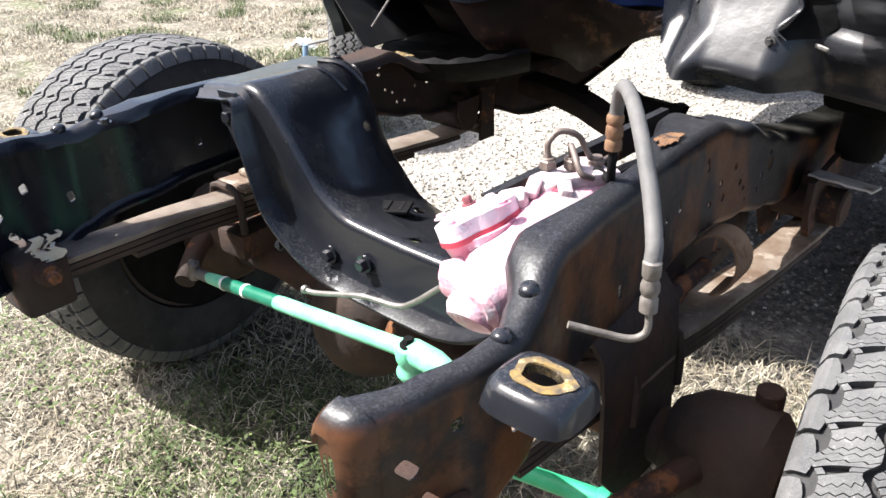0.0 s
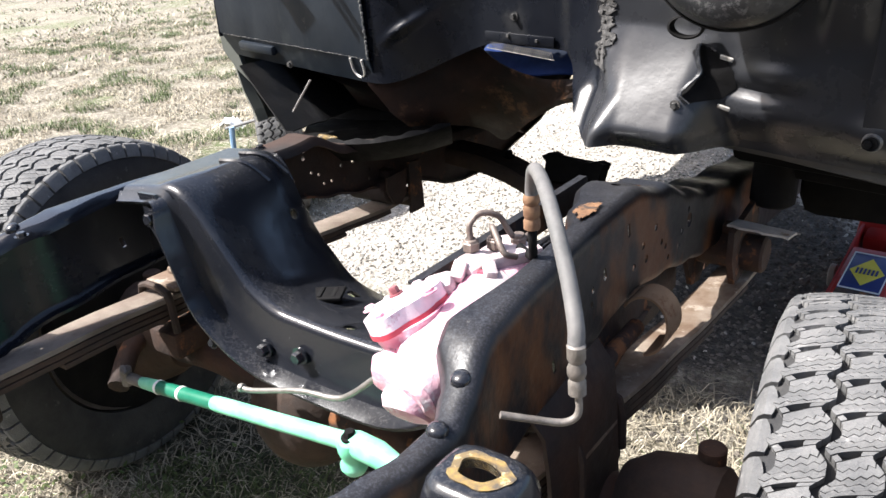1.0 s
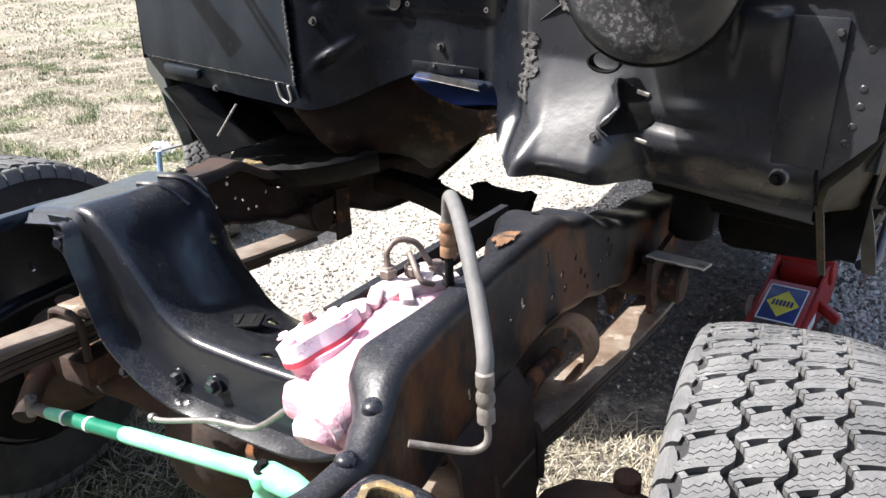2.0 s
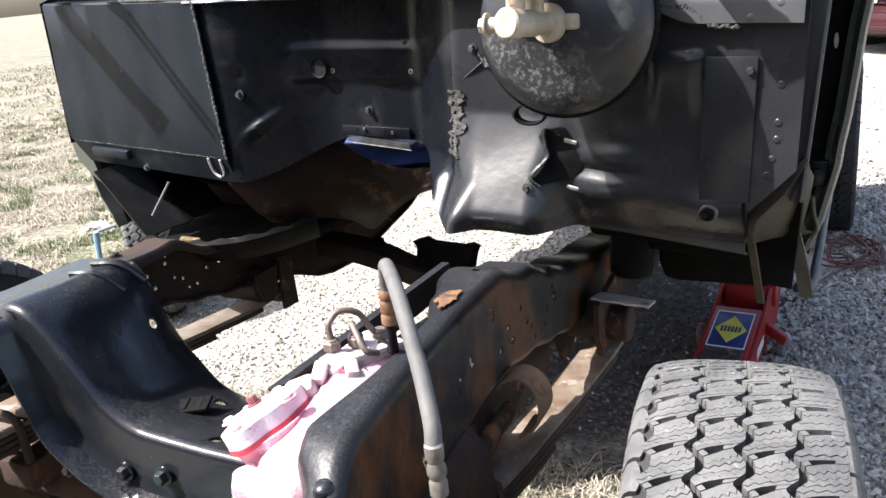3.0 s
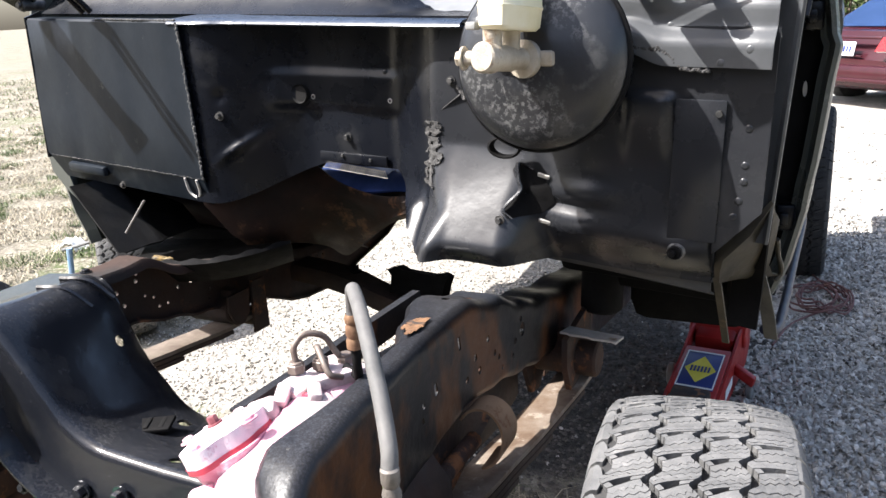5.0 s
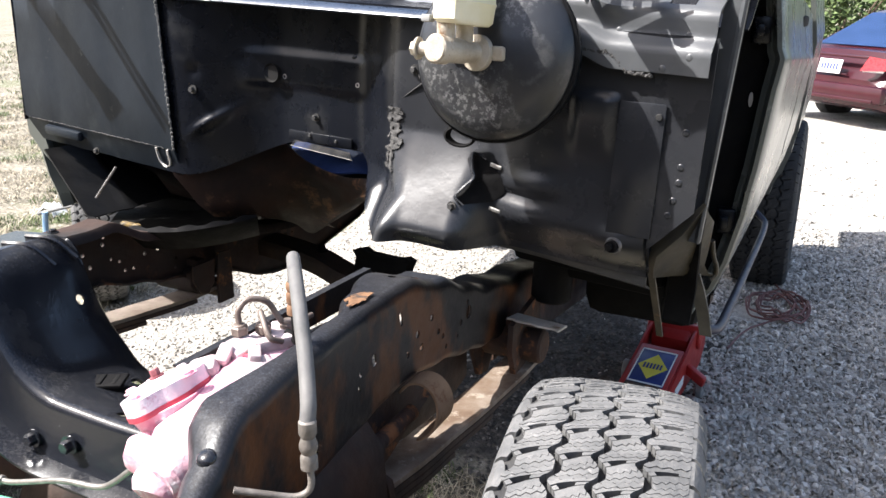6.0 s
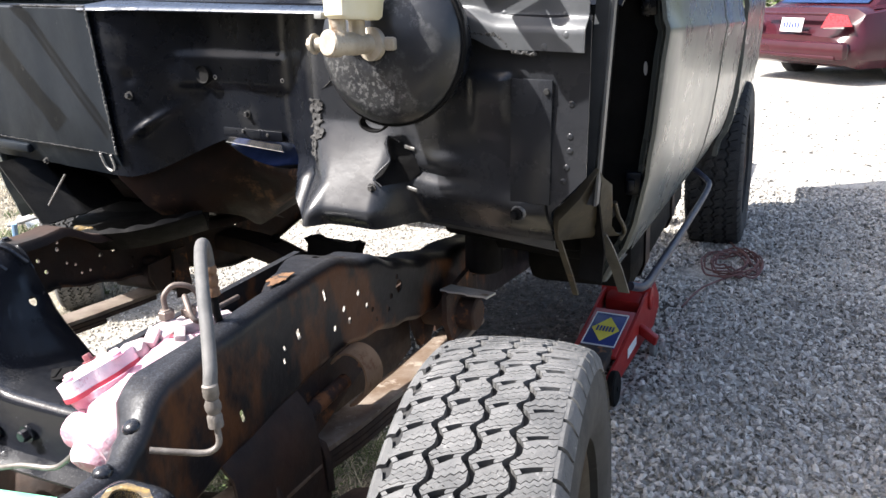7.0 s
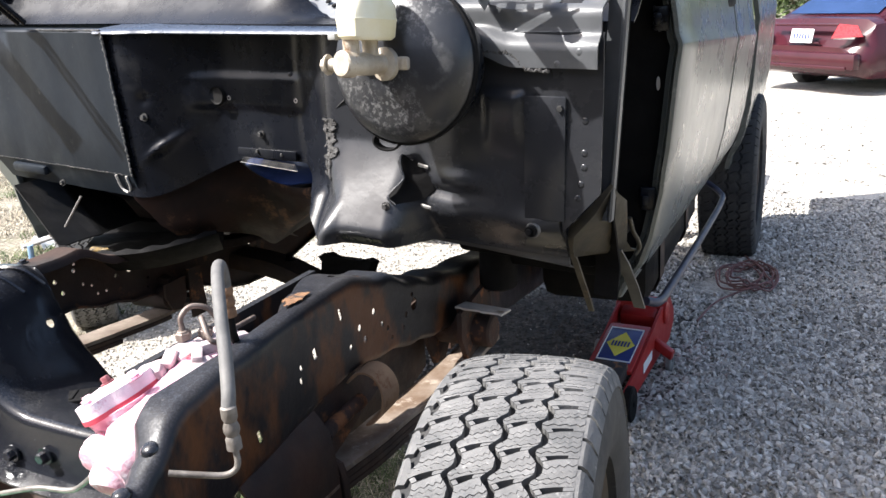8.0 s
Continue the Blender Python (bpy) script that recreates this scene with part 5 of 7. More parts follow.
        box(bm, (x, firewall_y(x, z) - 0.006, z), (0.022, 0.004, 0.007), (20, 12, 0), 0.001)
        cab_part("clip_tag", bm, CAST, parent=fw)
    bm = bmesh.new()                                          # torn opening by the pedals, with a curled rim
    torn = [(0.462, 1.066), (0.492, 1.058), (0.528, 1.030), (0.534, 1.000), (0.515, 0.982), (0.470, 0.976), (0.452, 0.988), (0.462, 1.005), (0.474, 1.022), (0.468, 1.040)]
    rim = [Vector((x, firewall_y(x, z) - 0.003, z)) for x, z in torn]
    mid = sum(rim, Vector()) / len(rim)
    loft(bm, [rim, [mid.lerp(p, 0.5) + Vector((0, -0.0015, 0)) for p in rim], [mid.lerp(p, 0.02) for p in rim]], close=True)
    # near-black sheet painted in for the dark behind the tear
    cab_part("torn_opening", bm, DARK, parent=fw)
    bm = bmesh.new()
    curl = [rim[k] + Vector((0, -0.004 - 0.004 * (k % 2), 0)) for k in (5, 6, 7, 8, 9, 0, 1)]
    loft(bm, [[p, p + Vector((0.010, -0.010, 0.004))] for p in smooth_path(curl, 4)])
    thicken(bm, 0.002)
    cab_part("curled_rim", bm, SATIN, parent=fw)
    bolts([(0.452, firewall_y(0.452, 0.972), 0.972), (0.325, firewall_y(0.325, 1.20), 1.20)], (0, -1, 0), 0.006, 0.010, STUD, fw, "stud", True, CAB)
    bm = bmesh.new()
    lathe(bm, [(0.022, 0), (0.026, 0.002), (0.028, 0.018), (0.024, 0.02), (0.022, 0.016)], axis((0.452, -0.035, 1.098), (0.1, -1, 0)) @ Matrix.Diagonal((1.1, 0.7, 1, 1)), 20, True)
    cab_part("column_grommet", bm, DARK, parent=fw)
    # thin plate over the tunnel opening
    bm = bmesh.new()
    box(bm, (0.045, 0.079, 1.019), (0.17, 0.006, 0.022), (0, 0, 0), 0.002)
    cab_part("tunnel_strip", bm, CABBLACK, parent=fw)
    bm = bmesh.new()
    for k in range(30):
        x = -0.02 + 0.15 * k / 30
        z = 1.010 - 0.06 * (x + 0.02)
        for lean in (-0.008, 0.008):
            tube(bm, [(x, 0.074, z), (x + lean, 0.070, z - 0.014)], 0.0008, 5)
    tube(bm, [(-0.03, 0.070, 0.9965), (0.135, 0.070, 0.9865)], 0.0010, 6)
    cab_part("perforated_edge", bm, STUD, parent=fw)
    return fw


firewall()


def heater_box():
    """The flat welded cover on the passenger side of the firewall."""
    bm = bmesh.new()
    xl, xr = -0.885, -0.283

    def yy(x):
        return -0.032 + 0.055 * (xr - x) / (xr - xl)

    def edge(z):
        return xr - 0.085 * max(0.0, z - 0.965)
    rows = [(1.305, 0.05, 0.0), (1.303, 0.004, 0.0), (1.298, 0.0, 0.0), (1.20, 0.0, 0.0), (1.08, 0.0, 0.0), (0.968, 0.0, 0.0), (0.960, 0.003, 0.005), (0.905, 0.022, 0.03), (0.900, 0.045, 0.04)]
    rings = [[(xl + ins + (edge(z) - xl - ins) * k / 24, yy(xl + (xr - xl) * k / 24) + dy + 0.004 * noise.noise(Vector((k * 0.4, z * 6, 5))), z) for k in range(25)] for z, dy, ins in rows]
    loft(bm, rings)
    thicken(bm, 0.004)
    b = cab_part("heater_cover", bm, COVERPAINT, "flat welded blue-black sheet cover")

    def bead(name, points, lo, hi):
        bm = bmesh.new()
        for p in points:
            bmesh.ops.create_icosphere(bm, subdivisions=1, radius=random.uniform(lo, hi), matrix=Matrix.Translation(p))
        cab_part(name, bm, WELD, "rough weld bead", parent=b)
    bead("weld_bead", [(edge(0.965 + 0.335 * k / 110) + random.uniform(-0.002, 0.002), yy(xr) - 0.001, 0.965 + 0.335 * k / 110) for k in range(110)], 0.0015, 0.0038)
    bead("weld_bead", [(xl + 0.02 + (xr - xl - 0.02) * k / 150, yy(xl + 0.02 + (xr - xl - 0.02) * k / 150), 0.965 + random.uniform(-0.001, 0.001)) for k in range(150)], 0.0008, 0.0020)
    bead("weld_bead", [(-0.32 - 0.28 * k / 90, yy(-0.32 - 0.28 * k / 90), 1.303) for k in range(90)], 0.0015, 0.0038)
    bm = bmesh.new()
    box(bm, (-0.72, yy(-0.72) + 0.004, 0.942), (0.15, 0.02, 0.026), (6, 0, -5.2), 0.008)
    cab_part("raised_rib", bm, COVERPAINT, parent=b)
    bm = bmesh.new()
    tube(bm, smooth_path([(-0.345, yy(-0.345) - 0.001, 0.962), (-0.343, yy(-0.343) + 0.008, 0.93), (-0.325, yy(-0.32) + 0.012, 0.918), (-0.308, yy(-0.308) + 0.008, 0.93), (-0.306, yy(-0.306) - 0.001, 0.962)], 5), 0.003, 6)
    cab_part("wire_staple", bm, CAST, parent=b)
    bolts([(-0.60, yy(-0.60) + 0.016, 0.912)], (0, -1, 0), 0.006, 0.009, STUD, b, "stud", True, CAB)
    bm = bmesh.new()                                          # outer return
    loft(bm, [[(xl, yy(xl), 0.955), (xl, yy(xl), 1.305)], [(xl - 0.020, yy(xl) + 0.06, 0.95), (xl - 0.020, yy(xl) + 0.06, 1.32)]])
    thicken(bm, 0.004)
    cab_part("cover_return", bm, CABBLACK, parent=b)


COVERPAINT = material("cover_black_paint", (0.0080, 0.0115, 0.0165), (0.0135, 0.0180, 0.0245), 0.32, 0.50, scale=5, bump=0.12, bump_scale=40,
                      spec=0.16, streak=((0.036, 0.042, 0.046), 4.0, 0.40, (1.0, 1.0, 0.7)), spots=(0.06, 0.06, 0.06), spot_amount=0.20, spot_scale=22)
heater_box()


def cowl():
    bm = bmesh.new()                                          # narrow lip that mirrors the sky
    rings = []
    for k in range(31):
        x = -0.34 + 0.70 * k / 30
        y0 = min(0.005 - 0.035 * step(-0.4, 0.36, x), firewall_y(x, 1.295) - 0.010)
        rings.append([(x, y0 + 0.05, 1.296), (x, y0, 1.293), (x, y0 - 0.004, 1.296), (x, y0 - 0.001, 1.301), (x, y0 + 0.010, 1.306), (x, y0 + 0.09, 1.312)])
    loft(bm, rings)
    thicken(bm, 0.003)
    cab_part("cowl_lip", bm, LIPPAINT, "blue-black cowl lip")
    bm = bmesh.new()                                          # hollow black cowl above the lip

    def cf(u, v):
        x = -0.90 + 1.80 * u
        y0 = 0.055 - 0.075 * step(-0.4, 0.36, x) + 0.024
        top = 1.43 - 0.112 * math.exp(-((x - 0.30) / 0.16) ** 4)
        if x > 0.42:
            y0 += 0.03
        return (x, y0 + 0.10 * v ** 0.7, 1.312 + (top - 1.312) * v)
    grid(bm, 60, 8, cf)
    thicken(bm, 0.004)
    cab_part("cowl_front", bm, CABBLACK)
    bm = bmesh.new()
    grid(bm, 30, 10, lambda u, v: (-0.86 + 1.72 * u, 0.09 + 0.32 * v, 1.314 + 0.17 * v + 0.004 * math.sin(u * 40)))
    thicken(bm, 0.004)
    top = cab_part("cowl_panel", bm, GREYPAINT, "light grey cowl panel with drain holes")
    bm = bmesh.new()
    for x, y in ((0.20, 0.15), (0.225, 0.135), (0.25, 0.16), (0.15, 0.17)):
        lathe(bm, [(0.0, 0.003), (0.006, 0.003), (0.007, 0.0)], axis((x, y, 1.318 + 0.53 * (y - 0.09)), (0, -0.5, 1)), 14)
    # flat black discs give the holes their inner dark
    cab_part("drain_holes", bm, DARK, parent=top)
    # driver-side cowl end in lighter primer, with weld seam and hinge
    bm = bmesh.new()

    def side_y(x, z):
        return -0.034 - 0.02 * step(1.30, 1.275, z) + 0.05 * step(1.33, 1.36, z) - 0.012 * bell(x, z, 0.70, 1.335, 0.02, 0.012) - 0.006 * step(0.80, 0.86, x)
    grid(bm, 40, 26, lambda u, v: (0.60 + 0.27 * u, side_y(0.60 + 0.27 * u, 1.243 + 0.17 * v) - 0.004, 1.243 + 0.17 * v + (0.02 * (1 - v) * step(0.45, 0.2, u))),
         lambda u, v: not (0.60 < u < 0.85 and v > 0.56 + 0.25 * (0.85 - u)))
    thicken(bm, 0.004)
    end = cab_part("cowl_end", bm, CABGREY, "dull grey cowl end sheet")
    bm = bmesh.new()
    for k in range(70):
        t = k / 70
        x = 0.655 + 0.13 * t
        z = 1.268 - 0.030 * step(0.40, 0.75, t) + random.uniform(-0.002, 0.002)
        bmesh.ops.create_icosphere(bm, subdivisions=1, radius=random.uniform(0.002, 0.0042), matrix=pose(x, side_y(x, z) - 0.006, z))
    cab_part("weld_seam", bm, SEALER, parent=end)
    for x, z in ((0.80, 1.25), (0.83, 1.30), (0.84, 1.27), (0.72, 1.30), (0.66, 1.285)):
        bm = bmesh.new()
        rivet(bm, (x, side_y(x, z) - 0.006, z), (0, -1, 0), 0.007, 0.003)
        cab_part("spot_weld", bm, CABGREY, parent=end)


CABGREY = material("worn_grey_cab_paint", (0.044, 0.047, 0.050), (0.075, 0.078, 0.082), 0.32, 0.5, scale=6, bump=0.15, bump_scale=40, spots=(0.16, 0.16, 0.16), spot_amount=0.16, spot_scale=60)
LIPPAINT = material("glossy_blue_black", (0.022, 0.034, 0.058), (0.034, 0.048, 0.075), 0.22, 0.40, scale=20, coat=0.15, bump=0.2)
cowl()


def hood_hinges():
    back = CAB.inverted()
    for side, pts, w in ((1, [(0.772, 0.385, 1.332), (0.715, 0.374, 1.348), (0.690, 0.345, 1.377), (0.640, 0.245, 1.459)], 0.060),
                         (-1, [(-0.815, 0.550, 1.370), (-0.825, 0.514, 1.393), (-0.812, 0.410, 1.439), (-0.796, 0.305, 1.485)], 0.064)):
        pts = [back @ Vector(p) for p in pts]
        t = Assembly("hood_hinge", "black hinge arm")
        bm = bmesh.new()
        path = smooth_path(pts, 6)
        rings = []
        for k, p in enumerate(path):
            q = w * (1.0 - 0.25 * k / len(path) + (0.25 if k > len(path) - 3 else 0.0))
            rings.append([p + Vector((-0.45 * q, 0, -q * 0.25)), p + Vector((-0.45 * q, -0.005, -q * 0.25)), p + Vector((0.45 * q, -0.005, q * 0.25)), p + Vector((0.45 * q, 0, q * 0.25))])
        loft(bm, rings, close=True, caps=True)
        bm.transform(CAB)
        part("arm", bm, SATIN, t)
        bm = bmesh.new()
        p = Vector(pts[0])
        cyl(bm, p + Vector((0, -0.03, 0)), p + Vector((0, 0.03, 0)), 0.014, 18)
        bolt(bm, p + Vector((0, -0.03, 0)), (0, -1, 0), 0.008, 0.008)
        bm.transform(CAB)
        part("pivot", bm, STUD, t)
        if side > 0:
            bm = bmesh.new()
            m = pose(0.700, -0.068, 1.374, 24, -27, 0) @ Matrix.Scale(0.80, 4)
            for a, b, c, d in ((0, 0, 0.10, 0.010), (0, 0.034, 0.10, 0.010), (-0.046, 0.017, 0.012, 0.044), (-0.015, 0.017, 0.014, 0.044), (0.017, 0.017, 0.014, 0.044), (0.046, 0.017, 0.012, 0.044)):
                box(bm, (a, b, 0), (c, d, 0.004), (0, 0, 0), 0.001, m)
            box(bm, (-0.053, 0.017, -0.012), (0.004, 0.044, 0.026), (0, 0, 0), 0.001, m)
            bm.transform(CAB)
            part("slotted_plate", bm, GREYPAINT, t, "bare grey slotted plate")
        if side < 0:
            bm = bmesh.new()
            for dx in (0.0, 0.022):
                tube(bm, [(-0.612 + dx, 0.52, 1.345), (-0.627 + dx, 0.463, 1.410), (-0.669 + dx, 0.242, 1.538)], 0.007, 8)
            part("stay", bm, CABBLACK, t)


hood_hinges()


def toe_boards():
    # rusty cheek of the tunnel on the passenger side, in world metres
    top = smooth_path([(-0.33, 0.50, 0.945), (-0.22, 0.60, 0.985), (-0.15, 0.655, 1.000), (-0.06, 0.66, 0.945), (0.03, 0.655, 0.920), (0.11, 0.635, 0.922), (0.195, 0.585, 0.940)], 5)
    mid = smooth_path([(-0.30, 0.52, 0.875), (-0.20, 0.60, 0.895), (-0.12, 0.66, 0.895), (-0.04, 0.69, 0.880), (0.03, 0.68, 0.875), (0.10, 0.65, 0.890), (0.192, 0.585, 0.918)], 5)
    low = smooth_path([(-0.26, 0.56, 0.81), (-0.20, 0.64, 0.80), (-0.17, 0.75, 0.76), (-0.14, 0.79, 0.725), (-0.05, 0.74, 0.785), (0.07, 0.68, 0.856), (0.188, 0.585, 0.900)], 5)
    bm = bmesh.new()
    rows = [top, [a.lerp(b, 0.5) + Vector((0, -0.012, 0.004)) for a, b in zip(top, mid)], mid, [a.lerp(b, 0.5) + Vector((0, -0.01, 0)) for a, b in zip(mid, low)], low,
            [p + Vector((-0.10, 0.35, -0.03)) for p in low]]
    loft(bm, rows)
    thicken(bm, 0.004)
    part("tunnel_cheek", bm, TUNNELRUST, cab, "rust-brown bare tunnel side", 75)
    bm = bmesh.new()                                           # passenger toe board, sloping back under the cover
    grid(bm, 16, 10, lambda u, v: (-0.93 + 0.73 * u + 0.02 * v, 0.70 - 0.04 * u + 0.30 * v ** 1.3, 0.945 - 0.26 * v + 0.012 * math.sin(u * 9)))
    thicken(bm, 0.004)
    part("passenger_toe_board", bm, DARKRED, cab, "dark red-brown toe board")
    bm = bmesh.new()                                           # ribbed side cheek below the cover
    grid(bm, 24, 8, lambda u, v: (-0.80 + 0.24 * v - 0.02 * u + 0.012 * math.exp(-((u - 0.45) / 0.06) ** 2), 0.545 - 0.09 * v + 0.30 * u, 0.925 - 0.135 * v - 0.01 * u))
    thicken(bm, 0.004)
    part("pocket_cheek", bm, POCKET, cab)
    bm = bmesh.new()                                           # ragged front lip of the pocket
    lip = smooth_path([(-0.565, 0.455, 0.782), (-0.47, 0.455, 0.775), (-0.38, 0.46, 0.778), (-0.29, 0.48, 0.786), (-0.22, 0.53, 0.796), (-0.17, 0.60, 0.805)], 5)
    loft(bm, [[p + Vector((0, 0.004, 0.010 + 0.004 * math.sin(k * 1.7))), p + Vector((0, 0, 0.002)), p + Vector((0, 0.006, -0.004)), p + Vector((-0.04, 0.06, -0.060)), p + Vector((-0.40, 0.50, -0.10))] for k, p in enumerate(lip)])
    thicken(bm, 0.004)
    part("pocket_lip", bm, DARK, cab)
    bm = bmesh.new()
    tube(bm, [(-0.500, 0.50, 0.915), (-0.545, 0.47, 0.84)], 0.0030, 8)
    part("bare_rod", bm, TINNED, cab, "thin bare metal rod")
    bm = bmesh.new()
    box(bm, (-0.455, 0.475, 0.783), (0.034, 0.020, 0.010), (5, 10, 20), 0.004)
    box(bm, (-0.430, 0.480, 0.782), (0.020, 0.014, 0.008), (0, 0, -20), 0.003)
    part("yellow_scrap", bm, TANDIRT, cab, "yellowed scrap lying on the rail")
    bm = bmesh.new()                                          # raised tunnel cover, seen through the opening
    grid(bm, 20, 8, lambda u, v: (-0.14 + 0.34 * u, 0.665 + 0.20 * v, 0.925 + 0.108 * v + 0.004 * math.sin(u * 11) + 0.006 * math.sin(v * 5)))
    thicken(bm, 0.004)
    part("tunnel_cover", bm, GLOSSBLUE, cab, "glossy dark blue tunnel cover")
    bm = bmesh.new()                                          # foot of the passenger door, seen past the cover
    prism(bm, [(-0.950, 1.00), (-0.893, 0.965), (-0.878, 0.910), (-0.822, 0.835), (-0.900, 0.893), (-0.945, 0.945)], 0.006, pose(0, 0.625, 0, 90, 0, 0))
    part("passenger_door_foot", bm, DOORPAINT, cab, "dull grey-green foot of the passenger door")
    for x in (-0.01, 0.035, 0.085):
        bm = bmesh.new()
        tube(bm, [(x, 0.70, 0.985), (x + 0.03, 0.74, 1.01)], 0.006, 8)
        part("cable", bm, DARK, cab)


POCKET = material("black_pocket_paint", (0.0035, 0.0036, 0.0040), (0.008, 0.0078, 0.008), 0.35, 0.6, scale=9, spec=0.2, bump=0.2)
GLOSSBLUE = material("glossy_blue_paint", (0.015, 0.03, 0.10), (0.03, 0.055, 0.18), 0.10, 0.2, scale=9, coat=0.5, bump=0.1, bump_scale=14)
DARKRED = material("dark_red_brown_paint", (0.030, 0.009, 0.008), (0.012, 0.008, 0.008), 0.6, 0.8, scale=8, bump=0.2)
TUNNELRUST = material("tunnel_rust", (0.030, 0.013, 0.007), (0.009, 0.006, 0.005), 0.55, 0.8, scale=7, bump=0.25, bump_scale=40,
                      spots=(0.130, 0.062, 0.028), spot_amount=0.42, spot_scale=6, spec=0.25)
toe_boards()


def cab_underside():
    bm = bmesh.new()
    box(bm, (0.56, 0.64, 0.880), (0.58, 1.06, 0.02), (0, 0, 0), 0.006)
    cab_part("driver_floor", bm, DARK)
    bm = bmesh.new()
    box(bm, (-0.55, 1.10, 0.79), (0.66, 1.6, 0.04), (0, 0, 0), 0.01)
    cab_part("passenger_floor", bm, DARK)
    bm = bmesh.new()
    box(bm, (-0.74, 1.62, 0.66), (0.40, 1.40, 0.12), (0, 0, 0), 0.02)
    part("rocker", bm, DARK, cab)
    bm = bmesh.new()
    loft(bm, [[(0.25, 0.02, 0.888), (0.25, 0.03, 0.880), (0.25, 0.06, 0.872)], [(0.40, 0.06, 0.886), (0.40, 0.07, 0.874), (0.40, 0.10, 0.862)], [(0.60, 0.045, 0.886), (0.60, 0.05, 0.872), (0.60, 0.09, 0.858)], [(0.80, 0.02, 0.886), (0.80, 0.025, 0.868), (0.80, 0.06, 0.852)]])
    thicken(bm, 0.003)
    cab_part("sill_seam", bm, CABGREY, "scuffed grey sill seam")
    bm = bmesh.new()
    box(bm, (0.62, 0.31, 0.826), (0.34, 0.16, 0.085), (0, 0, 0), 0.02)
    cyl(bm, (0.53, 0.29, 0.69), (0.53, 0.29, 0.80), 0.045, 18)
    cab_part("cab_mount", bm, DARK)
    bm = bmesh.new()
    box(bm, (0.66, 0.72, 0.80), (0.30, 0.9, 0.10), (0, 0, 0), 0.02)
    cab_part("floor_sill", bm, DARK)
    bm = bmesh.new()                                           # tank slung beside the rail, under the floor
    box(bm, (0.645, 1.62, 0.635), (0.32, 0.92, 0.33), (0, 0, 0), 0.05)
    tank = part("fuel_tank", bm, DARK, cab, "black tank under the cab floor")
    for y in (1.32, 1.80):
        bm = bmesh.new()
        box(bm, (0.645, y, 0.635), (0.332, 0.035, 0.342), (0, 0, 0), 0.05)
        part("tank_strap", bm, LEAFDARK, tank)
    zs = (0.735, 0.80, 0.86, 0.93, 1.05, 1.24, 1.45)

    def rim_x(z):
        return 0.873 + 0.085 * (z - 1.0)

    def edge_x(z):                                             # front edge of the door, tucked in at its foot
        return 0.931 + 0.064 * (z - 1.0) - 0.030 * step(0.86, 0.72, z)
    bm = bmesh.new()                                           # turned rim of the firewall
    loft(bm, [[(rim_x(z) - 0.030, 0.452, z), (rim_x(z) - 0.006, 0.446, z), (rim_x(z), 0.438, z), (rim_x(z) + 0.004, 0.440, z), (rim_x(z) + 0.004, 0.460, z)] for z in (0.93, 1.0, 1.05, 1.24, 1.45)])
    thicken(bm, 0.003)
    part("firewall_rim", bm, CABGREY, cab, "worn grey turned rim")
    bm = bmesh.new()                                           # hinge pillar between the rim and the door, black for the gap's shade
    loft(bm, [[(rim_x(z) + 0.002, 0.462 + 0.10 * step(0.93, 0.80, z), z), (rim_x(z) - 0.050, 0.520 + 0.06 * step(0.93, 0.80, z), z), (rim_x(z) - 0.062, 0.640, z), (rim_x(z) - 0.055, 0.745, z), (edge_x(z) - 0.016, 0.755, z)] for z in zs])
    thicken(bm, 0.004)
    q = part("hinge_pillar", bm, DARK, cab, "hinge pillar, near black for the shade in its gap")
    for z in (1.262, 0.90):
        bm = bmesh.new()
        box(bm, (edge_x(z) - 0.045, 0.735, z), (0.034, 0.030, 0.050), (0, 0, 10), 0.006)
        box(bm, (edge_x(z) - 0.047, 0.715, z), (0.016, 0.020, 0.024), (0, 0, 10), 0.004)
        part("door_hinge", bm, CABBLACK, q)
    bm = bmesh.new()
    lathe(bm, [(0.0, 0.003), (0.013, 0.003), (0.014, 0.0)], axis((edge_x(1.135) - 0.042, 0.744, 1.135), (0.1, -1.0, 0)) @ Matrix.Diagonal((0.28, 1.0, 1, 1)), 16)
    part("bright_slot", bm, CAST, q, "bright oval slot")
    # bent, rusty flap at the pillar foot: a blade up to the rim, a hooked tail and two legs
    bm = bmesh.new()
    rows = [[(0.872, 0.434, 1.002), (0.876, 0.438, 0.997), (0.878, 0.470, 0.975), (0.882, 0.520, 0.950)],
            [(0.835, 0.428, 0.958), (0.845, 0.424, 0.946), (0.862, 0.480, 0.915), (0.874, 0.560, 0.890)],
            [(0.797, 0.426, 0.920), (0.808, 0.420, 0.905), (0.835, 0.490, 0.872), (0.866, 0.590, 0.848)],
            [(0.793, 0.430, 0.895), (0.803, 0.428, 0.880), (0.828, 0.510, 0.850), (0.872, 0.605, 0.828)],
            [(0.794, 0.440, 0.868), (0.802, 0.440, 0.860), (0.822, 0.530, 0.838), (0.882, 0.621, 0.820)]]
    loft(bm, rows)
    thicken(bm, 0.004)
    flap = part("bent_flap", bm, FLAPRUST, cab, "bent rusty flap at the pillar foot", 60)
    bm = bmesh.new()                                           # hooked tail
    tube(bm, smooth_path([(0.878, 0.560, 0.905), (0.880, 0.585, 0.870), (0.884, 0.610, 0.845), (0.884, 0.622, 0.825), (0.876, 0.615, 0.812)], 5), 0.0045, 8)
    part("hook", bm, FLAPRUST, flap)
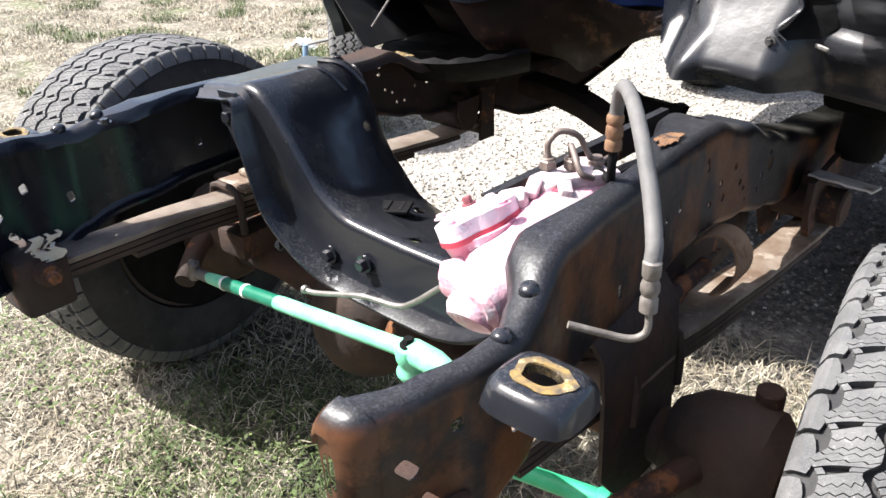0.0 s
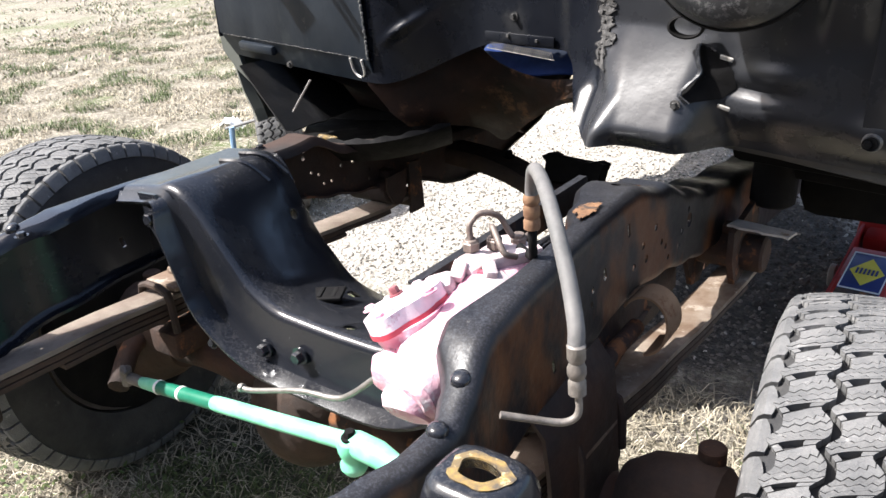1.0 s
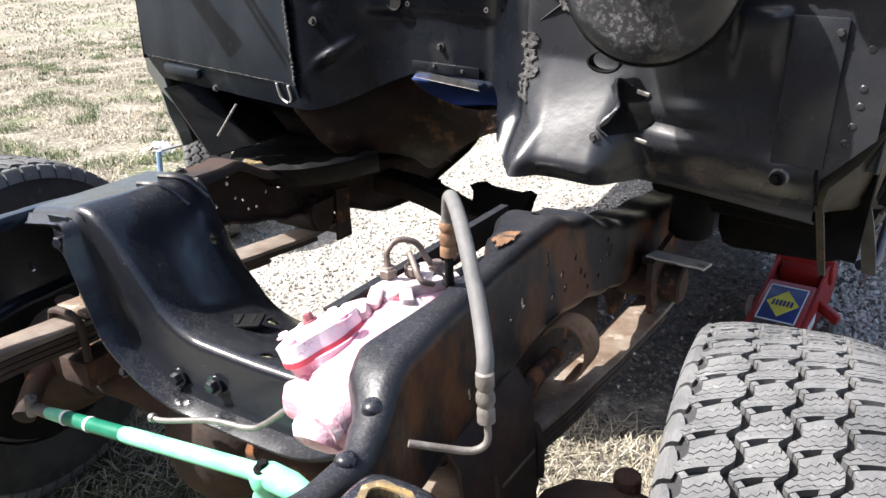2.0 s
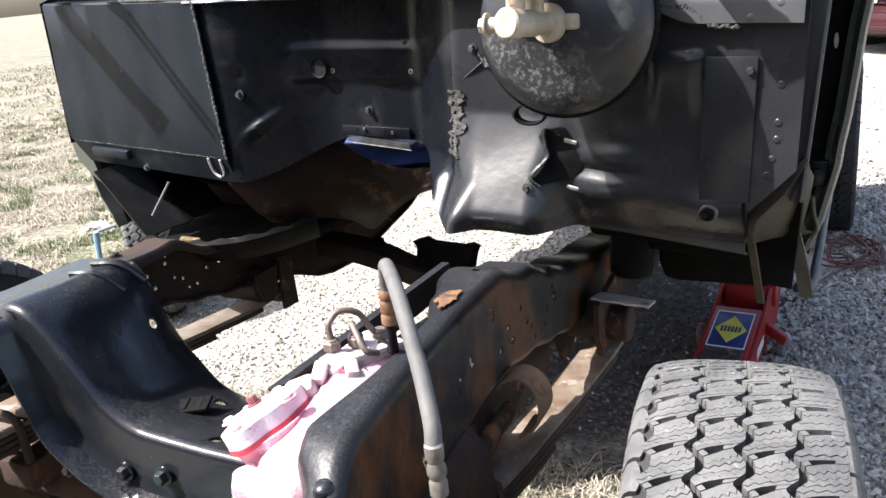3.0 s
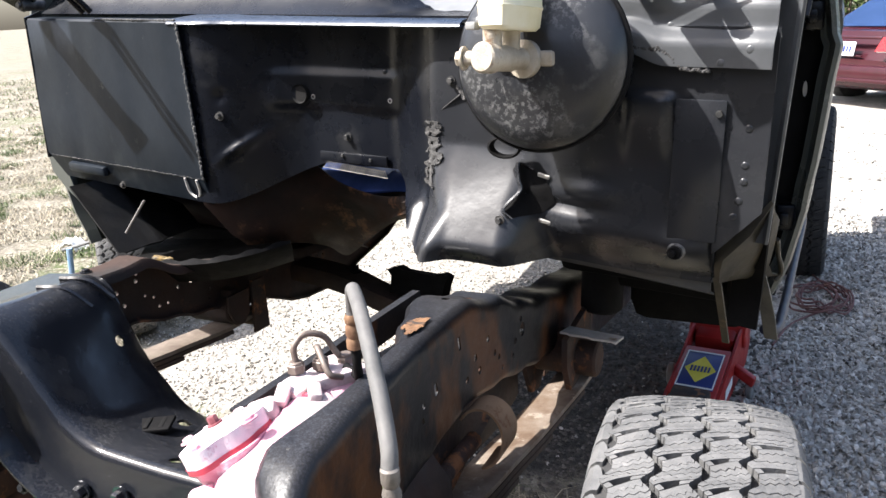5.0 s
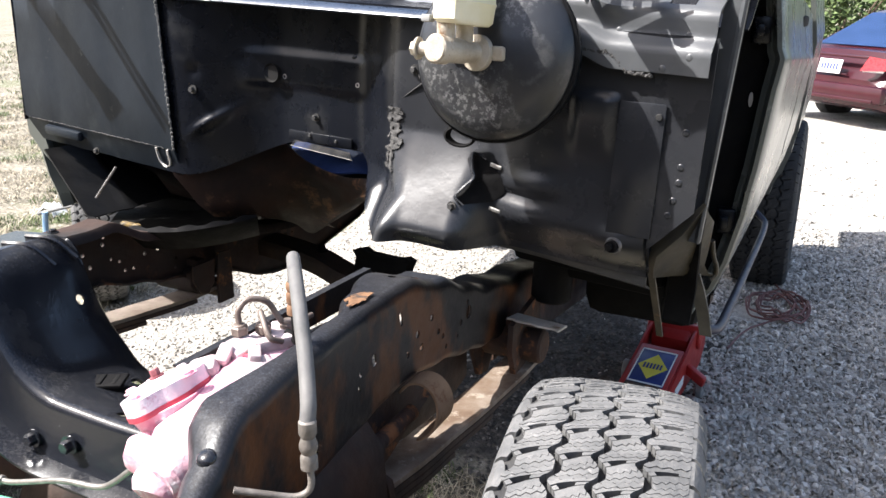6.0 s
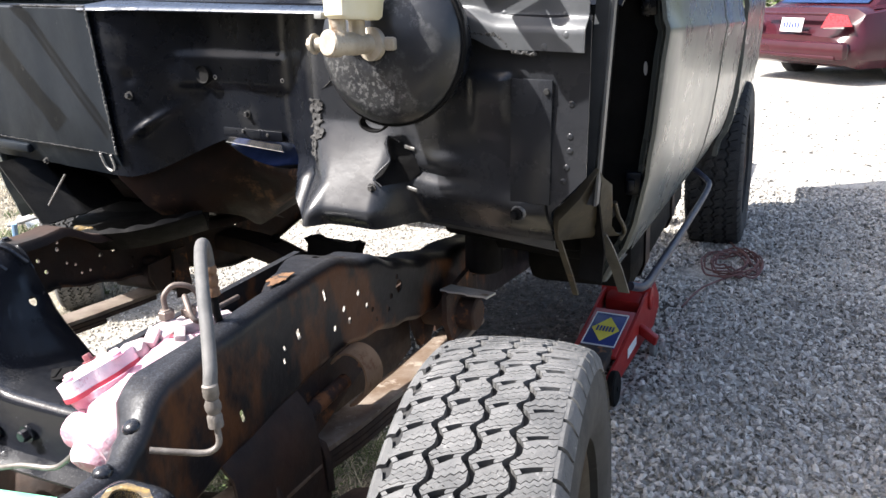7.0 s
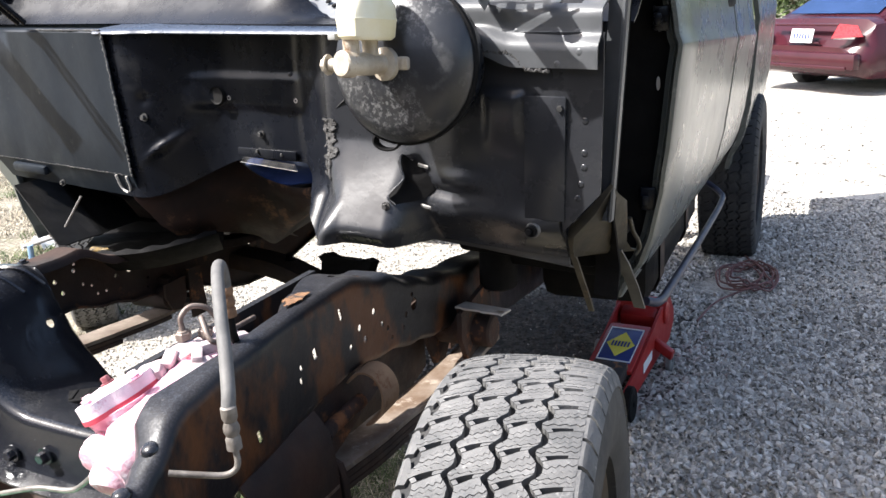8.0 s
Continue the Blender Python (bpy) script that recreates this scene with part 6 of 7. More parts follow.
    for pts, w in (([(0.797, 0.450, 0.868), (0.800, 0.480, 0.820), (0.803, 0.520, 0.760), (0.806, 0.545, 0.715)], 0.012), ([(0.852, 0.560, 0.842), (0.858, 0.600, 0.800), (0.866, 0.650, 0.735), (0.872, 0.691, 0.671)], 0.024)):
        bm = bmesh.new()
        loft(bm, [[(x - w / 2, y, z), (x + w / 2, y - 0.003, z)] for x, y, z in pts])
        thicken(bm, 0.004)
        part("flap_leg", bm, LEGGREY if w > 0.02 else FLAPRUST, flap)


LEGGREY = material("dull_grey_leg", (0.060, 0.058, 0.052), (0.095, 0.090, 0.080), 0.5, 0.7, scale=20, bump=0.2)
FLAPRUST = material("olive_rust_flap", (0.050, 0.042, 0.026), (0.026, 0.022, 0.016), 0.4, 0.6, scale=14, bump=0.25, spots=(0.10, 0.066, 0.034), spot_amount=0.33, spot_scale=16, spec=0.3)
cab_underside()

SKIN = [(0.715, 0.868), (0.755, 0.885), (0.80, 0.913), (0.86, 0.932), (0.96, 0.950), (1.10, 0.961), (1.20, 0.967), (1.255, 0.972), (1.275, 0.964), (1.34, 0.952), (1.42, 0.938)]


def skin_x(z):
    return lerp(SKIN, z)[0]


def body_sides():
    for side, nm in ((1, "driver_door"), (-1, "passenger_door")):
        bm = bmesh.new()
        zs = [z for z, _ in SKIN]
        zs = sorted(set(zs + [1.0, 1.05, 1.15, 1.24, 1.26, 1.30, 1.38]))
        back = 0.0 if side > 0 else -0.168
        ys = [0.268, 0.271, 0.278, 0.45, 0.65, 0.85, 1.10, 1.379, 1.391, 1.394]

        def fx(y, z):
            e = 0.012 if y in (0.268, 1.394) else (0.004 if y in (0.271, 1.391) else 0.0)
            return side * (skin_x(z) + (-0.018 if side > 0 else -0.045) - e - side * 0.061 * y + 0.002 * noise.noise(Vector((y * 3, z * 4, side))))
        rings = [[(fx(y, z), y + back * (1.394 - y) / 1.126, z - 0.065 * (y - 0.25)) for z in zs] for y in ys]
        loft(bm, rings)
        thicken(bm, 0.03 * side)
        d = cab_part("door", bm, DOORPAINT, "dusty grey-green door")
        bm = bmesh.new()                                      # window frame
        fr = [(side * 0.93, 0.14, 1.42), (side * 0.87, 0.42, 1.66), (side * 0.80, 0.66, 1.87), (side * 0.79, 1.06, 1.88), (side * 0.90 - 0.03, 1.09, 1.42)]
        tube(bm, fr, 0.022, 8)
        cab_part("window_frame", bm, DOORPAINT, parent=d)
        bm = bmesh.new()
        box(bm, (side * (skin_x(1.33) - 0.028 - side * 0.079), 1.30, 1.290), (0.025, 0.13, 0.032), (0, 0, 0), 0.008)
        cab_part("door_handle", bm, DARK, "dark door handle", parent=d)
        if side > 0:
            bm = bmesh.new()
            box(bm, (1.10, 0.30, 1.52), (0.16, 0.03, 0.20), (0, 0, 8), 0.012)
            tube(bm, smooth_path([(0.965, 0.26, 1.40), (1.02, 0.25, 1.395), (1.08, 0.27, 1.43)], 5), 0.012, 8)
            tube(bm, smooth_path([(0.95, 0.30, 1.58), (1.02, 0.27, 1.60), (1.08, 0.28, 1.58)], 5), 0.010, 8)
            cab_part("mirror", bm, CAPGREY, "grey towing mirror", parent=d)
        # rear quarter, then the cargo bed side with its wheel arch
        bm = bmesh.new()
        rings = [[(side * (skin_x(z) + (-0.018 if side > 0 else -0.045) - side * 0.061 * y - (0.008 if y in (1.43, 2.22) else 0)), y, z - 0.065 * (y - 0.25)) for z in zs] for y in (1.43, 1.435, 1.6, 1.9, 2.21, 2.22)]
        loft(bm, rings)
        thicken(bm, 0.03 * side)
        cab_part("rear_quarter", bm, DOORPAINT)
    bm = bmesh.new()                                          # roof, pillars and rear wall
    loft(bm, [[(-0.80, y, z - 0.04), (-0.72, y, z), (0.0, y, z + 0.03), (0.72, y, z), (0.80, y, z - 0.04)] for y, z in ((0.72, 1.88), (0.80, 1.92), (1.4, 1.95), (1.95, 1.93), (2.02, 1.88))])
    thicken(bm, 0.03)
    for s in (1, -1):
        tube(bm, [(s * 0.90, 0.12, 1.40), (s * 0.86, 0.40, 1.62), (s * 0.80, 0.74, 1.88)], 0.035, 8)
        tube(bm, [(s * 0.95, 1.14, 1.40), (s * 0.82, 1.14, 1.88)], 0.04, 8)
        tube(bm, [(s * 0.93, 2.0, 1.40), (s * 0.80, 1.98, 1.88)], 0.06, 8)
    cab_part("roof", bm, DOORPAINT)
    bm = bmesh.new()
    box(bm, (-0.05, 2.0, 1.10), (1.56, 0.03, 0.66), (0, 0, 0), 0.01)
    cab_part("rear_wall", bm, DARK)
    bm = bmesh.new()
    box(bm, (0, 1.27, 0.89), (1.5, 1.36, 0.03), (0, 0, 0), 0.005)
    cab_part("cab_floor", bm, DARK)
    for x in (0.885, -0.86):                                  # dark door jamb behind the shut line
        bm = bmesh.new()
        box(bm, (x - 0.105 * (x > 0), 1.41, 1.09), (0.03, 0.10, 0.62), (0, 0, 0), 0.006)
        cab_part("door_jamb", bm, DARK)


body_sides()


def cargo_bed():
    for side in (1, -1):
        bm = bmesh.new()

        def keep(u, v):
            y, z = 2.80 + 1.3 * u, 0.50 + 0.86 * v
            return math.hypot(y - 3.30, z - 0.33) > 0.40
        grid(bm, 48, 24, lambda u, v: (side * (skin_x(0.70 + 0.72 * v) - 0.022), 2.80 + 1.3 * u, 0.50 + 0.86 * v), keep)
        thicken(bm, 0.02 * side)
        part("bed_side", bm, DOORPAINT, truck)


cargo_bed()


def nerf_bar():
    bm = bmesh.new()
    tube(bm, smooth_path([(0.845, 0.90, 0.600), (0.868, 0.95, 0.583), (0.872, 1.10, 0.570), (0.872, 1.60, 0.530), (0.872, 2.26, 0.490), (0.85, 2.40, 0.495), (0.78, 2.46, 0.53)], 6), 0.011, 16)
    part("side_step_bar", bm, BLUEPIPE, truck, "dark blue round bar")


nerf_bar()


# ---------------------------------------------------------------- brake booster and master cylinder
def booster():
    d = (CAB.to_3x3() @ Vector((0.0, -1.0, 0.10))).normalized()
    c = Vector((0.552, 0.395, 1.222))
    t = Assembly("brake_booster", "round black booster shell")
    m = axis(c, d)
    bm = bmesh.new()
    lathe(bm, [(0.0, -0.02), (0.07, -0.02), (0.115, 0.0), (0.128, 0.03), (0.131, 0.055), (0.135, 0.058), (0.136, 0.064), (0.135, 0.070)], m, 64)
    part("rear_shell", bm, CABBLACK, t)
    bm = bmesh.new()
    lathe(bm, [(0.1365, 0.066), (0.1385, 0.070), (0.1385, 0.078), (0.135, 0.081)], m, 64)
    part("rim_band", bm, DARK, t)
    bm = bmesh.new()
    lathe(bm, [(0.1355, 0.074), (0.131, 0.090), (0.118, 0.108), (0.095, 0.120), (0.060, 0.127), (0.052, 0.131), (0.035, 0.132), (0.0, 0.132)], m, 64)
    part("front_shell", bm, BOOSTER, t, "black front shell with flaking grey paint")
    mc = Assembly("master_cylinder", "cast grey cylinder body")
    f = (CAB.to_3x3() @ Vector((-0.22, -1.0, 0.10))).normalized()
    s = m @ Vector((0, 0, 0.130))
    bm = bmesh.new()
    lathe(bm, [(0.0, -0.005), (0.027, 0.0), (0.027, 0.010), (0.016, 0.014), (0.016, 0.034), (0.018, 0.038), (0.018, 0.078), (0.021, 0.081), (0.021, 0.101), (0.018, 0.104), (0.0, 0.104)], axis(s, f), 28)
    up = Vector((0, 0, 1))
    for k in (0.036, 0.078):
        cyl(bm, s + f * k + up * 0.012, s + f * k + up * 0.045, 0.013, 14)
    cyl(bm, s + f * 0.088 + Vector((-0.015, 0, 0.0)), s + f * 0.088 + Vector((-0.035, 0, 0.0)), 0.010, 12)
    bolt(bm, s + f * 0.088 + Vector((-0.035, 0, 0)), (-1, 0, 0), 0.011, 0.012)
    for sx in (-1, 1):
        box(bm, s + f * 0.006 + Vector((sx * 0.034, 0, 0)), (0.024, 0.012, 0.022), (0, 0, -12), 0.005)
    part("cylinder_body", bm, MCAST, mc)
    bm = bmesh.new()
    r = s + f * 0.050 + up * 0.068 + Vector((0.010, 0, 0))
    mm = Matrix.Translation(r) @ Matrix.Rotation(math.atan2(f.y, f.x) + math.pi / 2, 4, "Z") @ pose(0, 0, 0, -6, 0, 0) @ Matrix.Scale(0.86, 4)

    def rr(w, l, z):
        out = []
        for q in range(28):
            a = 2 * math.pi * q / 28
            co, si = math.cos(a), math.sin(a)
            p = (abs(co) ** 5 + abs(si) ** 5) ** -0.2
            out.append(mm @ Vector((w / 2 * p * co, l / 2 * p * si, z)))
        return out
    loft(bm, [rr(0.05, 0.095, -0.036), rr(0.060, 0.108, -0.030), rr(0.064, 0.112, -0.004), rr(0.067, 0.115, 0.0), rr(0.064, 0.112, 0.004), rr(0.063, 0.108, 0.026), rr(0.054, 0.098, 0.036), rr(0.03, 0.07, 0.039)], close=True, caps=True)
    part("reservoir", bm, PLASTIC, mc, "yellowed translucent plastic reservoir")
    bm = bmesh.new()
    lathe(bm, [(0.024, 0.040), (0.026, 0.043), (0.026, 0.058), (0.024, 0.061), (0.0, 0.062)], mm @ Matrix.Translation((0.0, 0.03, 0)), 24)
    for k in range(24):
        a = 2 * math.pi * k / 24
        box(bm, (0.026 * math.cos(a), 0.03 + 0.026 * math.sin(a), 0.051), (0.003, 0.003, 0.014), (0, 0, math.degrees(a)), 0, mm)
    part("cap", bm, CAPGREY, mc, "grey ribbed cap")
    bm = bmesh.new()
    cyl(bm, mm @ Vector((-0.034, -0.02, -0.02)), mm @ Vector((-0.05, -0.02, -0.02)), 0.006, 10)
    box(bm, (-0.04, -0.045, -0.03), (0.02, 0.016, 0.012), (0, 0, 0), 0.002, mm)
    part("level_sensor", bm, CAPGREY, mc)


booster()
# ---------------------------------------------------------------- trolley jack
def trolley_jack():
    m = pose(0.617, 1.70, -0.030, 0, 0, -4) @ Matrix.Diagonal((0.80, 0.95, 1.25, 1))
    t = thing("trolley_jack", m, "red steel trolley jack with a blue and yellow label", "jack")

    def jp(name, bm, mat, label="", parent=None):
        bm.transform(m)
        return part(name, bm, mat, parent or t, label)
    for s in (-1, 1):
        bm = bmesh.new()
        prism(bm, [(-0.33, 0.02), (0.33, 0.03), (0.40, 0.07), (0.40, 0.11), (0.33, 0.17), (0.18, 0.165), (0.05, 0.135), (-0.20, 0.09), (-0.34, 0.08)], 0.010, pose(s * 0.10 - 0.005, 0, 0, 90, 0, 90))
        jp("side_plate", bm, JACKRED)
    bm = bmesh.new()
    box(bm, (0, -0.05, 0.115), (0.185, 0.28, 0.014), (9, 0, 0), 0.004)
    cover = jp("cover_plate", bm, JACKRED)
    bm = bmesh.new()
    box(bm, (0, -0.05, 0.1245), (0.15, 0.21, 0.002), (9, 0, 0), 0.0005)
    lab = jp("label", bm, LABELBLUE, "dark blue printed label", cover)
    bm = bmesh.new()
    for a, b, w, h in ((0, -0.099, 0.146, 0.006), (0, 0.099, 0.146, 0.006), (-0.072, 0, 0.005, 0.20), (0.072, 0, 0.005, 0.20)):
        box(bm, (a, b, 0), (w, h, 0.0012), (0, 0, 0), 0, pose(0, -0.05, 0.1262, 9, 0, 0))
    jp("label_border", bm, WHITE, "", lab)
    bm = bmesh.new()
    prism(bm, [(0, -0.075), (0.062, 0), (0, 0.075), (-0.062, 0)], 0.0012, pose(0, -0.05, 0.1258, 9, 0, 0))
    jp("label_diamond", bm, YELLOW, "yellow diamond print", lab)
    bm = bmesh.new()
    for k in range(6):
        box(bm, (-0.035 + 0.014 * k, 0.0, 0.0), (0.008, 0.030, 0.0012), (0, 0, 0), 0, pose(0, -0.05, 0.1273, 9, 0, 0))
    jp("label_bars", bm, LABELBLUE, "", lab)
    bm = bmesh.new()                                          # handle yoke at the rear
    box(bm, (0, 0.24, 0.135), (0.17, 0.14, 0.06), (12, 0, 0), 0.016)
    cyl(bm, (-0.12, 0.25, 0.14), (0.12, 0.25, 0.14), 0.035, 20)
    jp("handle_socket", bm, JACKRED)
    bm = bmesh.new()
    box(bm, (0.145, 0.10, 0.075), (0.09, 0.03, 0.03), (0, 18, -10), 0.006)
    jp("caster_arm", bm, JACKRED)
    for s in (-1, 1):
        bm = bmesh.new()
        lathe(bm, [(0.008, -0.014), (0.03, -0.014), (0.034, -0.010), (0.034, 0.010), (0.03, 0.014), (0.008, 0.014)], axis((s * 0.165, 0.12, 0.036), (1, 0, 0)), 24, True)
        jp("caster", bm, CAPGREY, "dark caster wheel")
        bm = bmesh.new()
        lathe(bm, [(0.008, -0.016), (0.045, -0.016), (0.05, -0.010), (0.05, 0.010), (0.045, 0.016), (0.008, 0.016)], axis((s * 0.125, -0.30, 0.05), (1, 0, 0)), 28, True)
        jp("front_roller", bm, DARK)
    bm = bmesh.new()
    prism(bm, [(-0.02, -0.018), (0.10, -0.012), (0.10, 0.014), (-0.02, 0.012)], 0.0015, pose(0.1065, -0.05, 0.07, 90, 0, 90))
    jp("side_sticker", bm, WHITE, "white lettering strip, worn")
    bm = bmesh.new()                                          # lifting arm and saddle
    box(bm, (0, -0.265, 0.088), (0.15, 0.21, 0.04), (6, 0, 0), 0.012)
    cyl(bm, (0, -0.36, 0.10), (0, -0.36, 0.155), 0.05, 24)
    jp("lift_arm", bm, RUSTY)


trolley_jack()


# ---------------------------------------------------------------- parked sedan
def sedan():
    cz = -0.20
    m = pose(0.98, 9.95, cz, 0, 0, -44)                       # local y points to the nose; the tail is at y = 0
    t = thing("parked_sedan", m, "maroon sedan parked on the gravel", "car")

    def cp(name, bm, mat, label="", parent=None):
        bm.transform(m)
        return part(name, bm, mat, parent or t, label)
    st = [(-0.02, 0.40, 0.62, 0.70), (0.0, 0.32, 0.60, 0.80), (0.06, 0.30, 0.66, 0.86), (0.12, 0.28, 0.78, 0.88), (0.20, 0.26, 0.92, 0.90), (0.62, 0.24, 0.945, 0.915), (1.2, 0.22, 0.95, 0.92),
          (2.6, 0.22, 0.98, 0.92), (3.4, 0.22, 0.93, 0.92), (4.2, 0.24, 0.84, 0.88), (4.75, 0.30, 0.70, 0.76), (4.9, 0.36, 0.60, 0.60)]
    bm = bmesh.new()
    rings = []
    for y, zb, zt, w in st:
        zm = zb + (zt - zb) * 0.55
        rings.append([(-w * 0.90, y, zb), (-w, y, zb + 0.10), (-w * 1.0, y, zm), (-w * 0.93, y, zt - 0.06), (-w * 0.80, y, zt), (0, y, zt + 0.015), (w * 0.80, y, zt), (w * 0.93, y, zt - 0.06), (w, y, zm), (w, y, zb + 0.10), (w * 0.90, y, zb)])
    loft(bm, rings, close=True, caps=True)
    body = cp("body", bm, CARRED)
    cut = bmesh.new()
    for y in (0.98, 3.72):
        cyl(cut, m @ Vector((-1.2, y, 0.31)), m @ Vector((1.2, y, 0.31)), 0.36, 28)
    drilled(body, cut)
    bm = bmesh.new()
    box(bm, (0, -0.02, 0.47), (1.66, 0.14, 0.20), (0, 0, 0), 0.05)
    box(bm, (0, -0.085, 0.40), (1.45, 0.04, 0.05), (0, 0, 0), 0.015)
    cp("bumper", bm, CARRED)
    bm = bmesh.new()                                          # glasshouse
    rings = []
    for y, z, w in ((0.38, 0.93, 0.74), (1.15, 1.34, 0.62), (1.55, 1.42, 0.60), (2.3, 1.43, 0.60), (2.75, 1.36, 0.61), (3.45, 0.97, 0.74)):
        b = 0.93
        rings.append([(-0.80, y, b - 0.02), (-w, y, z - 0.03), (-w * 0.9, y, z), (w * 0.9, y, z), (w, y, z - 0.03), (0.80, y, b - 0.02)])
    loft(bm, rings)
    cp("roof", bm, CARRED)
    bm = bmesh.new()
    loft(bm, [[(-0.66, 0.42, 0.968), (0.66, 0.42, 0.968)], [(-0.56, 1.12, 1.335), (0.56, 1.12, 1.335)]])
    thicken(bm, 0.006)
    cp("rear_window", bm, CARGLASS)
    for s in (-1, 1):
        bm = bmesh.new()
        for y0, y1, y2, y3 in ((1.02, 1.95, 1.82, 1.42), (2.02, 3.0, 2.62, 2.02)):
            prism(bm, [(y0, 1.02), (y1, 1.02), (y2, 1.36), (y3, 1.36)], 0.004, Matrix.Translation((s * 0.735, 0, 0)) @ pose(0, 0, 0, 90, 0, 90) @ pose(0, 0, 0, 0, 0, 0))
        cp("side_window", bm, CARGLASS)
        bm = bmesh.new()
        prism(bm, [(-0.17, -0.075), (0.17, -0.06), (0.10, 0.06), (-0.10, 0.085)], 0.03, pose(s * 0.66, -0.012, 0.80, 78, 0, 0 + s * 22))
        cp("tail_lamp", bm, TAILRED, "red tail lamp")
        bm = bmesh.new()
        box(bm, (s * 0.62, -0.03, 0.735), (0.24, 0.03, 0.035), (0, 0, s * 16), 0.01)
        cp("reverse_lamp", bm, WHITE, "pale reversing lamp")
        for y in (0.98, 3.72):
            bm = bmesh.new()
            lathe(bm, [(0.20, -0.10), (0.27, -0.10), (0.315, -0.08), (0.32, 0.0), (0.315, 0.08), (0.27, 0.10), (0.20, 0.10)], axis((s * 0.80, y, 0.32), (1, 0, 0)), 36, True)
            w = cp("wheel", bm, RUBBER, "black car tyre")
            bm = bmesh.new()
            lathe(bm, [(0.205, 0.07), (0.20, 0.085), (0.17, 0.075), (0.06, 0.09), (0.0, 0.095)], axis((s * 0.80, y, 0.32), (s, 0, 0)), 36)
            for k in range(7):
                a = 2 * math.pi * k / 7
                box(bm, (s * 0.885, y + 0.12 * math.cos(a), 0.32 + 0.12 * math.sin(a)), (0.02, 0.13, 0.03), (math.degrees(a), 0, 0), 0.006)
            cp("rim", bm, BRIGHTMETAL, "silver alloy rim", w)
    bm = bmesh.new()
    box(bm, (0, -0.03, 0.745), (0.34, 0.012, 0.16), (-12, 0, 0), 0.004)
    pl = cp("number_plate", bm, WHITE, "pale number plate")
    bm = bmesh.new()
    for k in range(6):
        box(bm, (-0.11 + 0.044 * k, -0.040, 0.745), (0.026, 0.004, 0.07), (-12, 0, 0), 0.001)
    cp("plate_bars", bm, LABELBLUE, "", pl)
    bm = bmesh.new()
    box(bm, (0, 0.02, 0.87), (1.0, 0.05, 0.03), (-10, 0, 0), 0.01)
    box(bm, (0, -0.005, 0.665), (0.5, 0.03, 0.02), (0, 0, 0), 0.005)
    cp("boot_trim", bm, CARRED)


sedan()


# ---------------------------------------------------------------- loose things on the ground
CORD = material("dusty_red_cable", (0.12, 0.05, 0.045), (0.18, 0.09, 0.08), 0.6, 0.8, scale=20)


ROCK = material("dull_grey_rock", (0.27, 0.25, 0.22), (0.40, 0.38, 0.345), 0.8, 0.95, scale=18, bump=0.6, bump_scale=80)


def ground_clutter():
    bm = bmesh.new()
    pts = []
    for k in range(90):
        a = k * 0.42
        r = 0.11 + 0.02 * math.sin(k * 0.31) + 0.03 * math.sin(k * 0.07)
        pts.append((0.95 + r * 0.9 * math.cos(a), 2.75 + r * 1.3 * math.sin(a), 0.0 + 0.008 + 0.01 * (k % 4)))
    pts = [(0.80, 2.2, 0.01), (0.86, 2.45, 0.012)] + pts + [(0.90, 3.1, 0.01), (0.85, 3.3, 0.01), (0.80, 3.4, 0.01)]
    tube(bm, smooth_path(pts, 3), 0.0045, 6)
    solo("extension_cord", bm, CORD, "dusty red cable lying coiled on gravel", "cable")
    bm = bmesh.new()
    bmesh.ops.create_icosphere(bm, subdivisions=2, radius=1.0)
    for v in bm.verts:
        v.co *= 1 + 0.55 * noise.noise(v.co * 1.9 + Vector((3, 1, 0)))
        v.co.x = max(-0.8, min(0.75, v.co.x))
        v.co.z = min(0.72, v.co.z)
        v.co = Vector((v.co.x * 0.042, v.co.y * 0.036, v.co.z * 0.038)) + Vector((-0.82, -0.155, 0.010))
    solo("rock", bm, ROCK, "pale grey rock in the grass beside the tyre", "rock")
    bm = bmesh.new()
    grid(bm, 8, 6, lambda u, v: (-3.35 + 0.15 * u, 2.42 + 0.11 * v, -0.02 + 0.07 * abs(noise.noise(Vector((u * 3, v * 3, 2)))) + 0.05 * math.sin(u * 3.1)))
    thicken(bm, 0.003)
    solo("crumpled_paper", bm, LITTER, "white crumpled paper lying on dry grass", "litter")
    t = thing("loose_tyre", (-1.86, 1.58, 0.0), "old grey tyre standing on the grass", "tyre")
    wheel("tyre", (-1.86, 1.60, 0.285), "old tyre", 0.2, 1, r=0.315, w=0.16, steer=1.1, parent=t)
    bm = bmesh.new()
    tube(bm, [(-1.95, 1.36, -0.03), (-1.92, 1.38, 0.42)], 0.012, 8)
    solo("blue_post", bm, BLUEPOST, "pale blue metal stake in the grass", "stake")
    bm = bmesh.new()
    tube(bm, [(-1.99, 1.40, 0.40), (-1.76, 1.52, 0.46)], 0.007, 8)
    solo("grey_rod", bm, CAPGREY, "thin grey rod leaning on the tyre", "rod")


BLUEPOST = material("pale_blue_paint", (0.20, 0.34, 0.52), (0.34, 0.44, 0.56), 0.5, 0.7, scale=12)


ground_clutter()


# ---------------------------------------------------------------- gravel and grass (uncountable)
def from_arrays(name, verts, faces, mat, label, category):
    me = bpy.data.meshes.new(name)
    me.from_pydata(verts, [], faces)
    me.materials.append(mat)
    ob = new(name, me)
    WORLD[ob] = Matrix.Identity(4)
    return tagged(ob, label, category, kind="stuff")


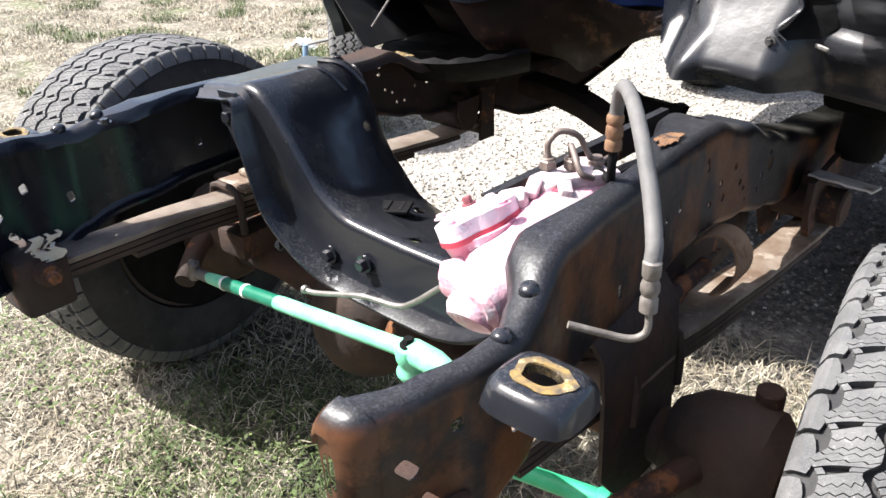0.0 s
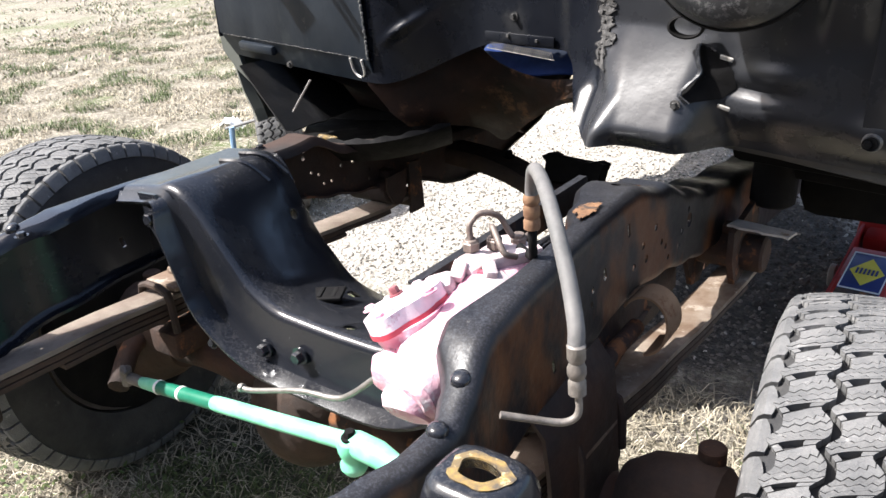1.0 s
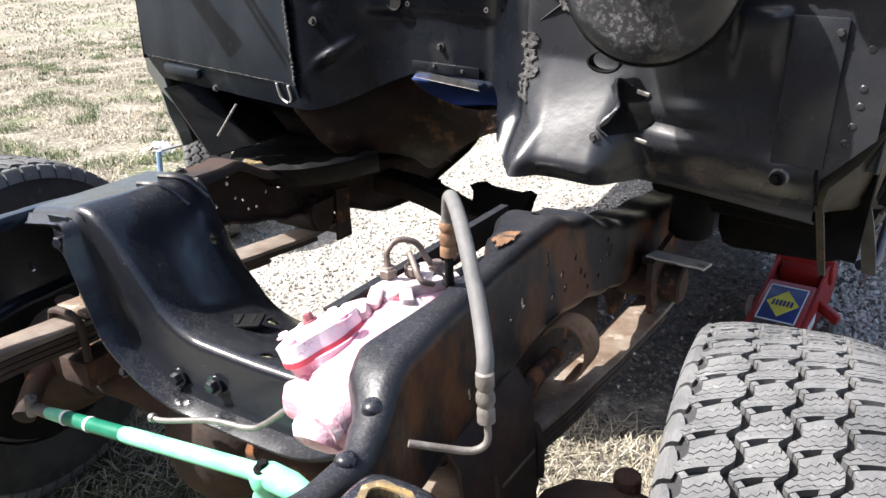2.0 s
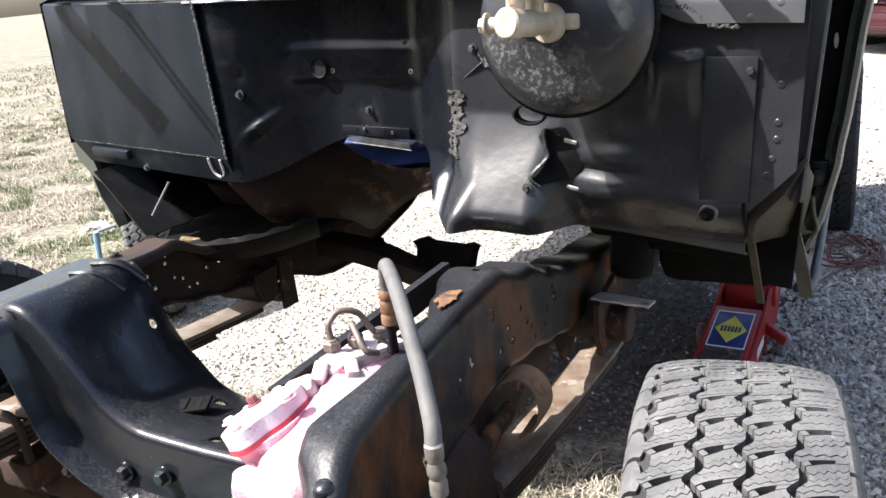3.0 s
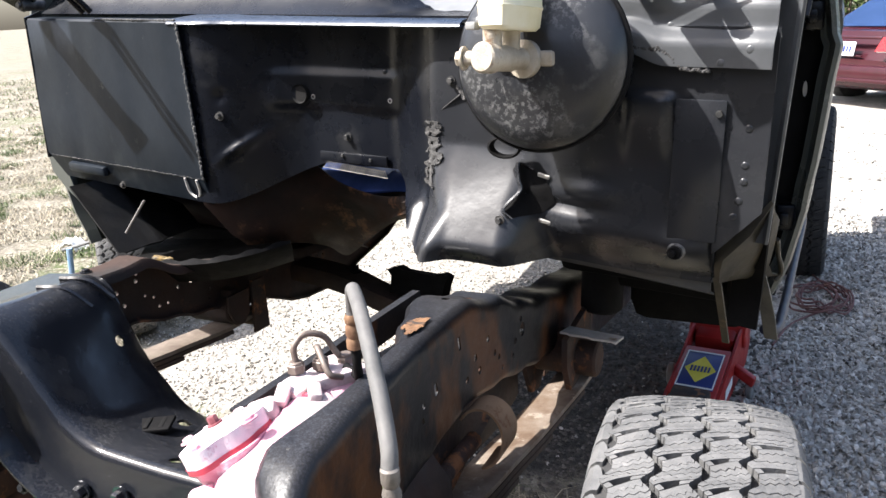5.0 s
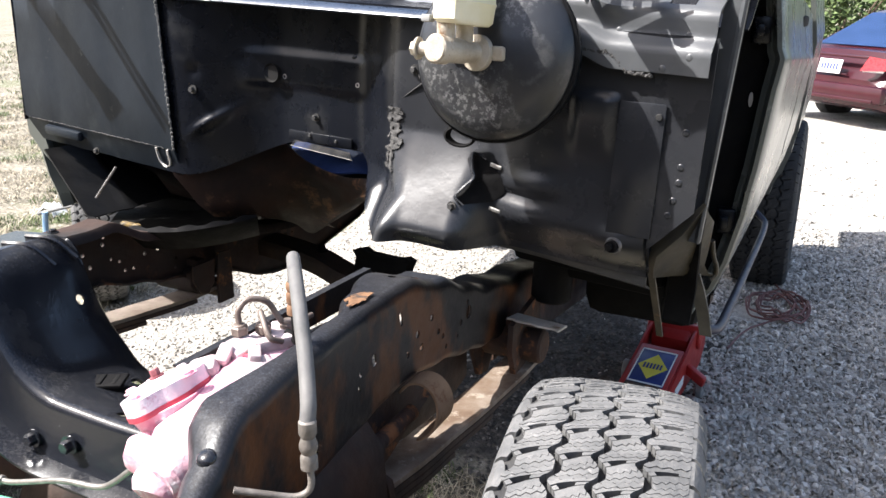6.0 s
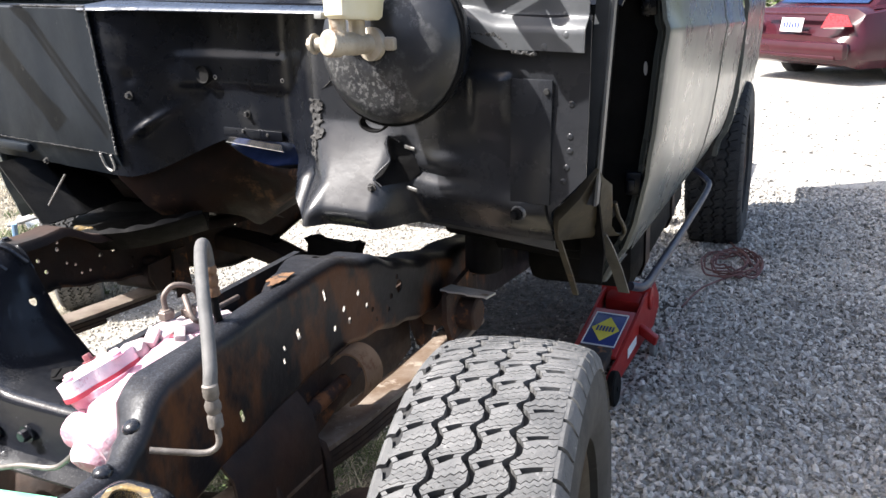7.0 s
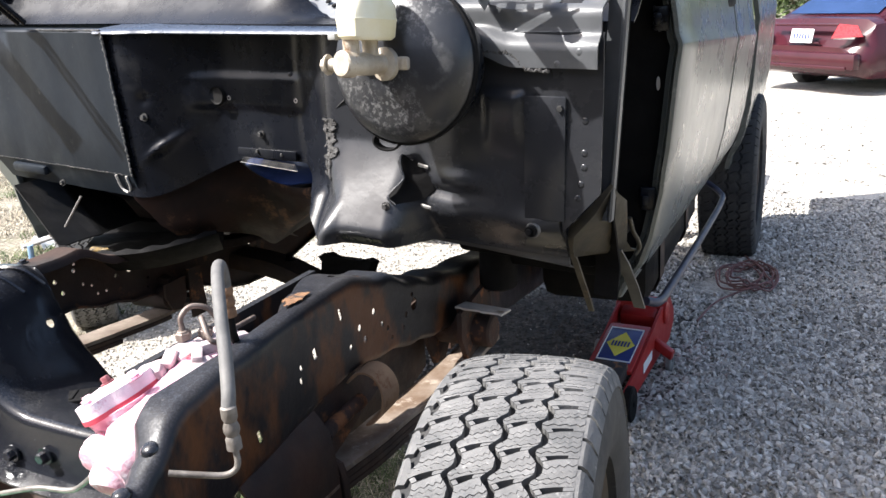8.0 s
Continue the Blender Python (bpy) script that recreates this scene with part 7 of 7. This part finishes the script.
def gravel():
    rnd = random.Random(4)
    base = [(0, 0, 1), (0.89, 0, 0.45), (0.28, 0.85, 0.45), (-0.72, 0.53, 0.45), (-0.72, -0.53, 0.45), (0.28, -0.85, 0.45), (0.72, 0.53, -0.45), (-0.28, 0.85, -0.45), (-0.89, 0, -0.45), (-0.28, -0.85, -0.45), (0.72, -0.53, -0.45)]
    tri = [(0, 1, 2), (0, 2, 3), (0, 3, 4), (0, 4, 5), (0, 5, 1), (1, 6, 2), (2, 7, 3), (3, 8, 4), (4, 9, 5), (5, 10, 1), (1, 10, 6), (2, 6, 7), (3, 7, 8), (4, 8, 9), (5, 9, 10)]
    verts, faces = [], []

    def stone(x, y, s):
        k = len(verts)
        q = Euler((rnd.uniform(0, 6), rnd.uniform(0, 6), rnd.uniform(0, 6))).to_matrix()
        sx, sy, sz = s * rnd.uniform(0.8, 1.35), s * rnd.uniform(0.7, 1.1), s * rnd.uniform(0.45, 0.8)
        o = Vector((x, y, ground_height(x, y) + s * 0.15))
        for b in base:
            j = rnd.uniform(0.75, 1.2)
            verts.append(o + q @ Vector((b[0] * sx * j, b[1] * sy * j, b[2] * sz * j)))
        faces.extend((a + k, b + k, c + k) for a, b, c in tri)
    n = 0
    while n < 30000:                                          # beside the truck
        x, y = rnd.uniform(0.45, 2.6), 0.75 + 3.6 * rnd.random() ** 1.3
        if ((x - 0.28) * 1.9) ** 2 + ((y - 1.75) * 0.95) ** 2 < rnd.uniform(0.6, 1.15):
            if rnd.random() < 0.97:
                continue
        if noise.noise(Vector((x * 1.3, y * 1.3, 7))) < -0.55 or y < 0.95 + 0.25 * noise.noise(Vector((x * 2, 0, 1))):
            continue
        stone(x, y, rnd.uniform(0.006, 0.0155))
        n += 1
    n = 0
    while n < 17000:                                           # under and beyond the frame
        x, y = rnd.uniform(-1.75, 0.5), rnd.uniform(1.0, 4.5)
        if ((x - 0.42) * 1.9) ** 2 + ((y - 1.75) * 0.95) ** 2 < 0.9 and rnd.random() < 0.97:
            continue
        stone(x, y, rnd.uniform(0.0035, 0.0095))
        n += 1
    for k in range(2500):
        stone(rnd.uniform(0.2, 5.0), rnd.uniform(4.2, 9.0), rnd.uniform(0.008, 0.018))
    return from_arrays("gravel", verts, faces, STONE, "loose grey crushed gravel on the driveway", "gravel")


gravel()


def dirty_shaded_gravel():
    """Dark oily pebbles on the soiled ground below the cab, its shade in their colour."""
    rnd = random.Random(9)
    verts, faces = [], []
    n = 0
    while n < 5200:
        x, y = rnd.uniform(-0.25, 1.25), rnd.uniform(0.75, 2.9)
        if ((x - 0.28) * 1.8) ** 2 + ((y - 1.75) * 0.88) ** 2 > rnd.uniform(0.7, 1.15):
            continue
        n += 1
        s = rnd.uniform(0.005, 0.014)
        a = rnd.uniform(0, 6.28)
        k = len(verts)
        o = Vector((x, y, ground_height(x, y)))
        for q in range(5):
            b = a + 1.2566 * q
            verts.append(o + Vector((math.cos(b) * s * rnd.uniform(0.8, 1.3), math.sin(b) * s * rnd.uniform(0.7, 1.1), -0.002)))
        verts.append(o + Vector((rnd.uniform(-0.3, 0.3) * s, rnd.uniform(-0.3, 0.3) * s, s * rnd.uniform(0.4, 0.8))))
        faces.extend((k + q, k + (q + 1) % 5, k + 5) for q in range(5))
    return from_arrays("dirty_shaded_gravel", verts, faces, OILSHADESTONE, "oily dark pebbles and soil below the cab, its shade put into their colour", "gravel")


OILSHADESTONE = material("oily_shaded_stone", (0.055, 0.047, 0.040), (0.12, 0.105, 0.09), 0.6, 0.9, scale=30, bump=0.4, bump_scale=150, island=0.6)
dirty_shaded_gravel()


def blades(name, mat, label, spots, seed):
    """Grass blades; spots: (count, place function, height, width, lean)."""
    rnd = random.Random(seed)
    verts, faces = [], []
    for count, place, h, w, lean in spots:
        done = 0
        while done < count:
            p = place(rnd)
            if p is None:
                continue
            x, y = p
            done += 1
            k = len(verts)
            a = rnd.uniform(0, 2 * math.pi)
            hh, ww = h * rnd.uniform(0.5, 1.3), w * rnd.uniform(0.7, 1.3)
            le = lean * rnd.uniform(0.3, 1.2) * hh
            d = Vector((math.cos(a), math.sin(a), 0))
            s = Vector((-d.y, d.x, 0)) * ww
            o = Vector((x, y, ground_height(x, y) - 0.003))
            verts.extend([o - s, o + s, o + d * le * 0.45 + s * 0.7 + Vector((0, 0, hh * 0.6)), o + d * le * 0.45 - s * 0.7 + Vector((0, 0, hh * 0.6)), o + d * le * 1.2 + Vector((0, 0, hh * max(0.15, 1 - 0.35 * lean)))])
            faces.extend([(k, k + 1, k + 2, k + 3), (k + 3, k + 2, k + 4)])
    return from_arrays(name, verts, faces, mat, label, "grass")


def front_lawn(rnd):
    x, y = rnd.uniform(-2.6, 0.75), rnd.uniform(-1.3, 1.0)
    return (x, y) if noise.noise(Vector((x * 2.5, y * 2.5, 0))) > -0.45 else None


def green_lawn(rnd):
    x, y = rnd.uniform(-3.0, 0.6), rnd.uniform(-1.3, 1.0)
    return (x, y) if noise.noise(Vector((x * 1.6, y * 1.6, 9))) > -0.05 else None


def wheel_tuft(rnd):
    x, y = rnd.gauss(0.60, 0.10), rnd.gauss(0.42, 0.17)
    return (x, y) if x < 0.76 else None


def back_lawn(rnd):
    x, y = rnd.uniform(-9.0, -1.75), rnd.uniform(0.3, 9.0)
    return (x, y) if noise.noise(Vector((x * 3.1, y * 3.1, 4))) > -0.10 else None


def far_lawn(rnd):
    x, y = rnd.uniform(-22.0, -6.5), rnd.uniform(3.0, 22.0)
    return (x, y) if noise.noise(Vector((x * 0.9, y * 0.9, 31))) > -0.1 else None


def back_green(rnd):
    x, y = rnd.uniform(-9.0, -1.8), rnd.uniform(0.3, 9.0)
    return (x, y) if noise.noise(Vector((x * 2.6, y * 2.6, 12))) > 0.22 else None


blades("dry_grass_blades", STRAW, "straw-coloured dry trampled grass", [(38000, front_lawn, 0.042, 0.0018, 1.9), (3600, wheel_tuft, 0.10, 0.0018, 0.9), (80000, back_lawn, 0.045, 0.0030, 2.0), (14000, far_lawn, 0.06, 0.011, 2.0)], 11)
blades("green_grass_blades", GREENGRASS, "patches of green grass and weeds", [(24000, green_lawn, 0.050, 0.0017, 1.4), (700, wheel_tuft, 0.09, 0.0018, 0.8), (26000, back_green, 0.06, 0.0030, 1.2), (7000, far_lawn, 0.060, 0.010, 1.6)], 12)


def weeds():
    """Broad-leaved weeds in the grass near the far wheel."""
    rnd = random.Random(21)
    verts, faces = [], []
    n = 0
    while n < 4200:
        x, y = rnd.uniform(-1.7, 0.25), rnd.uniform(-0.65, 0.7)
        if noise.noise(Vector((x * 2.2, y * 2.2, 15))) < 0.02 and rnd.random() < 0.85:
            continue
        n += 1
        a, s = rnd.uniform(0, 6.28), rnd.uniform(0.004, 0.012)
        d = Vector((math.cos(a), math.sin(a), rnd.uniform(-0.2, 0.7))).normalized()
        q = Vector((-d.y, d.x, rnd.uniform(-0.3, 0.3))).normalized()
        o = Vector((x, y, ground_height(x, y) + rnd.uniform(0.005, 0.06)))
        k = len(verts)
        verts.extend([o, o + d * s * 0.7 + q * s * 0.55, o + d * s * 1.7, o + d * s * 0.7 - q * s * 0.55])
        faces.append((k, k + 1, k + 2, k + 3))
    return from_arrays("weeds", verts, faces, GREENGRASS, "broad-leaved green weeds in the dry grass", "weeds")


weeds()


# ---------------------------------------------------------------- far bushes
def bush(at, size, seed):
    rnd = random.Random(seed)
    t = thing("bush", at, "dense green bush at the edge of the yard", "bush", "far bushes")
    bm = bmesh.new()
    o = Vector(at)
    for k in range(7):
        a = rnd.uniform(0, 6.28)
        e = o + Vector((math.cos(a) * size[0] * 0.5, math.sin(a) * size[1] * 0.5, size[2] * rnd.uniform(0.5, 0.85)))
        tube(bm, [o, o.lerp(e, 0.5) + Vector((0, 0, 0.1)), e], [0.06, 0.04, 0.015], 6)
    part("limbs", bm, BARK, t)
    verts, faces = [], []
    clumps = []
    for k in range(40):
        a, q, h = rnd.uniform(0, 6.28), rnd.random() ** 0.5, rnd.random()
        env = math.sin(math.pi * (0.12 + 0.8 * h)) ** 0.7
        clumps.append((o + Vector((math.cos(a) * q * size[0] * env, math.sin(a) * q * size[1] * env, size[2] * h)), rnd.uniform(0.18, 0.34) * size[2]))
    for c, r in clumps:
        for k in range(140):
            d = Vector((rnd.gauss(0, 1), rnd.gauss(0, 1), rnd.gauss(0, 1))).normalized() * r * rnd.uniform(0.6, 1.1)
            p = c + d
            s = rnd.uniform(0.03, 0.07) * (1 + size[2] * 0.15)
            u = Vector((rnd.gauss(0, 1), rnd.gauss(0, 1), rnd.gauss(0, 1))).normalized()
            v = u.orthogonal().normalized()
            i = len(verts)
            verts.extend([p - u * s, p + v * s * 0.6, p + u * s, p - v * s * 0.6])
            faces.append((i, i + 1, i + 2, i + 3))
    me = bpy.data.meshes.new("crown")
    me.from_pydata(verts, [], faces)
    me.materials.append(BUSHLEAF)
    ob = new("crown", me)
    ob.parent = t
    ob.matrix_parent_inverse = WORLD[t].inverted()


for k in range(9):
    bush((-34 + 5.5 * k + (k % 2), 36 + 2.2 * (k % 3) - 0.3 * k, -0.3), (3.4, 2.4, 2.6 + 0.5 * (k % 3)), 30 + k)
for k in range(7):
    bush((1.0 + 3.0 * k, 22 + 1.6 * (k % 3), -0.3), (2.2, 1.8, 2.2 + 0.4 * (k % 2)), 60 + k)
